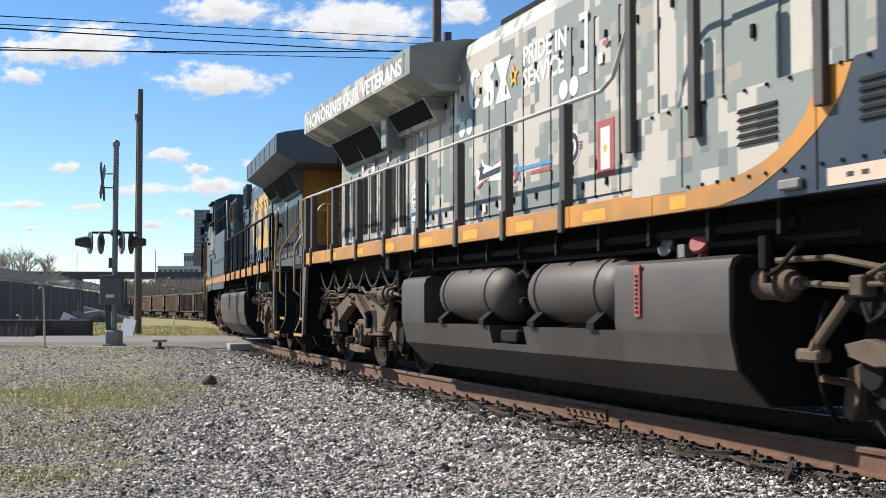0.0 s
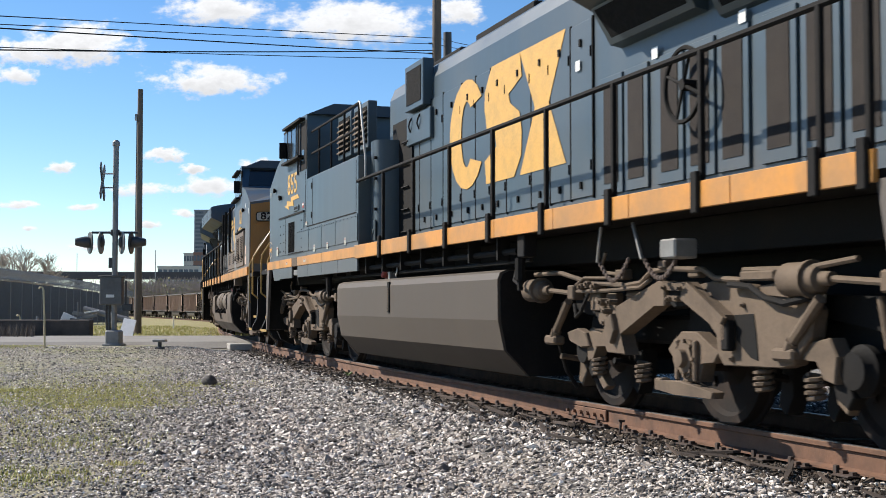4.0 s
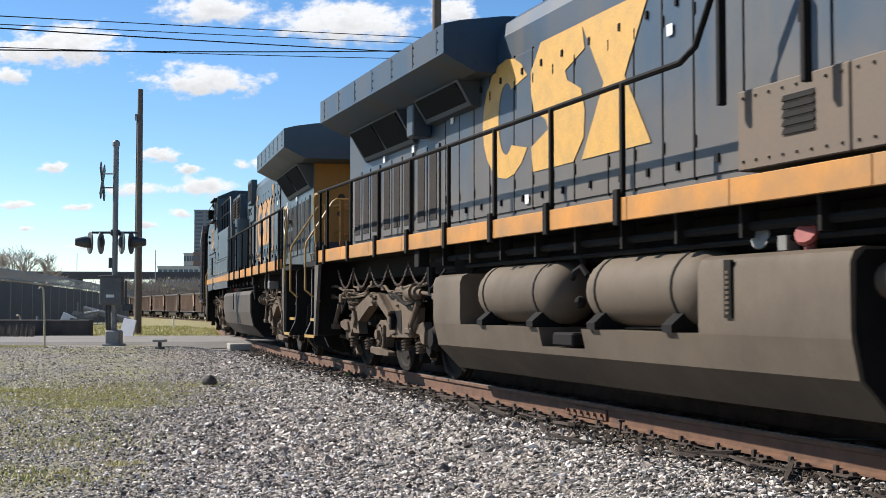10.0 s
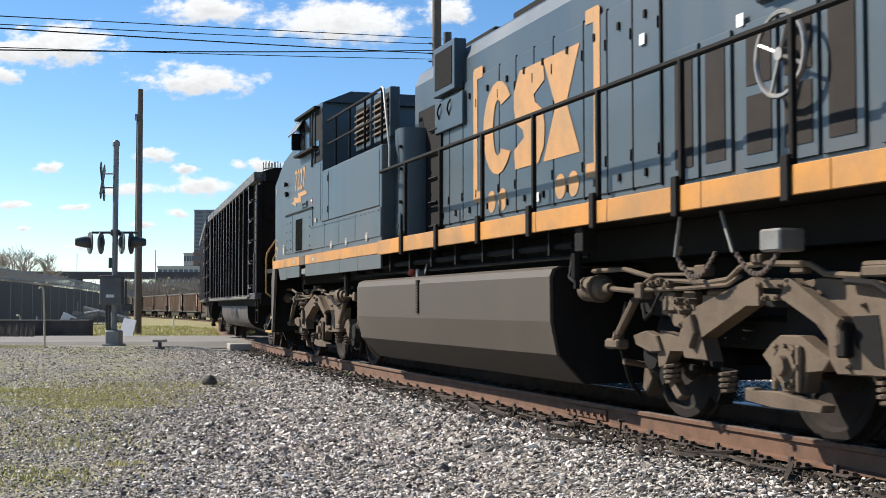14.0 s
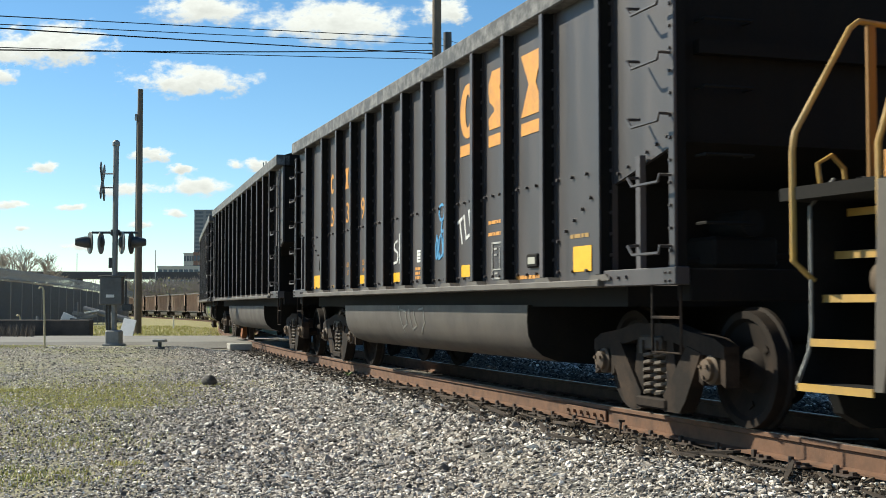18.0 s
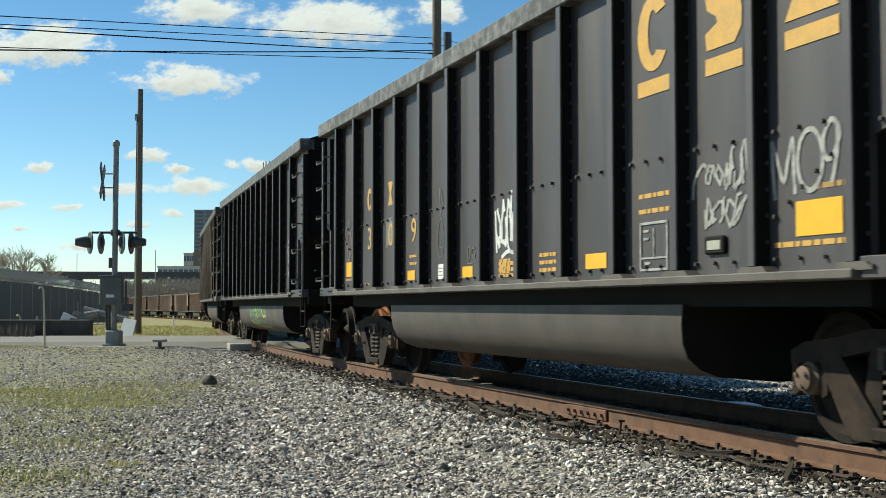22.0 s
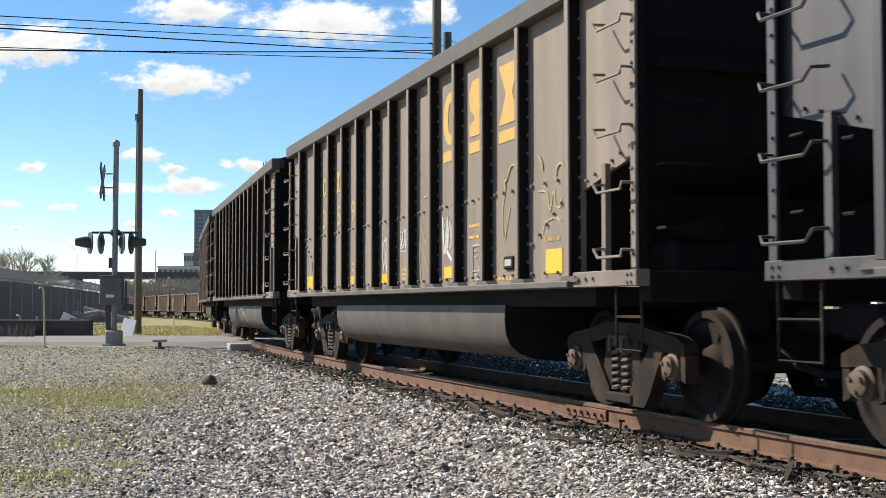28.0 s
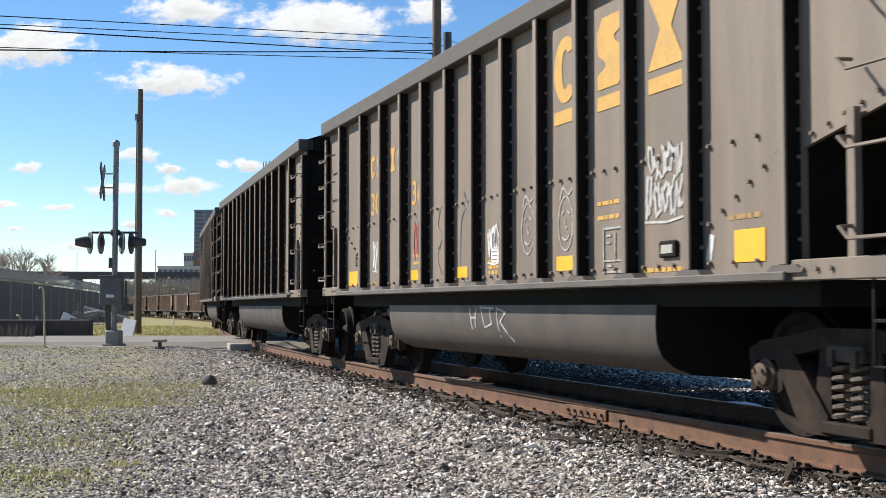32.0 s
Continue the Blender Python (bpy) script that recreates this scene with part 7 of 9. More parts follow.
            part("rail_post", g, SHADED_YELLOW if hand is HANDYELLOW else hand, car, smooth=None)
            tube_rail("cut_lever", at_q([(side * .3, 1.0, 1.25), (side * .8, 1.0, 1.3), (side * .98, 1.0, 1.42), (side * .92, 1.0, 1.66), (side * .95, 1.0, 1.84), (side * 1.05, 1.0, 1.92), (side * 1.16, 1.0, 1.86), (side * 1.14, 1.0, 1.7), (side * 1.06, 1.0, 1.5)]), .016, hand, car, "bent uncoupling lever")
        # chain across the platform
        g = Shape()
        for k in range(16):
            q = k / 15
            g.ball((-.2 + .4 * q, e * (base + .85), 2.55 - .22 * math.sin(math.pi * q)), .02, 5)
        part("chain", g, STEEL, car, "hanging chain")
    # side handrails and posts
    railc = WHITEBAR if camo else BLACK
    for side in (-1, 1):
        x = side * 1.5
        y1 = 2.0 if side > 0 else 2.05
        pts = [(x, .1 - aft, 2.78), (x, y1, 2.78)]
        if side > 0:
            pts += [(x, y1 + .22, 2.86), (x, y1 + .62, 3.42), (x, y1 + .8, 3.5), (x, 5.5, 3.52)]
        tube_rail("handrail", pts, .02 if camo else .026, railc, car)
        ys = [.28 - aft] + list(np.arange(.75 - aft, 1.9, 1.42))
        for y in ys:
            g = Shape()
            g.box(*sorted((side * 1.545, side * 1.585)), y - .045, y + .045, 1.6, 1.9, .008)
            if camo:
                g.box(*sorted((side * 1.47, side * 1.56)), y - .06, y + .06, 1.72, 2.76, .006)
            else:
                g.box(*sorted((side * 1.49, side * 1.53)), y - .025, y + .025, 1.72, 2.78, .006)
            part("rail_post", g, POST if camo else BLACK, car, smooth=None)
        if side > 0:
            for y in (2.72, 3.7, 5.2):
                g = Shape()
                g.box(*sorted((side * 1.565, side * 1.625)), y - (.05 if camo else .025), y + (.05 if camo else .025), 2.16 if camo else 2.34, 3.5, .006)
                part("rail_post", g, POST if camo else BLACK, car, smooth=None)
    # fuel tank and reservoirs
    y0, y1 = (-3.84, 3.94) if seen > 0 else (-3.72, 3.4)
    tg = {"camo": TANKDARK, "nose_in": TANKGREY}.get(kind, TANKBROWN)
    left = [(-1.15, .22), (-1.41, .49), (-1.475, .80), (-1.48, 1.22), (-1.45, 1.29), (-1.38, 1.32)]
    high = [(1.468, .742), (1.41, .49), (1.15, .22)] + left + [(.55, 1.32), (.55, .74)]
    dip = [(1.426, .56), (1.41, .49), (1.15, .22)] + left + [(.55, 1.32), (.55, .56)]
    for ring, a, b in ((high, y0 + .004, -.76), (dip, -.76, .18), (high, .18, y1 - .004)):
        g = Shape()
        g.prism(ring, a, b, "y")
        part("fuel_tank", g, tg, car, "dusty grey fuel tank", smooth=None)
    for a, b in ((2.18, y1), (y0, -2.92)):
        g = Shape()
        ring = [(.5, .742), (.5, 1.31), (1.38, 1.31), (1.445, 1.28), (1.475, 1.21), (1.475, .80), (1.468, .742)]
        g.prism(ring, a, b, "y")
        part("tank_end", g, tg, car, smooth=30)
    # black end plates: the tank's unlit ends, painted as shade
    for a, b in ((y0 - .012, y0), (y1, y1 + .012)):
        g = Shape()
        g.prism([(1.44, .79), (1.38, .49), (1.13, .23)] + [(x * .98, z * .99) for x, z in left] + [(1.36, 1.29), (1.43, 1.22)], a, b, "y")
        part("tank_head", g, BLACK, car, "tank end plate blackened for its shade", smooth=None)
    for a, b in ((-2.62, -.5), (.06, 2.16)):
        g = Shape()
        L = b - a
        g.turned([(0, .1), (.05, .2), (.14, .275), (.26, .31), (L - .26, .31), (L - .14, .275), (L - .05, .2), (L, .1)], (1.15, a, 1.08), (0, 1, 0), 24)
        tank = part("air_reservoir", g, tg, car, "rounded steel air reservoir", smooth=50)
        for y in (a + .36, b - .42):
            g = Shape()
            g.turned([(0, .317), (.03, .317)], (1.15, y, 1.08), (0, 1, 0), 24)
            part("strap", g, BLACK, tank)
            g = Shape()
            g.prism([(1.2, .742), (1.5, .742), (1.5, .80), (1.38, .9), (1.25, .86)], y - .06, y + .09, "y")
            part("strap_foot", g, BLACK, tank, smooth=None)
    if seen > 0:
        g = Shape()
        g.rod((1.3, -.12, 1.32), (1.3, -.12, 1.52), .03, 7)
        g.pipe([(1.32, -.3, 1.2), (1.36, -.16, 1.26), (1.36, -.02, 1.3), (1.34, .06, 1.22)], .028, 6)
        g.ball((1.34, -.1, .98), .06, 8)
        g.box(1.2, 1.42, -.55, -.1, .57, .7, .02)
        part("reservoir_valve", g, BLACK, car)
        g = Shape()
        g.turned([(-.04, .1), (-.04, .13), (.04, .13), (.04, .1)], (1.3, -3.2, 1.42), (.6, .8, 0), 14)
        part("tow_eye", g, BLACK, car)
    for sd, yy in ((1, 2.56), (-1, .36)):
        g = Shape()
        g.box(*sorted((sd * 1.47, sd * 1.494)), yy, yy + .09, .86, 1.27)
        gauge = part("fuel_gauge", g, SPRAY_RED if camo else BLACK, car, smooth=None)
        g = Shape()
        for k in range(9):
            g.box(*sorted((sd * 1.494, sd * 1.5)), yy + .025, yy + .065, .885 + k * .036, .905 + k * .036)
        part("gauge_mark", g, BLACK if camo else GRIME, gauge, smooth=None)
        g = Shape()
        g.turned([(0, .07), (.04, .09), (.07, .08)], (sd * 1.3, yy + .75, 1.40), (sd * .8, .3, .4), 12)
        g.rod((sd * 1.3, yy + .75, 1.28), (sd * 1.3, yy + .75, 1.4), .04, 8)
        part("filler_cap", g, SPRAY_RED, car, "red fuel filler cap")
        g = Shape()
        g.turned([(0, .05), (.02, .09), (.03, .085)], (sd * 1.3, yy + .2, 1.42), (sd, .2, .2), 12)
        part("sight_glass", g, GUARD, car)
        g = Shape()
        g.box(*sorted((sd * 1.25, sd * 1.35)), yy + .45, yy + .55, 1.32, 1.42)
        part("vent_box", g, GUARD, car, smooth=None)
    # pipes under the sill
    for side in (-1, 1):
        g = Shape()
        g.rod((side * 1.36, -4.0, 1.5), (side * 1.36, 4.6, 1.5), .035, 7)
        g.rod((side * 1.3, -4.2, 1.4), (side * 1.3, 5.2, 1.4), .022, 6)
        for y in np.arange(-3.6, 4.6, .9):
            g.box(*sorted((side * 1.3, side * 1.44)), y - .02, y + .02, 1.42, 1.66)
        part("sill_pipe", g, BLACK, car)
        for y in (-4.15, 4.3):
            g = Shape()
            g.rod((side * 1.4, y, 1.2), (side * 1.4, y, 1.42), .055, 8)
            g.rod((side * 1.4, y, 1.1), (side * 1.4, y, 1.2), .03, 6)
            g.pipe([(side * 1.4, y, 1.15), (side * 1.4, y + .15, 1.2), (side * 1.3, y + .3, 1.4)], .02, 5)
            part("drain_valve", g, BLACK, car)
        g = Shape()
        g.box(*sorted((side * 1.36, side * 1.50)), -4.5, -4.32, 1.42, 1.64, .01)
        part("jacking_pad", g, BLACK, car, smooth=None)
        g = Shape()
        if side > 0:
            g.box(1.36, 1.55, 6.1, 6.35, 1.46, 1.66, .01)
            part("jacking_pad", g, tg, car, smooth=None)
        for k in range(5):
            g = Shape()
            y0, y1 = -8.8 + .9 * k, -8.8 + .9 * (k + 1)
            if not (camo or kind == "nose_in"):
                break
            for i in range(30):
                q = i / 29
                g.ball((side * 1.35, y0 + (y1 - y0) * q, 1.5 - .28 * math.sin(math.pi * q)), .019, 5, (1, 1.25, 1.25) if i % 2 else (.6, 1.3, .9))
            part("safety_chain", g, CHAIN, car, "rusty safety chain")
    if seen < 0:
        for y, lean in ((-6.03, -.08), (-6.62, .16)):
            tube_rail("hanger_rod", [(-1.4, y, 1.62), (-1.4, y - lean, 1.32)], .016, GUARD, car)
            g = Shape()
            for i in range(26):
                q = i / 25
                g.ball((-1.38, y - lean - .55 * q, 1.32 - .16 * math.sin(math.pi * q)), .019, 5, (1, 1.25, 1.25) if i % 2 else (.6, 1.3, .9))
            part("brake_chain", g, CHAIN, car, "slack rusty brake chain")
        g = Shape()
        g.box(-1.5, -1.3, -7.5, -7.26, 1.3, 1.45, .015)
        part("pipe_bracket", g, GUARD, car, smooth=None)
    for y in (-7.05, 7.05):
        loco_truck(car, y, 0 if seen > 0 else 180, wheels)
    return car, wheels
# ---------------------------------------------------------------- the train
UNITS = []       # thing, its middle at the start, half its truck distance, turned, wheels
for kind, at, turned in (("camo", 11.35, True), ("cab_out", 33.75, False), ("nose_in", 55.78, True), ("older", 78.18, False)):
    car, wheels = locomotive(kind)
    UNITS.append((car, at, 7.05, turned, wheels))

MIDDLES = [96.93, 112.49, 128.0, 143.25, 158.45] + [173.85 + 15.29 * i for i in range(17)]


def longer(y):
    """Where a length y along the common car lies on the longer build, whose panels are all alike."""
    return math.copysign(float(np.interp(abs(y), (0, .86, 1.73, 2.6, 3.5, 4.48, 5.66, 6.8, 7.8), (0, 1.015, 2.03, 3.045, 4.06, 5.075, 6.09, 7.2, 7.95))), y)


NEAR_CARS = 7


def wheels_of(car):
    return [(o, .457, tuple(o.location)) for o in car.children_recursive if o.name.startswith("wheelset")]


black_one, _ = gondola_body(True)
sunlit_one, _ = gondola_body(True, HOPPER_SUNLIT, "ribbed coal gondola in lightened, sunlit grey-brown, with a rounded tub", False)
far_one, _ = gondola_body(False, HOPPER_FAR, "pale tan-brown ribbed coal gondola far down the train", False)
long_one, _ = gondola_body(True, HOPPER, "long black ribbed coal gondola with rain-streaked sides")
for ob in long_one.children:
    if ob.name.startswith("truck"):
        ob.location.y *= 1.05
    else:
        even = ob.name.startswith(("tub", "floor"))
        for v in ob.data.vertices:
            v.co.y = v.co.y * 1.045 if even else longer(v.co.y)
        for web in ob.children:
            web.location.y = longer(web.location.y)
lead = max((o for o in long_one.children if o.name.startswith("truck")), key=lambda o: o.location.y)
for ob in lead.children:
    if ob.location.y > .5 and ob.name.startswith("wheelset"):
        ob.data.materials[0] = RUSTWHEEL
gondolas = [black_one, long_one, copy_thing(black_one, pose(0, 0, 0)), sunlit_one]
gondolas += [copy_thing(sunlit_one, pose(0, 0, 0)) for i in range(4, NEAR_CARS)]
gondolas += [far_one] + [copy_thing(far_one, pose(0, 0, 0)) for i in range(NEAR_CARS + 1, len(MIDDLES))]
NUMBERS = [("30", "35", "95"), ("30", "09", "94"), ("30", "", "0"), ("30", "55", "91"), ("30", "", "36"), ("30", "", ""), ("30", "", "")]
INKS = (ORANGE, GOLD, ORANGE, GOLD, GOLD, GOLD, ORANGE)
for i, car in enumerate(gondolas):
    if i < NEAR_CARS:
        dress(car, NUMBERS[i], INKS[i], 1.86 if i == 1 else 2.32, LONG_PANELS if i == 1 else PANELS)
    UNITS.append((car, MIDDLES[i], 5.55 * (1.05 if i == 1 else 1), False, wheels_of(car) if i < NEAR_CARS else []))


def tag(i, p, z, w, h, material, seed, n=3, width=.03, label="white sprayed tag on black steel", dy=0.0, u=LOWER):
    P = LONG_PANELS if i == 1 else PANELS
    scrawl("graffiti", gondolas[i], facing(-1, P[p] + dy, z, u if z < 1.9 else u), w, h, material, seed, n, width, label)


def rounded(pts, n=4):
    """A curve through pts."""
    out = []
    for j in range(len(pts) - 1):
        a, b, c, d = (Vector(pts[max(0, min(len(pts) - 1, j + m))]) for m in (-1, 0, 1, 2))
        for m in range(n):
            f = m / n
            out.append(tuple(.5 * (2 * b + (c - a) * f + (2 * a - 5 * b + 4 * c - d) * f * f + (3 * b - a - 3 * c + d) * f ** 3)))
    return out + [tuple(pts[-1])]


def sketch(i, p, material, lines, w=.02, label="faint sprayed line drawing", dy=0.0):
    """Sprayed lines on one panel; points as (right, z)."""
    g = Shape()
    for pts in lines:
        stroke(g, rounded(pts) if w < .045 else pts, w, .003)
    P = LONG_PANELS if i == 1 else PANELS
    tagged(part("graffiti", g, material, gondolas[i], label, smooth=None, at=facing(-1, P[p] + dy, 0, LOWER)), kind="stuff")


def placard(i, p, z, w=.22, h=.15, dy=0.0):
    P = LONG_PANELS if i == 1 else PANELS
    pl = flat("placard", bar(w, h), WHITE, gondolas[i], facing(-1, P[p] + dy, z, LOWER), "small white paper placard")
    for j in range(3):
        flat("print_bar", bar(w * .7, .012, 0, -.04 + .04 * j), GUARD, pl, pose(0, 0, .0045), thick=.001)


def fill(i, p, material, pts, label):
    flat("graffiti", pts, material, gondolas[i], facing(-1, PANELS[p], 0, LOWER), label, thick=.002)


# first car
sketch(0, 5, SPRAY_WHITE, [[(-.12, 1.78), (-.22, 1.75), (-.24, 1.68), (-.1, 1.62), (-.12, 1.52), (-.26, 1.5)], [(-.02, 1.5), (-.02, 1.86)], [(-.02, 1.84), (.1, 1.86), (.1, 1.72), (-.02, 1.68)], [(.18, 1.78), (.2, 1.98)], [(.16, 2.02), (.22, 2.06)]], .032, "white sprayed lettering")
tag(0, 7, 1.62, .5, .34, SPRAY_BLUE, 2, 4, .03, "blue sprayed tag")
sketch(0, 7, SPRAY_BLUE, [[(-.02 + .09 * math.cos(a * .7), 2.02 + .09 * math.sin(a * .7)) for a in range(10)], [(0, 1.92), (-.02, 1.8), (.18, 1.86)]], .035, "blue sprayed tag")
letters("graffiti", "TLD", .42, SPRAY_WHITE, gondolas[0], facing(-1, PANELS[8] + .02, 1.8, LOWER) @ pose(0, 0, 0, 0, 0, 16), .78, "white sprayed letters")
placard(0, 6, 1.55)
tub_lines(gondolas[0], [[(.75, .94), (.6, .6)], [(.7, .9), (.45, .88), (.4, .72), (.62, .66)], [(.3, .9), (.2, .65), (.0, .7), (.1, .88)], [(-.1, .9), (-.3, .92), (-.35, .75), (-.15, .62)]], .022, GUARD, "faint pale tag on the tub")
for p, txt, z in ((2, "LD LMT", 1.555), (2, "LT WT", 1.44), (3, "236600", 1.56), (3, "49400", 1.45)):
    letters("load_lettering", txt, .105, ORANGE, gondolas[0], facing(-1, PANELS[p] + .03, z, LOWER), .9)
# second car
sketch(1, 4, GUARD, [[(.1 * math.cos(a * .5), 1.72 + .22 * math.sin(a * .5)) for a in range(14)], [(0, 1.94), (-.04, 2.3), (.06, 2.1), (-.06, 1.98)], [(-.05, 1.78), (-.02, 1.8)], [(.03, 1.8), (.06, 1.78)], [(-.05, 1.62), (.05, 1.62)], [(-.02, 1.72), (.0, 1.66)]], .014, "faint grey sketch of a mask")
placard(1, 4, 1.34, .18, .17)
tag(1, 6, 1.74, .56, .6, SPRAY_WHITE, 7, 4, .05)
sketch(1, 6, SPRAY_WHITE, [[(-.12, 1.44), (.05, 1.49), (.26, 1.45)], [(-.3, 1.9), (-.26, 1.5)], [(.12, 1.6), (.14, 2.08)]], .04, "white sprayed tag")
tag(1, 5, 1.52, .28, .2, GUARD, 8, 2, .012, "faint grey tag")
lines_of_text(gondolas[1], LONG_PANELS[6], 1.37, .45, GOLD, 3, .06)
lines_of_text(gondolas[1], LONG_PANELS[7], 1.42, .4, GOLD, 3, .07)
tag(1, 10, 1.86, .5, .22, SPRAY_FADED, 82, 4, .024, "faded white sprayed tag")
tag(1, 10, 1.60, .56, .24, SPRAY_FADED, 83, 4, .026, "faded white sprayed tag")
sketch(1, 10, SPRAY_FADED, [[(-.42, 1.72), (-.4, 1.84), (-.28, 1.95), (-.2, 1.9)], [(.08, 1.8), (.1, 2.0), (.14, 2.04)], [(.24, 1.78), (.22, 1.95), (.27, 2.06), (.3, 1.85), (.36, 1.75)], [(.1, 1.5), (.2, 1.62), (.32, 1.7)]], .028, "faded white sprayed tag")
sketch(1, 11, SPRAY_FADED, [[(-.40, 1.64), (-.42, 1.82), (-.43, 2.0), (-.36, 1.86), (-.3, 1.74), (-.25, 1.88), (-.2, 2.0), (-.19, 1.82), (-.18, 1.66)], [(-.02 + .13 * math.cos(a * .5), 1.85 + .19 * math.sin(a * .5)) for a in range(14)], [(.26, 2.03), (.2, 2.07), (.12, 1.98), (.13, 1.86), (.2, 1.84), (.27, 1.95), (.26, 2.03), (.25, 1.86), (.2, 1.7)]], .034, "faded white sprayed tag")
sketch(1, 0, PEACH, [[(-.15, 2.16), (-.08, 2.19), (-.04, 2.12), (-.12, 2.05)], [(-.19, 1.7), (-.16, 1.98), (-.02, 2.0), (.04, 1.86), (.14, 1.72)], [(.14, 1.72), (.24, 1.8), (.38, 2.04), (.4, 1.86)], [(-.24, 1.82), (-.1, 1.84), (-.06, 1.6)], [(-.2, 1.8), (-.14, 1.62), (.04, 1.74), (.06, 1.6)]], .026, "faded pinkish sprayed tag")
flat("paint_bar", bar(.68, .03), FADED, gondolas[1], facing(-1, LONG_PANELS[0] - .06, 1.33, LOWER))
for txt, z in (("LD LMT", 1.69), ("LT WT", 1.51)):
    letters("load_lettering", txt, .12, GOLD, gondolas[1], facing(-1, LONG_PANELS[2] - .26, z, LOWER), .95)
flat("grey_patch", [(-.33, -.2), (-.28, -.2), (-.26, -.16), (.3, -.17), (.31, -.12), (.33, .19), (.0, .2), (-.32, .18)], GUARD, gondolas[1], facing(-1, LONG_PANELS[2] - .12, 1.91, LOWER - .001), "painted-over grey patch", thick=.002)
# third car: the green piece across four panels and the tub
fill(2, 4, SPRAY_GREEN, [(-.36, 1.22), (.36, 1.22), (.36, 2.0), (.1, 1.82), (-.2, 1.5), (-.36, 1.4)], "green sprayed piece")
fill(2, 5, SPRAY_GREEN, [(-.36, 1.22), (.36, 1.22), (.36, 1.9), (.2, 1.95), (.12, 2.2), (-.3, 2.24), (-.36, 2.1)], "green sprayed piece")
fill(2, 6, SPRAY_GREEN, [(-.36, 1.22), (.36, 1.22), (.36, 2.05), (.1, 2.0), (-.1, 1.85), (-.36, 1.95)], "green sprayed piece")
fill(2, 7, SPRAY_GREEN, [(-.36, 1.5), (-.1, 1.56), (.2, 1.4), (.34, 1.66), (.22, 1.86), (-.05, 1.93), (-.34, 1.8)], "green sprayed piece")
for p, lines in ((4, [[(-.36, 1.42), (-.2, 1.54), (.1, 1.86), (.34, 2.04)], [(-.1, 1.24), (-.02, 1.5)], [(.2, 1.3), (.3, 1.6)]]), (5, [[(-.36, 2.12), (-.28, 2.26), (.12, 2.22), (.2, 1.96), (.36, 1.92)], [(-.1, 2.1), (-.08, 1.3)], [(.1, 1.6), (.2, 1.45), (.3, 1.62)]]), (6, [[(-.34, 1.96), (-.1, 1.86), (.1, 2.0), (.32, 2.06)], [(-.2, 1.24), (.0, 1.42), (.14, 1.26)]]), (7, [[(-.36, 1.82), (-.05, 1.95), (.22, 1.88), (.34, 1.7), (.28, 1.35)], [(-.3, 1.52), (-.1, 1.58), (.18, 1.42)], [(-.08, 1.7), (-.02, 1.78), (.04, 1.7), (.1, 1.78)]])):
    sketch(2, p, SPRAY_YELLOW, lines, .05, "pale yellow sprayed outline")
tub_patch(gondolas[2], [(1.5, .62, .93), (1.2, .52, .95), (.6, .56, .95), (.2, .5, .95), (-.2, .54, .94), (-.6, .5, .95), (-1.0, .5, .9), (-1.3, .44, .76)], SPRAY_GREEN, "green sprayed piece on the tub")
tub_lines(gondolas[2], [[(1.5, .94), (1.44, .6), (1.2, .5), (1.1, .58), (.9, .48), (.7, .56), (.5, .47), (.3, .55), (.1, .46), (-.1, .54), (-.4, .47), (-.6, .54), (-.9, .46), (-1.1, .52), (-1.35, .44)], [(-.4, .92), (-.7, .72), (-1.1, .74), (-1.35, .44)], [(.5, .92), (.3, .7), (.15, .92)]], .05, SPRAY_YELLOW, "pale yellow sprayed outline on the tub")
tag(2, 8, 1.85, .36, .3, SPRAY_BLUE, 32, 3, .025, "blue sprayed tag")
tag(2, 11, 2.02, .5, .5, SPRAY_FADED, 35, 3, .05, "faint grey sprayed tag")
tag(2, 11, 1.66, .46, .26, SPRAY_FADED, 36, 3, .045, "faint grey sprayed tag")
tag(2, 0, 1.9, .4, .6, SPRAY_WHITE, 34, 3, .03)
# fourth car
tag(3, 5, 1.66, .46, .56, SPRAY_WORN, 41, 4, .035)
tag(3, 6, 1.83, .5, .2, SPRAY_WORN, 42, 5, .03)
tag(3, 6, 1.72, .5, .14, SPRAY_WORN, 45, 5, .022)
tag(3, 8, 1.74, .5, .55, SPRAY_WORN, 43, 5, .03)
sketch(3, 8, SPRAY_WHITE, [[(-.2, 1.62), (.14, 1.42), (.2, 1.5)], [(-.26, 1.95), (-.2, 1.55)]], .04, "white sprayed tag")
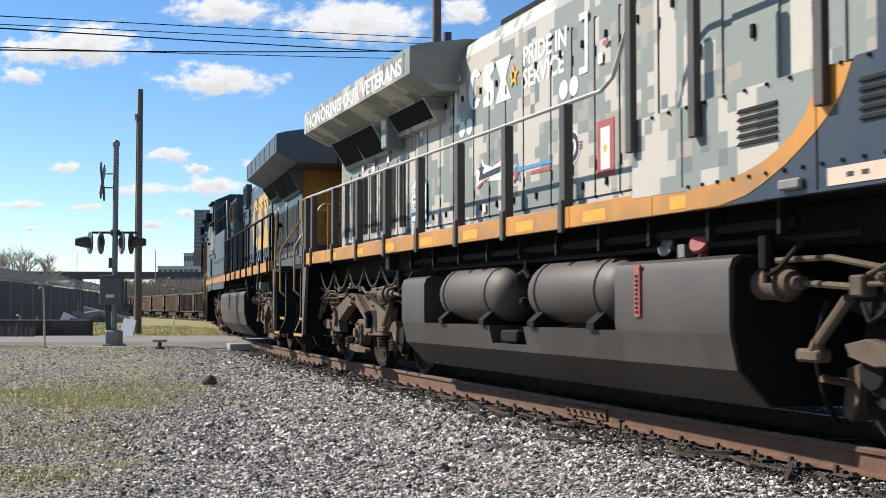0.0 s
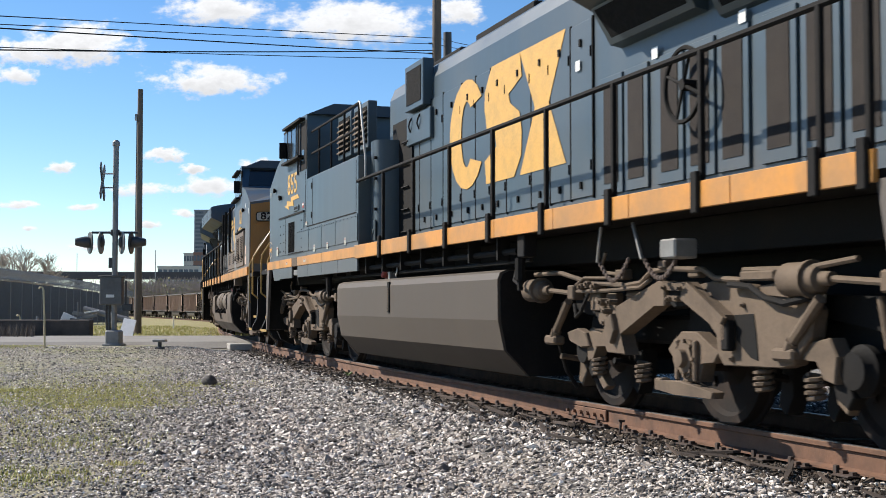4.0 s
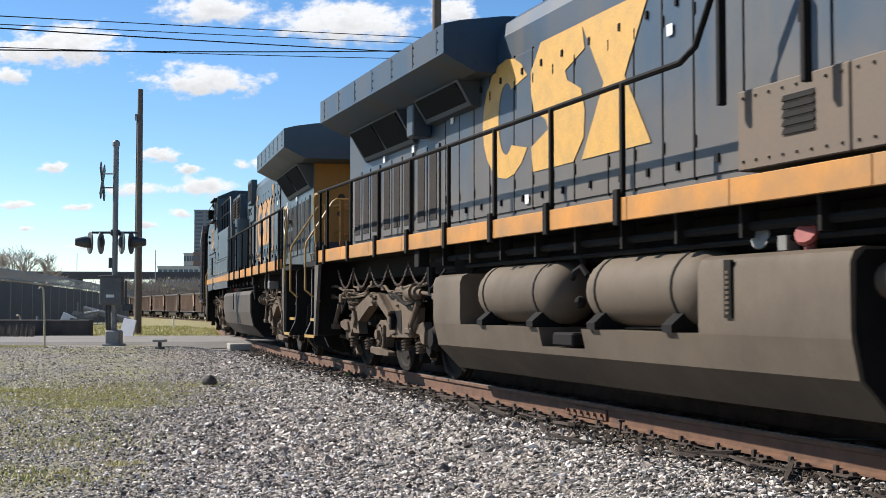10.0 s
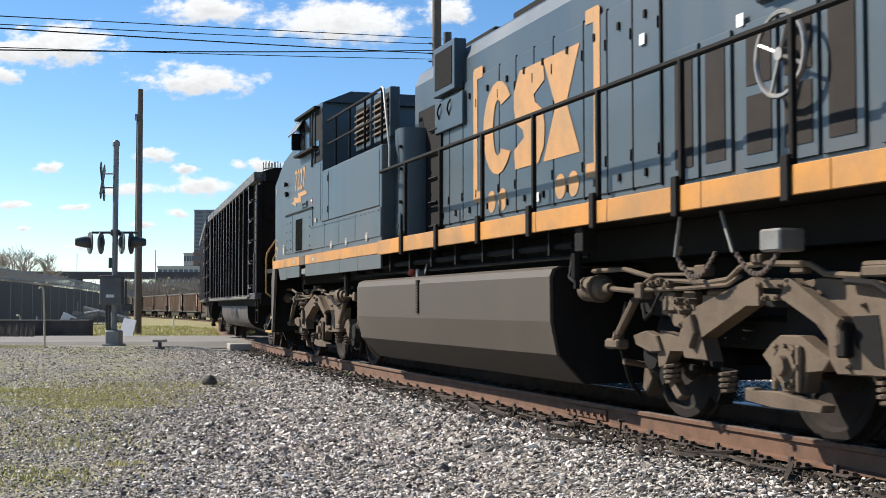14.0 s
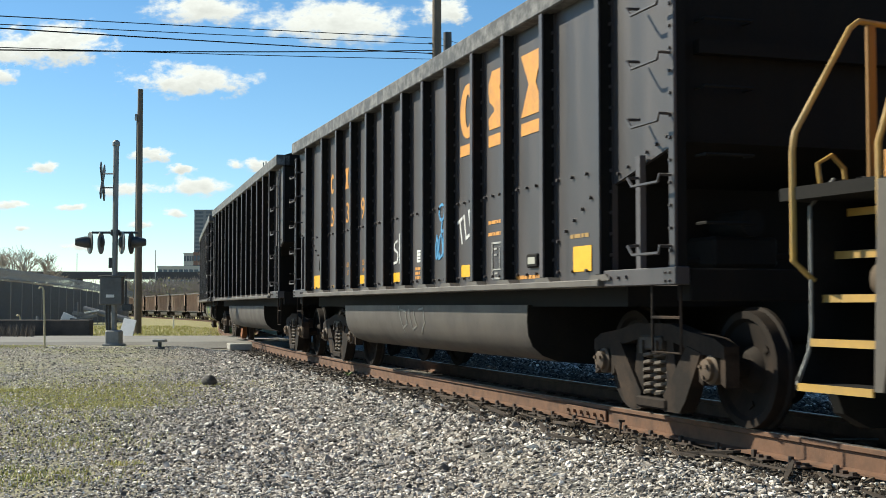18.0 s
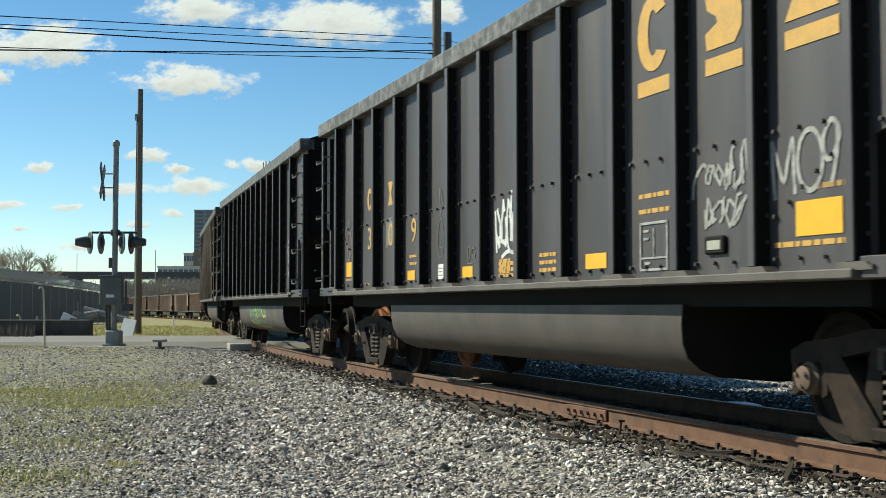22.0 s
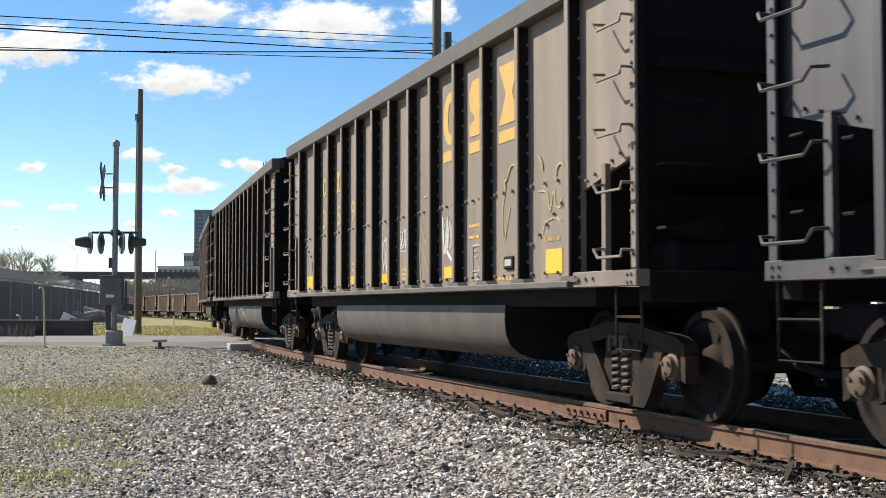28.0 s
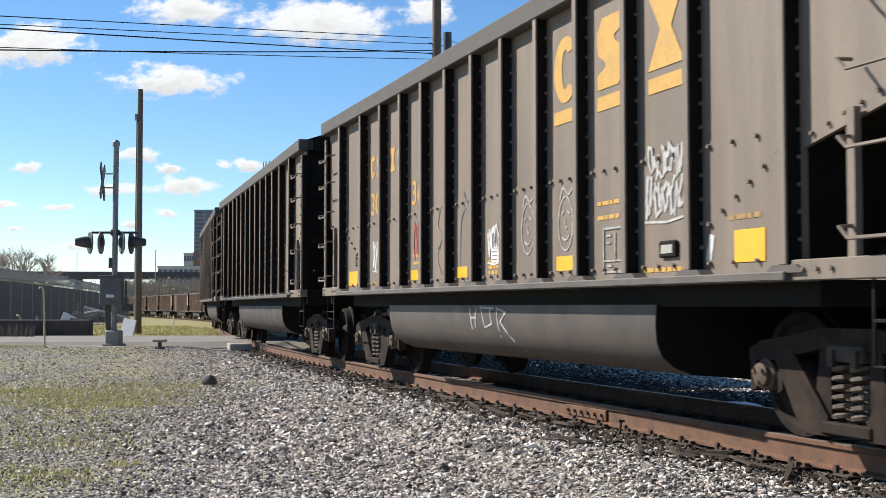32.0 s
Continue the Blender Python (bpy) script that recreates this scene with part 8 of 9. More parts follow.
for p, lines in ((7, [[(-.2, 1.2), (-.3, 1.7), (-.05, 1.5), (.1, 1.2)], [(-.2, 1.9), (.0, 1.7), (.2, 2.2), (-.1, 2.25)], [(.1, 1.5), (.2, 1.75), (.05, 1.8)]]), (9, [[(.07, 1.32), (.05, 1.45), (.07, 1.55), (.18, 1.67), (.32, 1.74)]]), (10, [[(-.14, 2.22), (-.07, 2.19), (.02, 2.29), (.11, 2.33), (.25, 2.27), (.36, 2.19)], [(-.14, 2.22), (-.09, 2.11), (-.15, 1.95), (-.17, 1.79), (-.12, 1.6), (-.04, 1.75), (.04, 1.91)], [(.1, 1.24), (.22, 1.19), (.32, 1.3)]]), (11, [[(-.3, 2.34), (-.22, 2.28), (-.2, 2.2)], [(.1, 2.08), (.13, 2.19), (.22, 2.22), (.29, 2.19)], [(-.3, 2.01), (-.15, 2.0), (-.08, 1.95), (-.03, 1.81), (.03, 1.93), (.08, 1.98), (.1, 1.85), (.2, 1.83), (.24, 1.9)], [(-.2, 1.61), (-.14, 1.70), (-.05, 1.73), (.1, 1.74), (.23, 1.70)]])):
    sketch(3, p, SPRAY_PALE, lines, .022, "pale yellow sprayed lines")
sketch(3, 0, SPRAY_WHITE, [[(-1.235, 3.2), (-1.19, 3.0), (-1.1, 2.89), (-1.17, 2.8), (-1.0, 2.69), (-.92, 2.63), (-.93, 2.56), (-.84, 2.51), (-.7, 2.56)]], .042, "white sprayed line")
sketch(3, 0, SPRAY_WHITE, [[(-.93, 3.02), (-.85, 2.98)], [(-.7, 3.0), (-.9, 2.83), (-.86, 2.82), (-.72, 2.91)]], .022, "white sprayed lines")
g = Shape()
for pts in ([(-.82, 3.31), (-1.0, 3.28), (-.97, 3.24), (-.89, 3.01), (-.85, 3.04)], [(-.92, 3.18), (-.84, 3.19)], [(-.86, 3.05), (-.83, 3.27), (-.74, 3.29), (-.72, 3.18), (-.82, 3.14), (-.76, 3.04)], [(-.7, 3.1), (-.69, 3.3), (-.6, 3.31)]):
    stroke(g, pts, .016)
tagged(part("graffiti", g, SPRAY_FADED, gondolas[4], "faint outlined tag on the end sheet", smooth=None, at=Matrix.Translation((0, .068 - END[-1], 0)) @ pose(0, 0, 0, 90)), kind="stuff")
# fifth car
tag(4, 1, 1.62, .34, .36, SPRAY_WHITE, 51, 4, .022)
tag(4, 3, 1.74, .3, .5, SPRAY_RED, 52, 4, .025, "red sprayed tag")
sketch(4, 4, GUARD, [[(.1, 2.2), (-.1, 1.9), (.05, 1.75), (-.1, 1.5), (.1, 1.25)], [(-.1, 1.6), (.15, 1.8)]], .016)
sketch(4, 5, GUARD, [[(-.2, 1.4), (-.15, 1.9), (.1, 2.0), (.15, 1.5)], [(-.1, 2.2), (.1, 1.95)]], .018)
tag(4, 6, 1.62, .4, .42, SPRAY_WHITE, 54, 4, .03)
placard(4, 6, 1.46, .2, .14)
for p in (7, 8):
    sketch(4, p, SPRAY_WORN, [[(.15 * math.cos(a * .5), 1.68 + .24 * math.sin(a * .5)) for a in range(14)], [(-.08, 1.76), (-.03, 1.79)], [(.04, 1.79), (.09, 1.76)], [(-.08, 1.56), (.0, 1.53), (.08, 1.57)], [(-.02, 1.72), (.01, 1.64), (.03, 1.65)], [(-.12, 1.9), (-.05, 2.0), (.06, 1.93), (.14, 1.99)]], .014, "faint grey sketch of a mask")
tag(4, 10, 2.06, .6, .3, SPRAY_WORN, 57, 4, .032)
tag(4, 10, 1.78, .66, .34, SPRAY_WORN, 59, 5, .032)
sketch(4, 11, SPRAY_WHITE, [[(-.46, 1.28), (-.42, 1.42)]], .07, "white paint drip")
tub_lines(gondolas[4], [[(.55, .92), (.5, .7)], [(.35, .92), (.4, .72)], [(.52, .82), (.36, .82)], [(.2, .92), (.1, .72), (-.1, .76), (-.05, .93)], [(.22, .93), (-.16, .92)], [(-.25, .93), (-.3, .62)], [(-.25, .92), (-.5, .88), (-.35, .78), (-.75, .5)]], .022, SPRAY_WORN, "white sprayed tag on the tub")
tag(5, 4, 1.7, .5, .4, SPRAY_RED, 71, 4, .04, "red sprayed tag")
tag(5, 7, 1.7, .5, .4, SPRAY_WHITE, 73, 4, .04)
tag(5, 10, 1.7, .5, .5, SPRAY_WHITE, 74, 3, .03)
# ---------------------------------------------------------------- ballast stones, grass
def rubble(name, label, spots, sizes, material, seed, fine=False):
    """Broken stones at x, y, z spots, as one object. fine: six-cornered chips."""
    rs = np.random.RandomState(seed)
    p = (1 + 5**.5) / 2
    if fine:
        ico = np.array([(1, 0, 0), (-1, 0, 0), (0, 1, 0), (0, -1, 0), (0, 0, 1), (0, 0, -1)]) * 1.12
        tri = np.array([(0, 2, 4), (2, 1, 4), (1, 3, 4), (3, 0, 4), (2, 0, 5), (1, 2, 5), (3, 1, 5), (0, 3, 5)])
    else:
        ico = np.array([(-1, p, 0), (1, p, 0), (-1, -p, 0), (1, -p, 0), (0, -1, p), (0, 1, p), (0, -1, -p), (0, 1, -p), (p, 0, -1), (p, 0, 1), (-p, 0, -1), (-p, 0, 1)]) / 1.9
        tri = np.array([(0, 11, 5), (0, 5, 1), (0, 1, 7), (0, 7, 10), (0, 10, 11), (1, 5, 9), (5, 11, 4), (11, 10, 2), (10, 7, 6), (7, 1, 8), (3, 9, 4), (3, 4, 2), (3, 2, 6), (3, 6, 8), (3, 8, 9), (4, 9, 5), (2, 4, 11), (6, 2, 10), (8, 6, 7), (9, 8, 1)])
    n, c = len(spots), len(ico)
    v = ico[None] * (1 + rs.uniform(-.4, .4, (n, c, 1))) + rs.uniform(-.25, .25, (n, c, 3))
    v = v * np.stack([rs.uniform(.7, 1.35, n), rs.uniform(.6, 1.1, n), rs.uniform(.45, .85, n)], 1)[:, None, :]
    a, b = rs.uniform(0, 6.28, n), rs.uniform(-.8, .8, n)
    ca, sa, cb, sb = np.cos(a), np.sin(a), np.cos(b), np.sin(b)
    x, y, z = v[..., 0], v[..., 1], v[..., 2]
    y, z = y * cb[:, None] - z * sb[:, None], y * sb[:, None] + z * cb[:, None]
    x, y = x * ca[:, None] - y * sa[:, None], x * sa[:, None] + y * ca[:, None]
    v = np.stack([x, y, z], 2) * sizes[:, None, None] + spots[:, None, :]
    me = bpy.data.meshes.new(name)
    f = (tri[None] + np.arange(n)[:, None, None] * c).reshape(-1)
    me.vertices.add(n * c), me.loops.add(len(f)), me.polygons.add(len(f) // 3)
    me.vertices.foreach_set("co", v.reshape(-1))
    me.loops.foreach_set("vertex_index", f)
    me.polygons.foreach_set("loop_start", np.arange(0, len(f), 3))
    me.materials.append(material)
    me.polygons.foreach_set("use_smooth", np.zeros(len(f) // 3, dtype=bool))
    me.update(calc_edges=True)
    me.validate()
    return tagged(new(name, me), label, "gravel", kind="stuff")


def bed_heights(x, y):
    """lie() for many places at once."""
    d = (LINE[None, :240, 1] - x[:, None]) ** 2 + (LINE[None, :240, 2] - y[:, None]) ** 2
    i = d.argmin(1)
    h = LINE[i, 3]
    u = (x - LINE[i, 1]) * np.cos(h) - (y - LINE[i, 2]) * np.sin(h)
    zc = x * math.sin(TURN) + y * math.cos(TURN)
    base = -.36 + .24 * np.clip((zc - 20) / 12, 0, 1)
    q = np.clip((np.abs(u) - 1.75) / .9, 0, 1)
    q = q * q * (3 - 2 * q)
    return -.215 * (1 - q) + base * q, u


def spread_stones():
    rs = np.random.RandomState(3)
    coarse, fine, dark = [], [], []
    for z0, z1, density, lo, hi, chips in ((7.4, 10.5, 1650, .009, .023, False), (10.5, 16, 1350, .011, .031, True), (16, 23, 700, .013, .031, True), (23, 33, 300, .016, .033, True)):
        n = int(density * .42 * (z1 * z1 - z0 * z0))
        zc = np.sqrt(rs.uniform(z0 * z0, z1 * z1, n))
        xc = rs.uniform(-.36, .56, n) * zc
        x, y = xc * math.cos(TURN) + zc * math.sin(TURN), -xc * math.sin(TURN) + zc * math.cos(TURN)
        z, u = bed_heights(x, y)
        s = (lo + (hi - lo) * rs.rand(n) ** 1.6) * (1 + .7 * (rs.rand(n) > .965))
        # fewer on the worn, grassy side; none on the rails; fouled by them, and darkened under the train for its shade
        keep = (np.abs(np.abs(u) - .7525) > .1) & (u < 6.5)
        thin = np.clip((-xc - .16 * zc) / 1.5, 0, 1)
        keep &= rs.rand(n) > thin * .45
        s = s * (1 - .35 * thin)
        between = np.abs(u) < .66
        keep &= ~between | (rs.rand(n) < .6)
        spot = np.stack([x, y, z + s * rs.uniform(-.15, .45, n) - .03 * between], 1)
        foul_shade = (u > -1.36 + .22 * rs.randn(n)) & (u < 4.2 + .5 * rs.randn(n))
        (fine if chips else coarse).append((spot[keep & ~foul_shade], s[keep & ~foul_shade]))
        dark.append((spot[keep & foul_shade], s[keep & foul_shade]))
    for name, label, rows, mat, seed, chips in (("ballast_stones", "loose grey crushed stone beside the track", coarse, STONES, 8, False), ("ballast_chips", "finer grey and tan crushed stone", fine, STONES, 9, True), ("fouled_ballast", "oily ballast by the rails, darkened further for the train's shade", dark, FOULED_SHADED, 10, True)):
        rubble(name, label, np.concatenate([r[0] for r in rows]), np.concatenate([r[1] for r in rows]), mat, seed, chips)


spread_stones()


def single_stones():
    """The stones nearest the tripod, each its own piece."""
    rnd = random.Random(17)
    kinds = []
    for k in range(6):
        g = Shape()
        g.ball((0, 0, 0), 1, 6, (1.15, .9, .62))
        g.v = [tuple(c * rnd.uniform(.75, 1.2) for c in q) for q in g.v]
        kinds.append(g.mesh("stone", STONE))
    for i in range(290):
        zc = math.sqrt(rnd.uniform(54, 74))
        x, y = ahead(rnd.uniform(-.34, .36) * zc, zc)
        s = rnd.uniform(.014, .028)
        part("stone", kinds[i % 6], STONE, GROUND, at=pose(x, y, lie(x, y) + s * .35, rnd.uniform(-25, 25), rnd.uniform(-25, 25), rnd.uniform(0, 360)) @ Matrix.Diagonal((s, s, s, 1)))


single_stones()


def blades(name, label, spots, tall, material, seed, lean=.5, wide=.006):
    """Grass: single bent blades."""
    rs = np.random.RandomState(seed)
    g = Shape()
    for x, y, z in spots:
        h = tall * rs.uniform(.4, 1.2)
        a, b = rs.uniform(0, 6.28), rs.uniform(0, lean)
        dx, dy = math.cos(a), math.sin(a)
        wx, wy = -dy * wide, dx * wide
        k = len(g.v)
        mx, my, mz = x + dx * h * b * .35, y + dy * h * b * .35, z + h * .6
        g.v += [(x - wx, y - wy, z - .02), (x + wx, y + wy, z - .02), (mx + wx * .7, my + wy * .7, mz), (mx - wx * .7, my - wy * .7, mz), (x + dx * h * b, y + dy * h * b, z + h)]
        g.f += [(k, k + 1, k + 2, k + 3), (k + 3, k + 2, k + 4)]
    return tagged(part(name, g, material, None, label, smooth=None), category="grass", kind="stuff")


def place_grass():
    rs = np.random.RandomState(6)
    pts = []
    # patches: middle right and ahead of the eye, half widths, number
    for xc, zc, wx, wz, n in ((-5.2, 18.3, 2.0, 2.2, 7000), (-4.4, 16.6, 1.5, .8, 1600), (-4.6, 20.6, 2.0, 1.0, 1600), (-3.1, 9.6, .7, .7, 700), (-3.6, 12.0, 1.0, 1.2, 900), (-4.6, 14.5, 1.2, 1.2, 900), (-11.6, 33, 1.3, 1.8, 1800), (-2.62, 10.4, .2, .16, 130), (-4.6, 13.2, .9, .9, 260), (-4.2, 10.5, .8, .9, 420), (-3.9, 20.5, .5, .35, 160), (-.1, 15, .25, .25, 90), (-6.6, 19.4, 1.0, .5, 1200), (-6, 22.5, 3, 2, 500)):
        a, b = rs.normal(xc, wx * .5, n), rs.normal(zc, wz * .5, n)
        x, y = a * math.cos(TURN) + b * math.sin(TURN), -a * math.sin(TURN) + b * math.cos(TURN)
        z, u = bed_heights(x, y)
        pts += [p for p, uu in zip(zip(x, y, z), u) if uu < -2.2]
    blades("thin_grass", "thin short grass growing through gravel", pts, .034, GRASS, 4, lean=1.1, wide=.006)
    pts = []
    n = 9000
    b = rs.uniform(43, 68, n)
    a = rs.uniform(-.31, -.15, n) * b
    x, y = a * math.cos(TURN) + b * math.sin(TURN), -a * math.sin(TURN) + b * math.cos(TURN)
    pts = [(p, q, lie(p, q)) for p, q in zip(x, y)]
    blades("meadow_grass", "pale green grass beyond the road", pts, .085, GRASS, 5, wide=.012)
    pts = []
    n = 900
    b = rs.uniform(39.5, 42.5, n)
    a = rs.uniform(-.36, -.325, n) * b
    x, y = a * math.cos(TURN) + b * math.sin(TURN), -a * math.sin(TURN) + b * math.cos(TURN)
    pts = [(p, q, lie(p, q)) for p, q in zip(x, y)]
    blades("dry_weeds", "dry brown weeds against a low wall", pts, .5, BARK, 9, lean=.4, wide=.008)


place_grass()


def at_eye(x, y, zc):
    """World place seen at picture x, y (of 1568 by 882), zc metres ahead."""
    up = (542.5 - y) / 2223 * zc
    wx, wy = ahead((x - 784) / 2223 * zc, zc)
    return wx, wy, EYE_Z + up


def on_ground(x, zc):
    wx, wy = ahead((x - 784) / 2223 * zc, zc)
    return wx, wy, lie(wx, wy)


TURNED = -math.degrees(TURN)


def lump(name, label, category, x, zc, size, material, seed, squash=(1, 1, .6)):
    rnd = random.Random(seed)
    g = Shape()
    g.ball((0, 0, 0), size, 12, squash)
    g.v = [tuple(c * rnd.uniform(.82, 1.15) for c in p) for p in g.v]
    wx, wy, wz = on_ground(x, zc)
    return tagged(part(name, g, material, None, label, smooth=50, at=pose(wx, wy, wz + size * squash[2] * .55, 0, 0, rnd.uniform(0, 360))), category=category)


lump("rock", "dark round stone lying on gravel", "stone", 372, 20.6, .125, ROCK, 3, (1.15, 1, .85))
lump("wood_scrap", "dark broken wood scrap beside the rail", "debris", 1035, 14.4, .13, TIE, 4, (1.2, .7, .6))
g = Shape()
x, y, z = on_ground(992, 14.3)
g.rod((-.45, 0, .03), (.3, 0, .05), .03, 7)
tagged(part("stick", g, TIE, None, "dark stick lying beside the rail", at=pose(x, y, z + .03, 0, 0, TURNED + 4)), category="debris")
for x, zc, w in ((1440, 10.6, .5), (800, 17.2, .5), (700, 19.4, .4)):
    g = Shape()
    g.rod((-w, 0, 0), (w, .05, .02), .009, 6)
    wx, wy, wz = on_ground(x, zc)
    tagged(part("thin_rod", g, TIE if x > 750 and x < 1000 else GUARD, None, "thin pale rod lying on gravel", at=pose(wx, wy, wz + .035, 0, 0, TURNED - 18)), category="debris")
def splinters():
    """Dark slivers of rotten tie lying along the near rail."""
    rnd = random.Random(23)
    for k in range(90):
        s, u = rnd.uniform(5.5, 26), rnd.uniform(-1.75, -.95)
        x, y, z, h = on_line(s, u)
        w, t = rnd.choice((.06, .1, .16, .3)) * rnd.uniform(.8, 1.2), rnd.uniform(.007, .02)
        g = Shape()
        g.prism([(-w, -t), (-w * .4, -t * 1.4), (w * .7, -t), (w, 0), (w * .5, t), (-w * .8, t * 1.2)], 0, t * 1.2, "z")
        tagged(part("wood_splinter", g, SPLINTER, None, "dark wood splinter lying on ballast", smooth=None, at=pose(x, y, lie(x, y) + .035, rnd.uniform(-6, 6), rnd.uniform(-6, 6), 90 - math.degrees(h) + rnd.gauss(0, 14))), category="debris", group="splinters along the rail")


splinters()
# far-side litter seen under the wagons
for x, y, zc, w in ((1315, 712, 14.2, .22), (1115, 680, 15.5, .12), (1650, 720, 14, .2)):
    wx, wy = ahead((x - 784) / 2223 * zc, zc)
    g = Shape()
    g.box(-w, w, -w * .5, w * .5, 0, .05, .02)
    tagged(part("litter", g, PLASTIC, None, "pale crumpled plastic litter on gravel", at=pose(wx, wy, lie(wx, wy) + .02, 8, 4, 25)), category="litter")
# the spike and the weed by the near rail
g = Shape()
g.rod((0, 0, -.06), (0, 0, .12), .012, 6)
g.box(-.03, .03, -.014, .014, .11, .13)
x, y, z, h = on_line(9.9, -.98)
tagged(part("bent_spike", g, RUSTDARK, None, "rusty spike standing beside the rail", at=pose(x, y, -.2, 4, 6)), category="spike")
g = Shape()
rnd = random.Random(2)
for k in range(14):
    a = rnd.uniform(0, 6.28)
    r = rnd.uniform(.03, .09)
    g.sheet([(0, 0, .02), (r * .5 * math.cos(a - .5), r * .5 * math.sin(a - .5), .06), (r * math.cos(a), r * math.sin(a), .07 + rnd.uniform(0, .04)), (r * .5 * math.cos(a + .5), r * .5 * math.sin(a + .5), .06)], .002)
x, y, z, h = on_line(19.6, -1.05)
tagged(part("weed", g, LEAF, None, "small green weed growing by the rail", smooth=None, at=pose(x, y, -.21)), category="plant")

# a low bracket standing in the gravel before the road
wx, wy, wz = on_ground(284, 31.6)
t = thing("ground_marker", "low grey steel marker standing in gravel", "marker", at=pose(wx, wy, wz, 0, 0, TURNED))
g = Shape()
g.rod((0, 0, -.1), (0, 0, .2), .05, 8)
part("post", g, DARKSIGNAL, t)
g = Shape()
g.box(-.16, .16, -.12, .12, .18, .24, .015)
part("top_plate", g, SIGNAL, t, smooth=None)
g = Shape()
g.box(-.1, .12, -.1, .1, -.02, .06, .02)
part("foot", g, DARKSIGNAL, t, smooth=None)

# ---------------------------------------------------------------- road over the track
def road():
    g, n = Shape(), 0
    for zc, dz in ((34.2, -.16), (34.6, .0), (41.0, .02), (41.6, -.16)):
        for i in range(41):
            xc = -62 + 2.0 * i
            x, y = ahead(xc, zc + .12 * (xc + 10) * .35)
            g.v.append((x, y, -.03 + dz - (.02 if xc > -5 else 0)))
    g.f = [(r * 41 + i, r * 41 + i + 1, (r + 1) * 41 + i + 1, (r + 1) * 41 + i) for r in range(3) for i in range(40)]
    tagged(part("road", g, ASPHALT, None, "pale worn asphalt road crossing the track", smooth=None), category="road", kind="structure")
    for k in range(4):
        s = 34.2 + 1.9 * k
        x, y, z, h = on_line(s, -1.15)
        p = Shape()
        p.box(-.3, .3, -.92, .92, -.25, -.06, .02)
        tagged(part("crossing_panel", p, CONCRETE, None, "pale concrete crossing panel beside the rail", smooth=None, at=pose(x, y, z, 0, 0, -math.degrees(h))), category="crossing panel", kind="structure")


road()


# ---------------------------------------------------------------- crossing signal
def crossing_signal():
    x, y, z = on_ground(203, 34)
    t = thing("crossing_signal", "grey railway crossing signal with four dark lamps", "crossing signal", at=pose(x, y, z, 0, 0, TURNED))
    g = Shape()
    g.rod((0, 0, 0), (0, 0, 5.45), .075, 12)
    part("mast", g, SIGNAL, t)
    g = Shape()
    g.turned([(0, .1), (.1, .1), (.16, .05)], (0, 0, 5.42), (0, 0, 1), 12)
    part("mast_cap", g, SIGNAL, t)
    g = Shape()
    g.box(-.2, .2, -.2, .2, -.05, .42, .04)
    g.box(-.26, .26, -.26, .26, -.1, .06, .02)
    part("base", g, SIGNAL, t, smooth=None)
    g = Shape()
    g.box(-.36, .24, -.18, .12, 1.1, 1.86, .02)
    box = part("relay_box", g, BOXGREY, t, "dark grey relay box", smooth=None)
    g = Shape()
    g.box(-.40, .28, -.2, .14, 1.86, 1.90, .01)
    part("box_lid", g, BOXGREY, box, smooth=None)
    g = Shape()
    g.box(-.18, .04, -.186, -.18, 1.30, 1.38)
    part("box_label", g, WHITE, box, "faded label bar", smooth=None)
    for x0 in (-.2, -.12):
        g = Shape()
        g.pipe([(x0, -.05, 1.1), (x0, -.05, .7), (x0 * .8, -.05, .3), (x0 * .7, -.05, 0)], .035, 7)
        part("conduit", g, DARKSIGNAL, t)
    # crossbuck, seen edge on
    for a in (-1, 1):
        g = Shape()
        g.box(-.02, .02, -.6, .6, -.11, .11, .004)
        part("crossbuck_arm", g, DARKSIGNAL, t, "crossbuck arm seen edge on", smooth=None, at=pose(-.36, 0, 4.45, 45 * a, 0, 8))
    for z0 in (4.28, 4.66):
        g = Shape()
        g.rod((-.36, 0, z0), (0, 0, z0), .02, 6)
        part("crossbuck_bracket", g, SIGNAL, t)
    # crossarm and lamps
    g = Shape()
    g.rod((-.62, 0, 3.06), (.62, 0, 3.06), .032, 8)
    g.box(-.12, .12, -.06, .1, 2.98, 3.14, .02)
    part("crossarm", g, DARKSIGNAL, t)
    for xx, d, long in ((-.66, -1, 1), (-.40, 1, .2), (.20, -1, .2), (.42, 1, 1)):
        lamp = Shape()
        aim = (1, 0, 0) if d > 0 else (-.876, -.486, 0)
        lamp.turned([(0, .30), (.02, .31), (.035, .30)], (xx, 0, 2.78), aim, 20)
        # inner discs take the lighter grey, for light on their backs
        p = part("lamp_disc", lamp, DARKSIGNAL if long == 1 else SIGNAL, t, "dark round lamp background")
        hood = Shape()
        hood.turned([(.0, .15), (.12 * long, .155), (.32 * long, .11), (.38 * long, .09)], (xx + d * .03, 0, 2.80), (1, .1, 0) if d > 0 else (-.93, -.36, 0), 16)
        part("lamp_hood", hood, DARKSIGNAL, p)
        s = Shape()
        s.rod((xx, 0, 2.9), (xx, 0, 3.08), .03, 6)
        part("lamp_stem", s, DARKSIGNAL, p)
    g = Shape()
    g.box(-.16, -.04, -.05, .05, 2.1, 2.38, .01)
    part("bell", g, DARKSIGNAL, t)
    g = Shape()
    g.box(.24, .5, -.1, .05, .95, 1.12, .02)
    g.box(.3, .34, -.05, 0, 1.1, 1.75)
    part("gate_bracket", g, DARKSIGNAL, t, smooth=None)
    x, y, z = on_ground(224, 43.0)
    g = Shape()
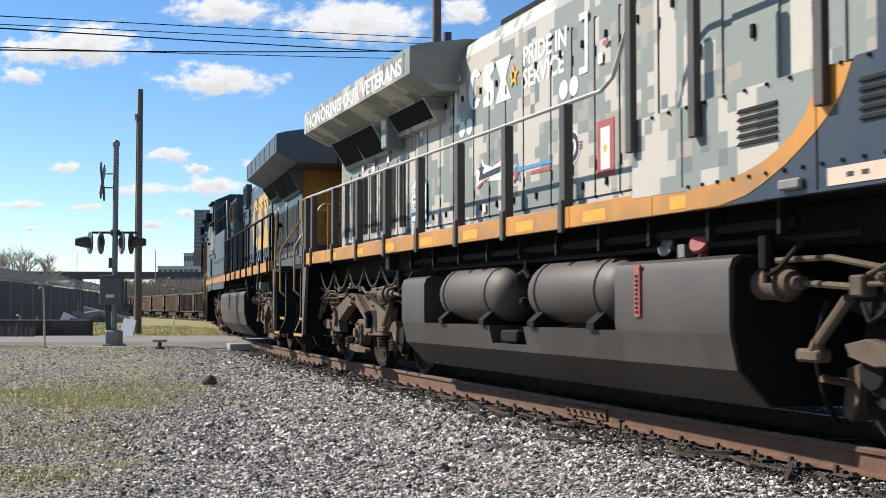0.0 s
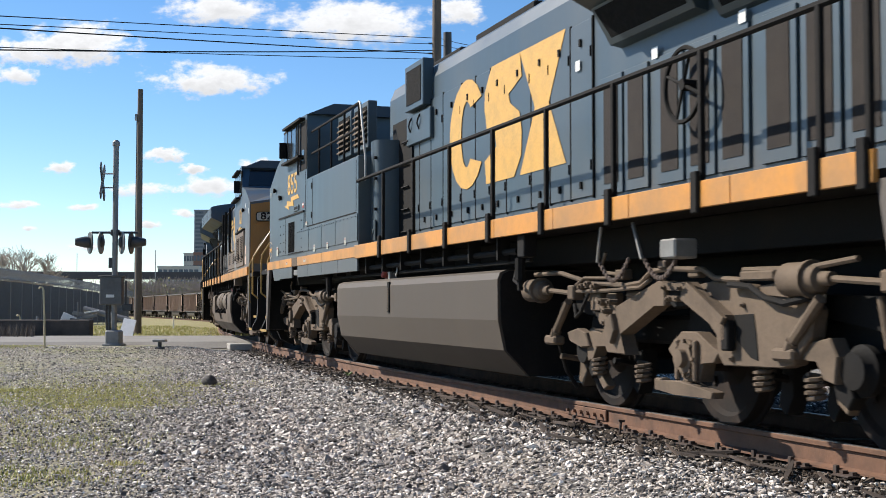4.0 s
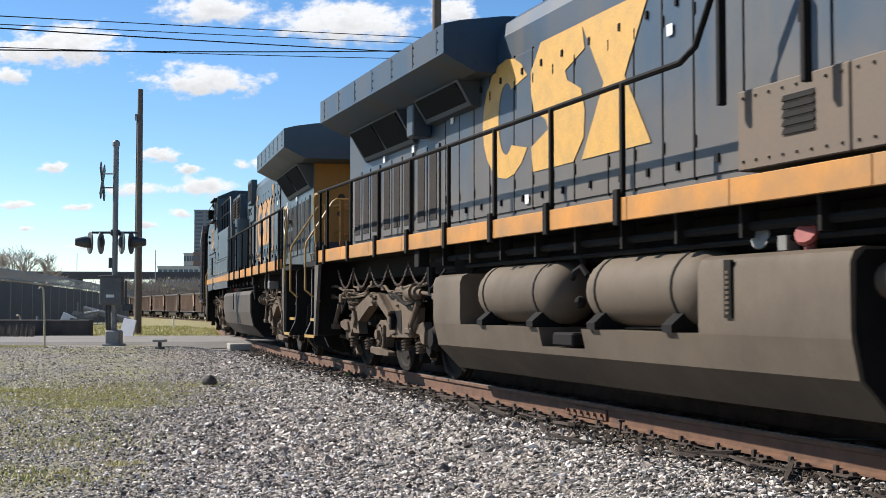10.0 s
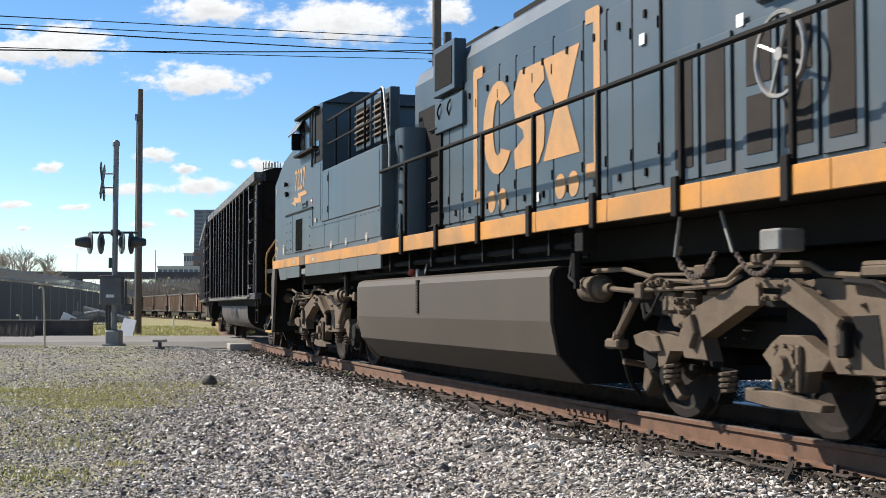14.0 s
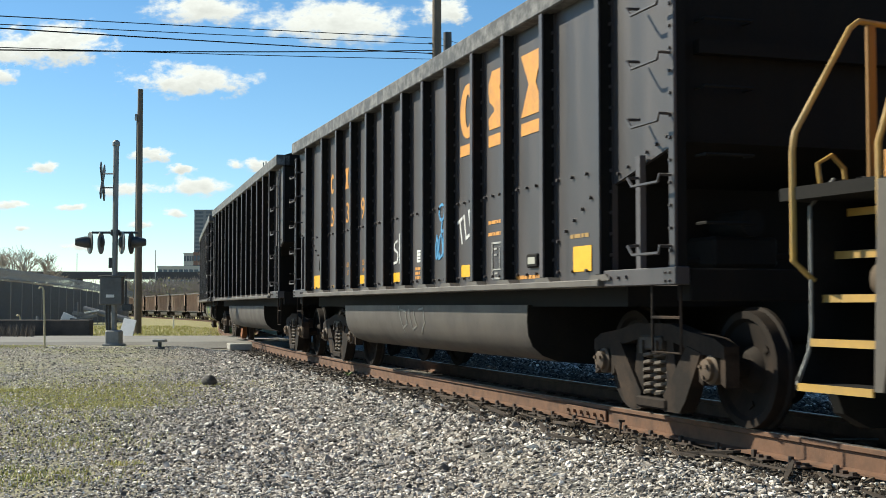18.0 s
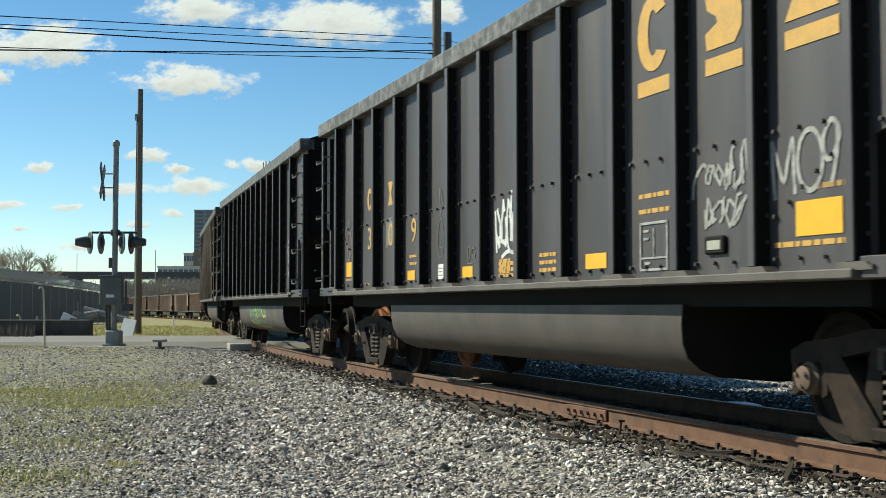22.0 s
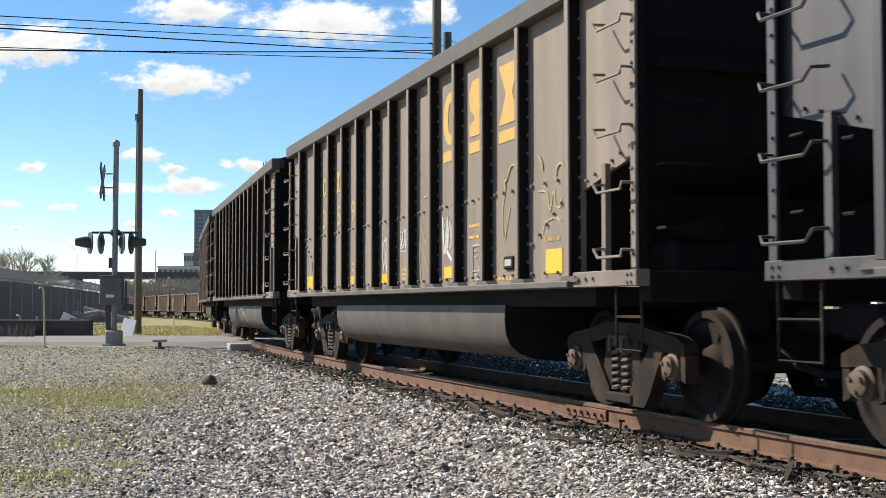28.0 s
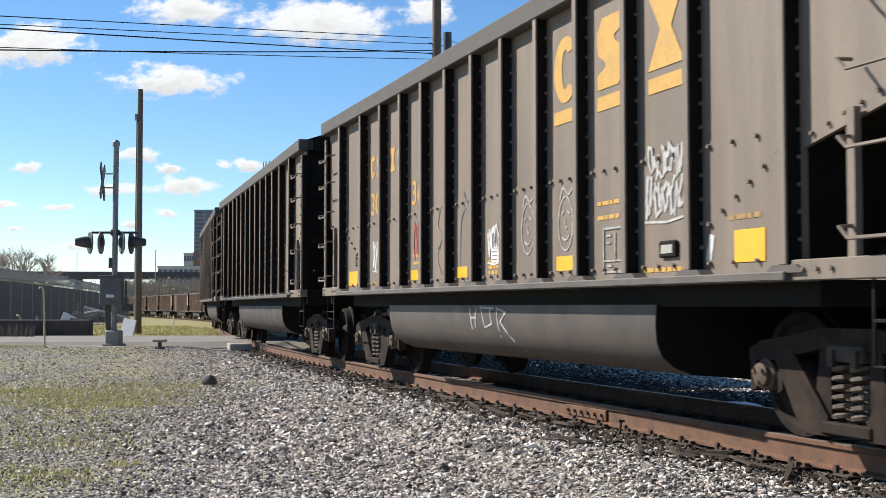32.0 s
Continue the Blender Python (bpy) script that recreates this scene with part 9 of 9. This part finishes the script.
    g.prism([(-.26, 0), (.22, 0), (.24, .74), (-.2, .84)], -.03, .03, "y")
    tagged(part("white_board", g, WHITE, None, "white painted board leaning by the signal", smooth=None, at=pose(x, y, z, -40, 0, TURNED)), category="board")


crossing_signal()


def pole(name, label, x, zc, top, r0, r1, material=None):
    wx, wy, wz = on_ground(x, zc)
    t = thing(name, label, "utility pole", at=pose(wx, wy, wz, 0, 0, TURNED))
    g = Shape()
    g.rod((0, 0, -.3), (0, 0, top), r0, 14, r1)
    part("shaft", g, material or WOOD, t)
    return t


p = pole("utility_pole", "bare weathered wooden pole without wires", 245, 48, 9.4, .14, .10)
g = Shape()
g.rod((-.14, -.02, 0), (-.12, -.02, 8.4), .02, 6)
g.box(-.2, -.1, -.05, .05, 8.2, 8.45, .01)
part("ground_wire", g, WIRE, p)
main = pole("utility_pole", "tall wooden pole that carries wires", 773, 62, 17.5, .26, .22)
pole("utility_pole", "short dark pole beside the wire pole", 792, 63, 14.9, .22, .21, DARKSIGNAL)
g = Shape()
for z0 in (13.2, 13.6, 14.1):
    g.box(-.42, -.2, -.05, .05, z0, z0 + .07)
part("insulator_bracket", g, DARKSIGNAL, main, smooth=None)


def cable(pts, r, label="thin black overhead wire between poles"):
    g = Shape()
    g.pipe(pts, r, 5)
    return tagged(part("overhead_wire", g, BLACK, None, label), category="wire", group="overhead wires")


def hung(x0, y0, z0, x1, y1, z1, sag, r):
    a, b = Vector(at_eye(x0, y0, z0)), Vector(at_eye(x1, y1, z1))
    pts = []
    for i in range(25):
        q = i / 24
        p = a.lerp(b, q)
        p.z -= sag * 4 * q * (1 - q)
        pts.append(p)
    cable(pts, r)


hung(-420, 2, 34, 768, 64, 62, .02, .018)
hung(-420, 19, 34, 768, 75, 62, .02, .016)
hung(-420, 19, 34, 768, 92, 62, .05, .024)
hung(-420, 78, 34, 768, 86, 62, .12, .024)
hung(-420, 66, 34, 768, 102, 62, .06, .016)
hung(770, 62, 62, 850, 80, 70, .05, .016)
hung(772, 75, 62, 870, 92, 70, .05, .016)


# ---------------------------------------------------------------- fence, wall, bollards, boards
def fence():
    a, b = Vector(ahead(-18.9, 43)), Vector(ahead(-28.0, 112))
    d = (b - a).normalized()
    n = 25
    step = (b - a).length / n
    t = thing("security_fence", "dark slatted security fence topped with razor wire", "fence")
    nrm = Vector((-d.y, d.x))
    ang = math.degrees(math.atan2(d.y, d.x))
    for i in range(n + 1):
        p = a + d * step * i
        z = lie(p.x, p.y)
        g = Shape()
        g.rod((0, 0, 0), (0, 0, 2.42), .035, 8)
        post = part("post", g, WIRE, t, at=pose(p.x, p.y, z, 0, 0, ang))
        g = Shape()
        g.rod((0, 0, 2.4), (0, -.3, 2.75), .02, 6)
        part("bracket_arm", g, WIRE, post)
        if i < n:
            q = a + d * step * (i + 1)
            g = Shape()
            k = int(step / .12)
            for j in range(k):
                g.box(.06 + j * .12, .06 + j * .12 + .095, -.006 - .004 * (j % 2), .006, .06, 2.28)
            part("slat_panel", g, FENCE, t, "dark privacy slats", smooth=None, at=pose(p.x, p.y, z, 0, 0, ang))
            g = Shape()
            g.rod((0, 0, 2.34), (step, 0, 2.34), .022, 6)
            g.rod((0, .03, .08), (step, .03, .08), .018, 6)
            part("rail", g, WIRE, t, at=pose(p.x, p.y, z, 0, 0, ang))
            g = Shape()
            turns = 13
            g.pipe([(step * k / (turns * 10), .25 * math.cos(k * .628) - .15, 2.62 + .25 * math.sin(k * .628)) for k in range(turns * 10 + 1)], .012, 4)
            part("razor_coil", g, WIRE, t, "coiled razor wire", at=pose(p.x, p.y, z, 0, 0, ang))


fence()
x, y, z = on_ground(60, 42)
g = Shape()
g.box(-4.5, 1.96, -.2, .2, -.3, .62, .03)
tagged(part("low_wall", g, OLDCONCRETE, None, "low stained concrete wall beside the road", smooth=None, at=pose(x, y, z, 0, 0, TURNED)), category="wall")
for x, zc, h in ((81, 32, 1.56), (39, 46, .75)):
    wx, wy, wz = on_ground(x, zc)
    g = Shape()
    r = .026 if h > 1 else .026
    g.pipe([(0, 0, -.1), (-.02, 0, h * .5), (-.05, 0, h - .1), (-.08, 0, h - .02), (-.13, 0, h), (-.17, 0, h - .05)], r, 8)
    tagged(part("bollard", g, FADEDYELLOW, None, "thin faded yellow bent marker pole", at=pose(wx, wy, wz, 0, 0, TURNED)), category="bollard")
wx, wy, wz = on_ground(67, 47)
g = Shape()
g.rod((0, 0, 0), (0, 0, .6), .03, 8)
g.turned([(0, .05), (.1, .05), (.14, .02)], (0, 0, .55), (0, 0, 1), 8)
tagged(part("marker_post", g, WIRE, None, "thin grey marker post with a cap", at=pose(wx, wy, wz)), category="post")
wx, wy, wz = on_ground(308, 58)
g = Shape()
g.rod((0, 0, -.1), (0, 0, .62), .035, 8)
tagged(part("marker_post", g, WHITE, None, "thin white marker post in the grass", at=pose(wx, wy, wz)), category="post")
# heap of pale boards behind the wall
wx, wy, wz = on_ground(143, 44)
t = thing("board_heap", "heap of pale boards and a grey pipe", "boards", at=pose(wx, wy, wz, 0, 0, TURNED))
for i, (x0, z0, w, h, tilt, mat) in enumerate(((-.42, .32, .5, .36, 24, WHITE), (.1, .5, .7, .12, 12, GUARD), (.2, .38, .9, .1, -14, GUARD), (.45, .6, .5, .05, -10, WHITE), (-.05, .2, .5, .3, 8, DARKSIGNAL), (.0, .68, .04, .5, 0, GUARD))):
    g = Shape()
    g.box(-w / 2, w / 2, -.03, .03, -h / 2, h / 2, .008)
    part("board", g, mat, t, smooth=None, at=pose(x0, -.06 * i, z0 + .28, 0, tilt, 0))
g = Shape()
g.rod((.1, .1, .98), (1.75, -.1, .58), .1, 10)
part("pipe", g, GUARD, t)


# ---------------------------------------------------------------- trees
def bare_tree(seed, height, spread=.5, depth=5, label="bare leafless tree with fine twigs", thick=1.0, bark=BARK):
    rnd = random.Random(seed)
    t = thing("tree", label, "tree")
    trunk, crown = Shape(), Shape()

    def grow(p, d, length, r, level):
        g = trunk if level < 2 else crown
        r = max(r, .02 * thick)
        bend = Vector((rnd.uniform(-1, 1), rnd.uniform(-1, 1), rnd.uniform(-.2, .5))) * .18
        mid = p + d * length * .5
        d2 = (d + bend).normalized()
        end = mid + d2 * length * .5
        n = 6 if level < 2 else 3
        g.rod(p, mid, r, n, r * .86)
        g.rod(mid, end, r * .86, n, r * .7)
        if level >= depth:
            return
        for k in range(rnd.choice((2, 3, 3)) + (1 if level > 2 else 0)):
            a = rnd.uniform(0, 6.28)
            side = Vector((math.cos(a), math.sin(a), 0))
            nd = (d2 * rnd.uniform(.6, 1.1) + side * spread * rnd.uniform(.5, 1.4) + Vector((0, 0, .15))).normalized()
            q = p.lerp(end, rnd.uniform(.5, 1.0))
            grow(q, nd, length * rnd.uniform(.6, .82), r * .62, level + 1)

    grow(Vector((0, 0, -.2)), Vector((0, 0, 1)), height * .3, height * .018, 0)
    part("trunk", trunk, bark, t)
    part("crown", crown, bark, t, "crown of fine bare twigs")
    return t


def set_tree(ob, x, zc, turn=0):
    wx, wy, wz = on_ground(x, zc)
    ob.matrix_basis = pose(wx, wy, wz, 0, 0, turn)
    return ob


trees = [bare_tree(1, 13), bare_tree(2, 11, .6), bare_tree(3, 14, .45)]
far_trees = [bare_tree(21, 17, .6, 5, thick=1.3, bark=FARBARK), bare_tree(22, 15, .7, 5, thick=1.3, bark=FARBARK)]
set_tree(trees[0], -60, 225), set_tree(trees[1], 96, 262), set_tree(trees[2], 1485, 44)
set_tree(far_trees[0], 22, 230), set_tree(far_trees[1], 60, 236)
for k, (x, zc) in enumerate(((2, 226), (40, 244), (76, 250), (-14, 240), (50, 222), (12, 252), (30, 238), (68, 228), (-30, 230))):
    wx, wy, wz = on_ground(x, zc)
    copy_thing(far_trees[k % 2], pose(wx, wy, wz, 0, 0, 77 * k))
for k, (x, zc, i) in enumerate(((1420, 60, 1), (1560, 50, 0), (1640, 62, 2), (1340, 66, 0))):
    wx, wy, wz = on_ground(x, zc)
    copy_thing(trees[i], pose(wx, wy, wz, 0, 0, 67 * k))


def thicket():
    """Brush along the far side of the meadow."""
    rnd = random.Random(12)
    for name, label, mat, n, lo, hi in (("brush", "grey-brown bare brush below the bridge", FARBARK, 6500, 4.0, 9.5), ("spring_brush", "pale green budding brush", BUD, 2600, 2.0, 7.5)):
        g = Shape()
        for k in range(n):
            zc = rnd.uniform(290, 345)
            x = rnd.uniform(190, 410) if rnd.random() < .85 else rnd.uniform(-200, 180)
            wx, wy, wz = on_ground(x, zc)
            h = rnd.uniform(lo, hi)
            if mat is BUD:
                for j in range(3):
                    p = (wx + rnd.uniform(-1.2, 1.2), wy + rnd.uniform(-1, 1), wz + h * rnd.uniform(.3, 1.2))
                    s = rnd.uniform(.12, .4)
                    a = rnd.uniform(0, 6.28)
                    g.sheet([(p[0] - s * math.cos(a), p[1] - s * math.sin(a), p[2]), (p[0], p[1], p[2] - s * .7), (p[0] + s * math.cos(a), p[1] + s * math.sin(a), p[2] + s * .3), (p[0], p[1], p[2] + s)], .02)
            else:
                dx, dy = rnd.uniform(-.3, .3) * h, rnd.uniform(-.3, .3) * h
                g.rod((wx, wy, wz - .2), (wx + dx, wy + dy, wz + h), .07, 3, .02)
                for j in range(3):
                    q = rnd.uniform(.3, .9)
                    b = (wx + dx * q, wy + dy * q, wz + h * q)
                    g.rod(b, (b[0] + rnd.uniform(-.9, .9), b[1] + rnd.uniform(-.6, .6), b[2] + rnd.uniform(.2, 1.2)), .035, 3, .01)
        tagged(part(name, g, mat, None, label, smooth=None), category="brush", kind="stuff")


thicket()


# ---------------------------------------------------------------- bridge and town
def viaduct():
    t = thing("highway_bridge", "long grey highway bridge on piers", "bridge")
    g = Shape()
    a, b = Vector(at_eye(-500, 486, 430)), Vector(at_eye(900, 484, 470))
    d = (b - a).normalized()
    ang = math.degrees(math.atan2(d.y, d.x))
    L = (b - a).length
    g.box(0, L, -6, 6, -1.2, .6, .05)
    part("deck", g, BRIDGE, t, smooth=None, at=pose(*a, 0, 0, ang))
    g = Shape()
    g.box(0, L, -6.3, -6.0, .2, 1.3)
    part("parapet", g, BRIDGE, t, smooth=None, at=pose(*a, 0, 0, ang))
    for k in range(int(L / 28)):
        g = Shape()
        p = a + d * (k * 28 + 8)
        g.box(-.9, .9, -4, 4, -14, -1.0)
        part("pier", g, BRIDGE, t, smooth=None, at=pose(p.x, p.y, p.z, 0, 0, ang))
        if k % 3 == 1:
            g = Shape()
            g.rod((0, -5.5, .5), (0, -5.5, 7.0), .12, 6)
            part("lamp_post", g, WIRE, t, at=pose(p.x, p.y, p.z, 0, 0, ang))


viaduct()


def tall_block(name, label, x0, x1, y0, zc, deep, wall, glass, floors, bays, category="building"):
    """A far building with its window bands."""
    a, b = at_eye(x0, y0, zc), at_eye(x1, y0, zc)
    w = math.dist(a[:2], b[:2])
    h = a[2] + 4
    t = thing(name, label, category, at=pose(a[0], a[1], -4, 0, 0, TURNED))
    g = Shape()
    g.box(0, w, 0, deep, 0, h)
    body = part("wall", g, wall, t, smooth=None)
    g = Shape()
    g.box(-.4, w + .4, -.4, deep + .4, h, h + 1.2)
    part("roof", g, wall, t, smooth=None)
    fh = h / floors
    for i in range(floors):
        if i * fh < h * .25:
            continue
        for j in range(bays):
            g = Shape()
            bw = w / bays
            g.box(j * bw + bw * .12, (j + 1) * bw - bw * .12, -.25, .1, i * fh + fh * .25, i * fh + fh * .8)
            part("window", g, glass, body, smooth=None)
    return t


tall_block("office_tower", "tall grey-blue office tower with window bands", 343, 398, 373, 1500, 34, TOWER, TOWERGLASS, 26, 3)
g = tall_block("brick_building", "red-brown brick building far off", 342, 366, 449, 1150, 20, BRICK, TOWERGLASS, 6, 4)
tall_block("office_block", "pale office block far off", 325, 344, 450, 1250, 22, PALE, TOWERGLASS, 6, 4)
tall_block("parking_block", "low pale block with long window bands", 279, 352, 474, 900, 30, PALE, TOWERGLASS, 5, 8)
wx, wy, _ = at_eye(480, 300, 300)
t = thing("antenna_mast", "slim mast crowned with panel antennas", "antenna mast", at=pose(wx, wy, -1.3, 0, 0, TURNED))
g = Shape()
g.rod((0, 0, 0), (0, 0, 36.5), .5, 10, .3)
part("shaft", g, WIRE, t)
g = Shape()
g.box(-1.9, 1.9, -.15, .15, 35.1, 35.4)
g.box(-.15, .15, -1.6, 1.6, 35.1, 35.4)
part("platform", g, WIRE, t, smooth=None)
for k in range(9):
    g = Shape()
    x = -1.9 + .475 * k
    y = (-.8, 0, .8)[k % 3]
    g.box(x - .14, x + .14, y - .1, y + .1, 34.7, 36.7 + (k % 2) * .3, .03)
    part("panel_antenna", g, PALE, t, smooth=None)
wx, wy, _ = at_eye(275, 480, 425)
g = Shape()
g.rod((0, 0, 0), (0, 0, 22), .12, 6)
tagged(part("light_mast", g, WIRE, None, "slim light mast beyond the bridge", at=pose(wx, wy, -2)), category="lamp mast")

# ---------------------------------------------------------------- clouds, drifting
DRIFT = []


def cloud(x, y, w, h, drift, seed, ragged=1.0):
    """A far cumulus of picture size w by h; drift: picture widths it slides in the clip."""
    far = 3600 + 4 * seed
    s = far / 2223
    me = bpy.data.meshes.new("cloud")
    me.from_pydata([(-1, -1, 0), (1, -1, 0), (1, 1, 0), (-1, 1, 0)], [], [(0, 1, 2, 3)])
    uv = me.uv_layers.new(name="UVMap")
    for i, (a, b) in enumerate(((-1, -1), (1, -1), (1, 1), (-1, 1))):
        uv.data[i].uv = (a * w / 95, b * h / 60)
    me.transform(Matrix.Diagonal((1, 1, 1, 1)))
    me.materials.append(cloud_material("cloud", seed, ragged))
    ob = tagged(new("cloud", me), "bright white cumulus cloud drifting in a blue sky", "cloud", "clouds", "structure")
    ob.scale = (w * .62 * s, h * .58 * s, 1)
    rows = []
    for t in (0, 8, 16, 24, 32):
        rows.append((t, VIEW @ Matrix.Translation(((x + drift * t / 32 - 784) * s, (441 - y) * s, -far))))
    DRIFT.append((ob, rows))


for k, row in enumerate(((395, 18, 200, 62, -66, 1.0), (630, 40, 300, 95, -66, .9), (150, 80, 230, 86, -96, 1.2), (60, 92, 160, 60, -90, 1.2), (385, 142, 230, 68, -84, 1.1), (40, 132, 90, 36, -80, 1.3), (115, 297, 60, 26, -68, 1.4), (262, 336, 120, 32, -50, 1.3),
                         (378, 330, 110, 46, -48, 1.0), (298, 274, 90, 28, -54, 1.6), (160, 368, 70, 16, -50, 1.4), (38, 363, 80, 20, -44, 1.4), (330, 378, 40, 20, -36, 1.3), (272, 397, 46, 16, -36, 1.5), (150, 436, 60, 20, -30, 1.6), (55, 404, 30, 12, -30, 1.6), (480, 292, 90, 24, -46, 1.5), (820, 20, 90, 70, -60, 1.2), (345, 300, 70, 20, -50, 1.7), (1500, 120, 500, 90, -60, 1.2), (-120, 70, 200, 80, -90, 1.2), (-80, 240, 120, 40, -60, 1.3))):
    cloud(*row[:5], k + 1, row[5])
# ---------------------------------------------------------------- what moves
def motions():
    for car, at, half, turned, wheels in UNITS:
        walk(car, [(k, stand(at - run(k), half, turned)) for k in range(33)])
        for ob, r, (x, y, z) in wheels:
            step = 4 if r < .5 else 5
            flip = ob.parent.rotation_euler.z if ob.parent.rotation_mode == "XYZ" else 0
            spin = 1 if (abs(flip) > 1) != turned else -1
            times = [k * step / FPS for k in range(int(32 * FPS / step) + 1)]
            walk(ob, [(t, pose(x, y, z, -spin * math.degrees(run(t) / r))) for t in times])
    for ob, rows in DRIFT:
        walk(ob, rows)


motions()
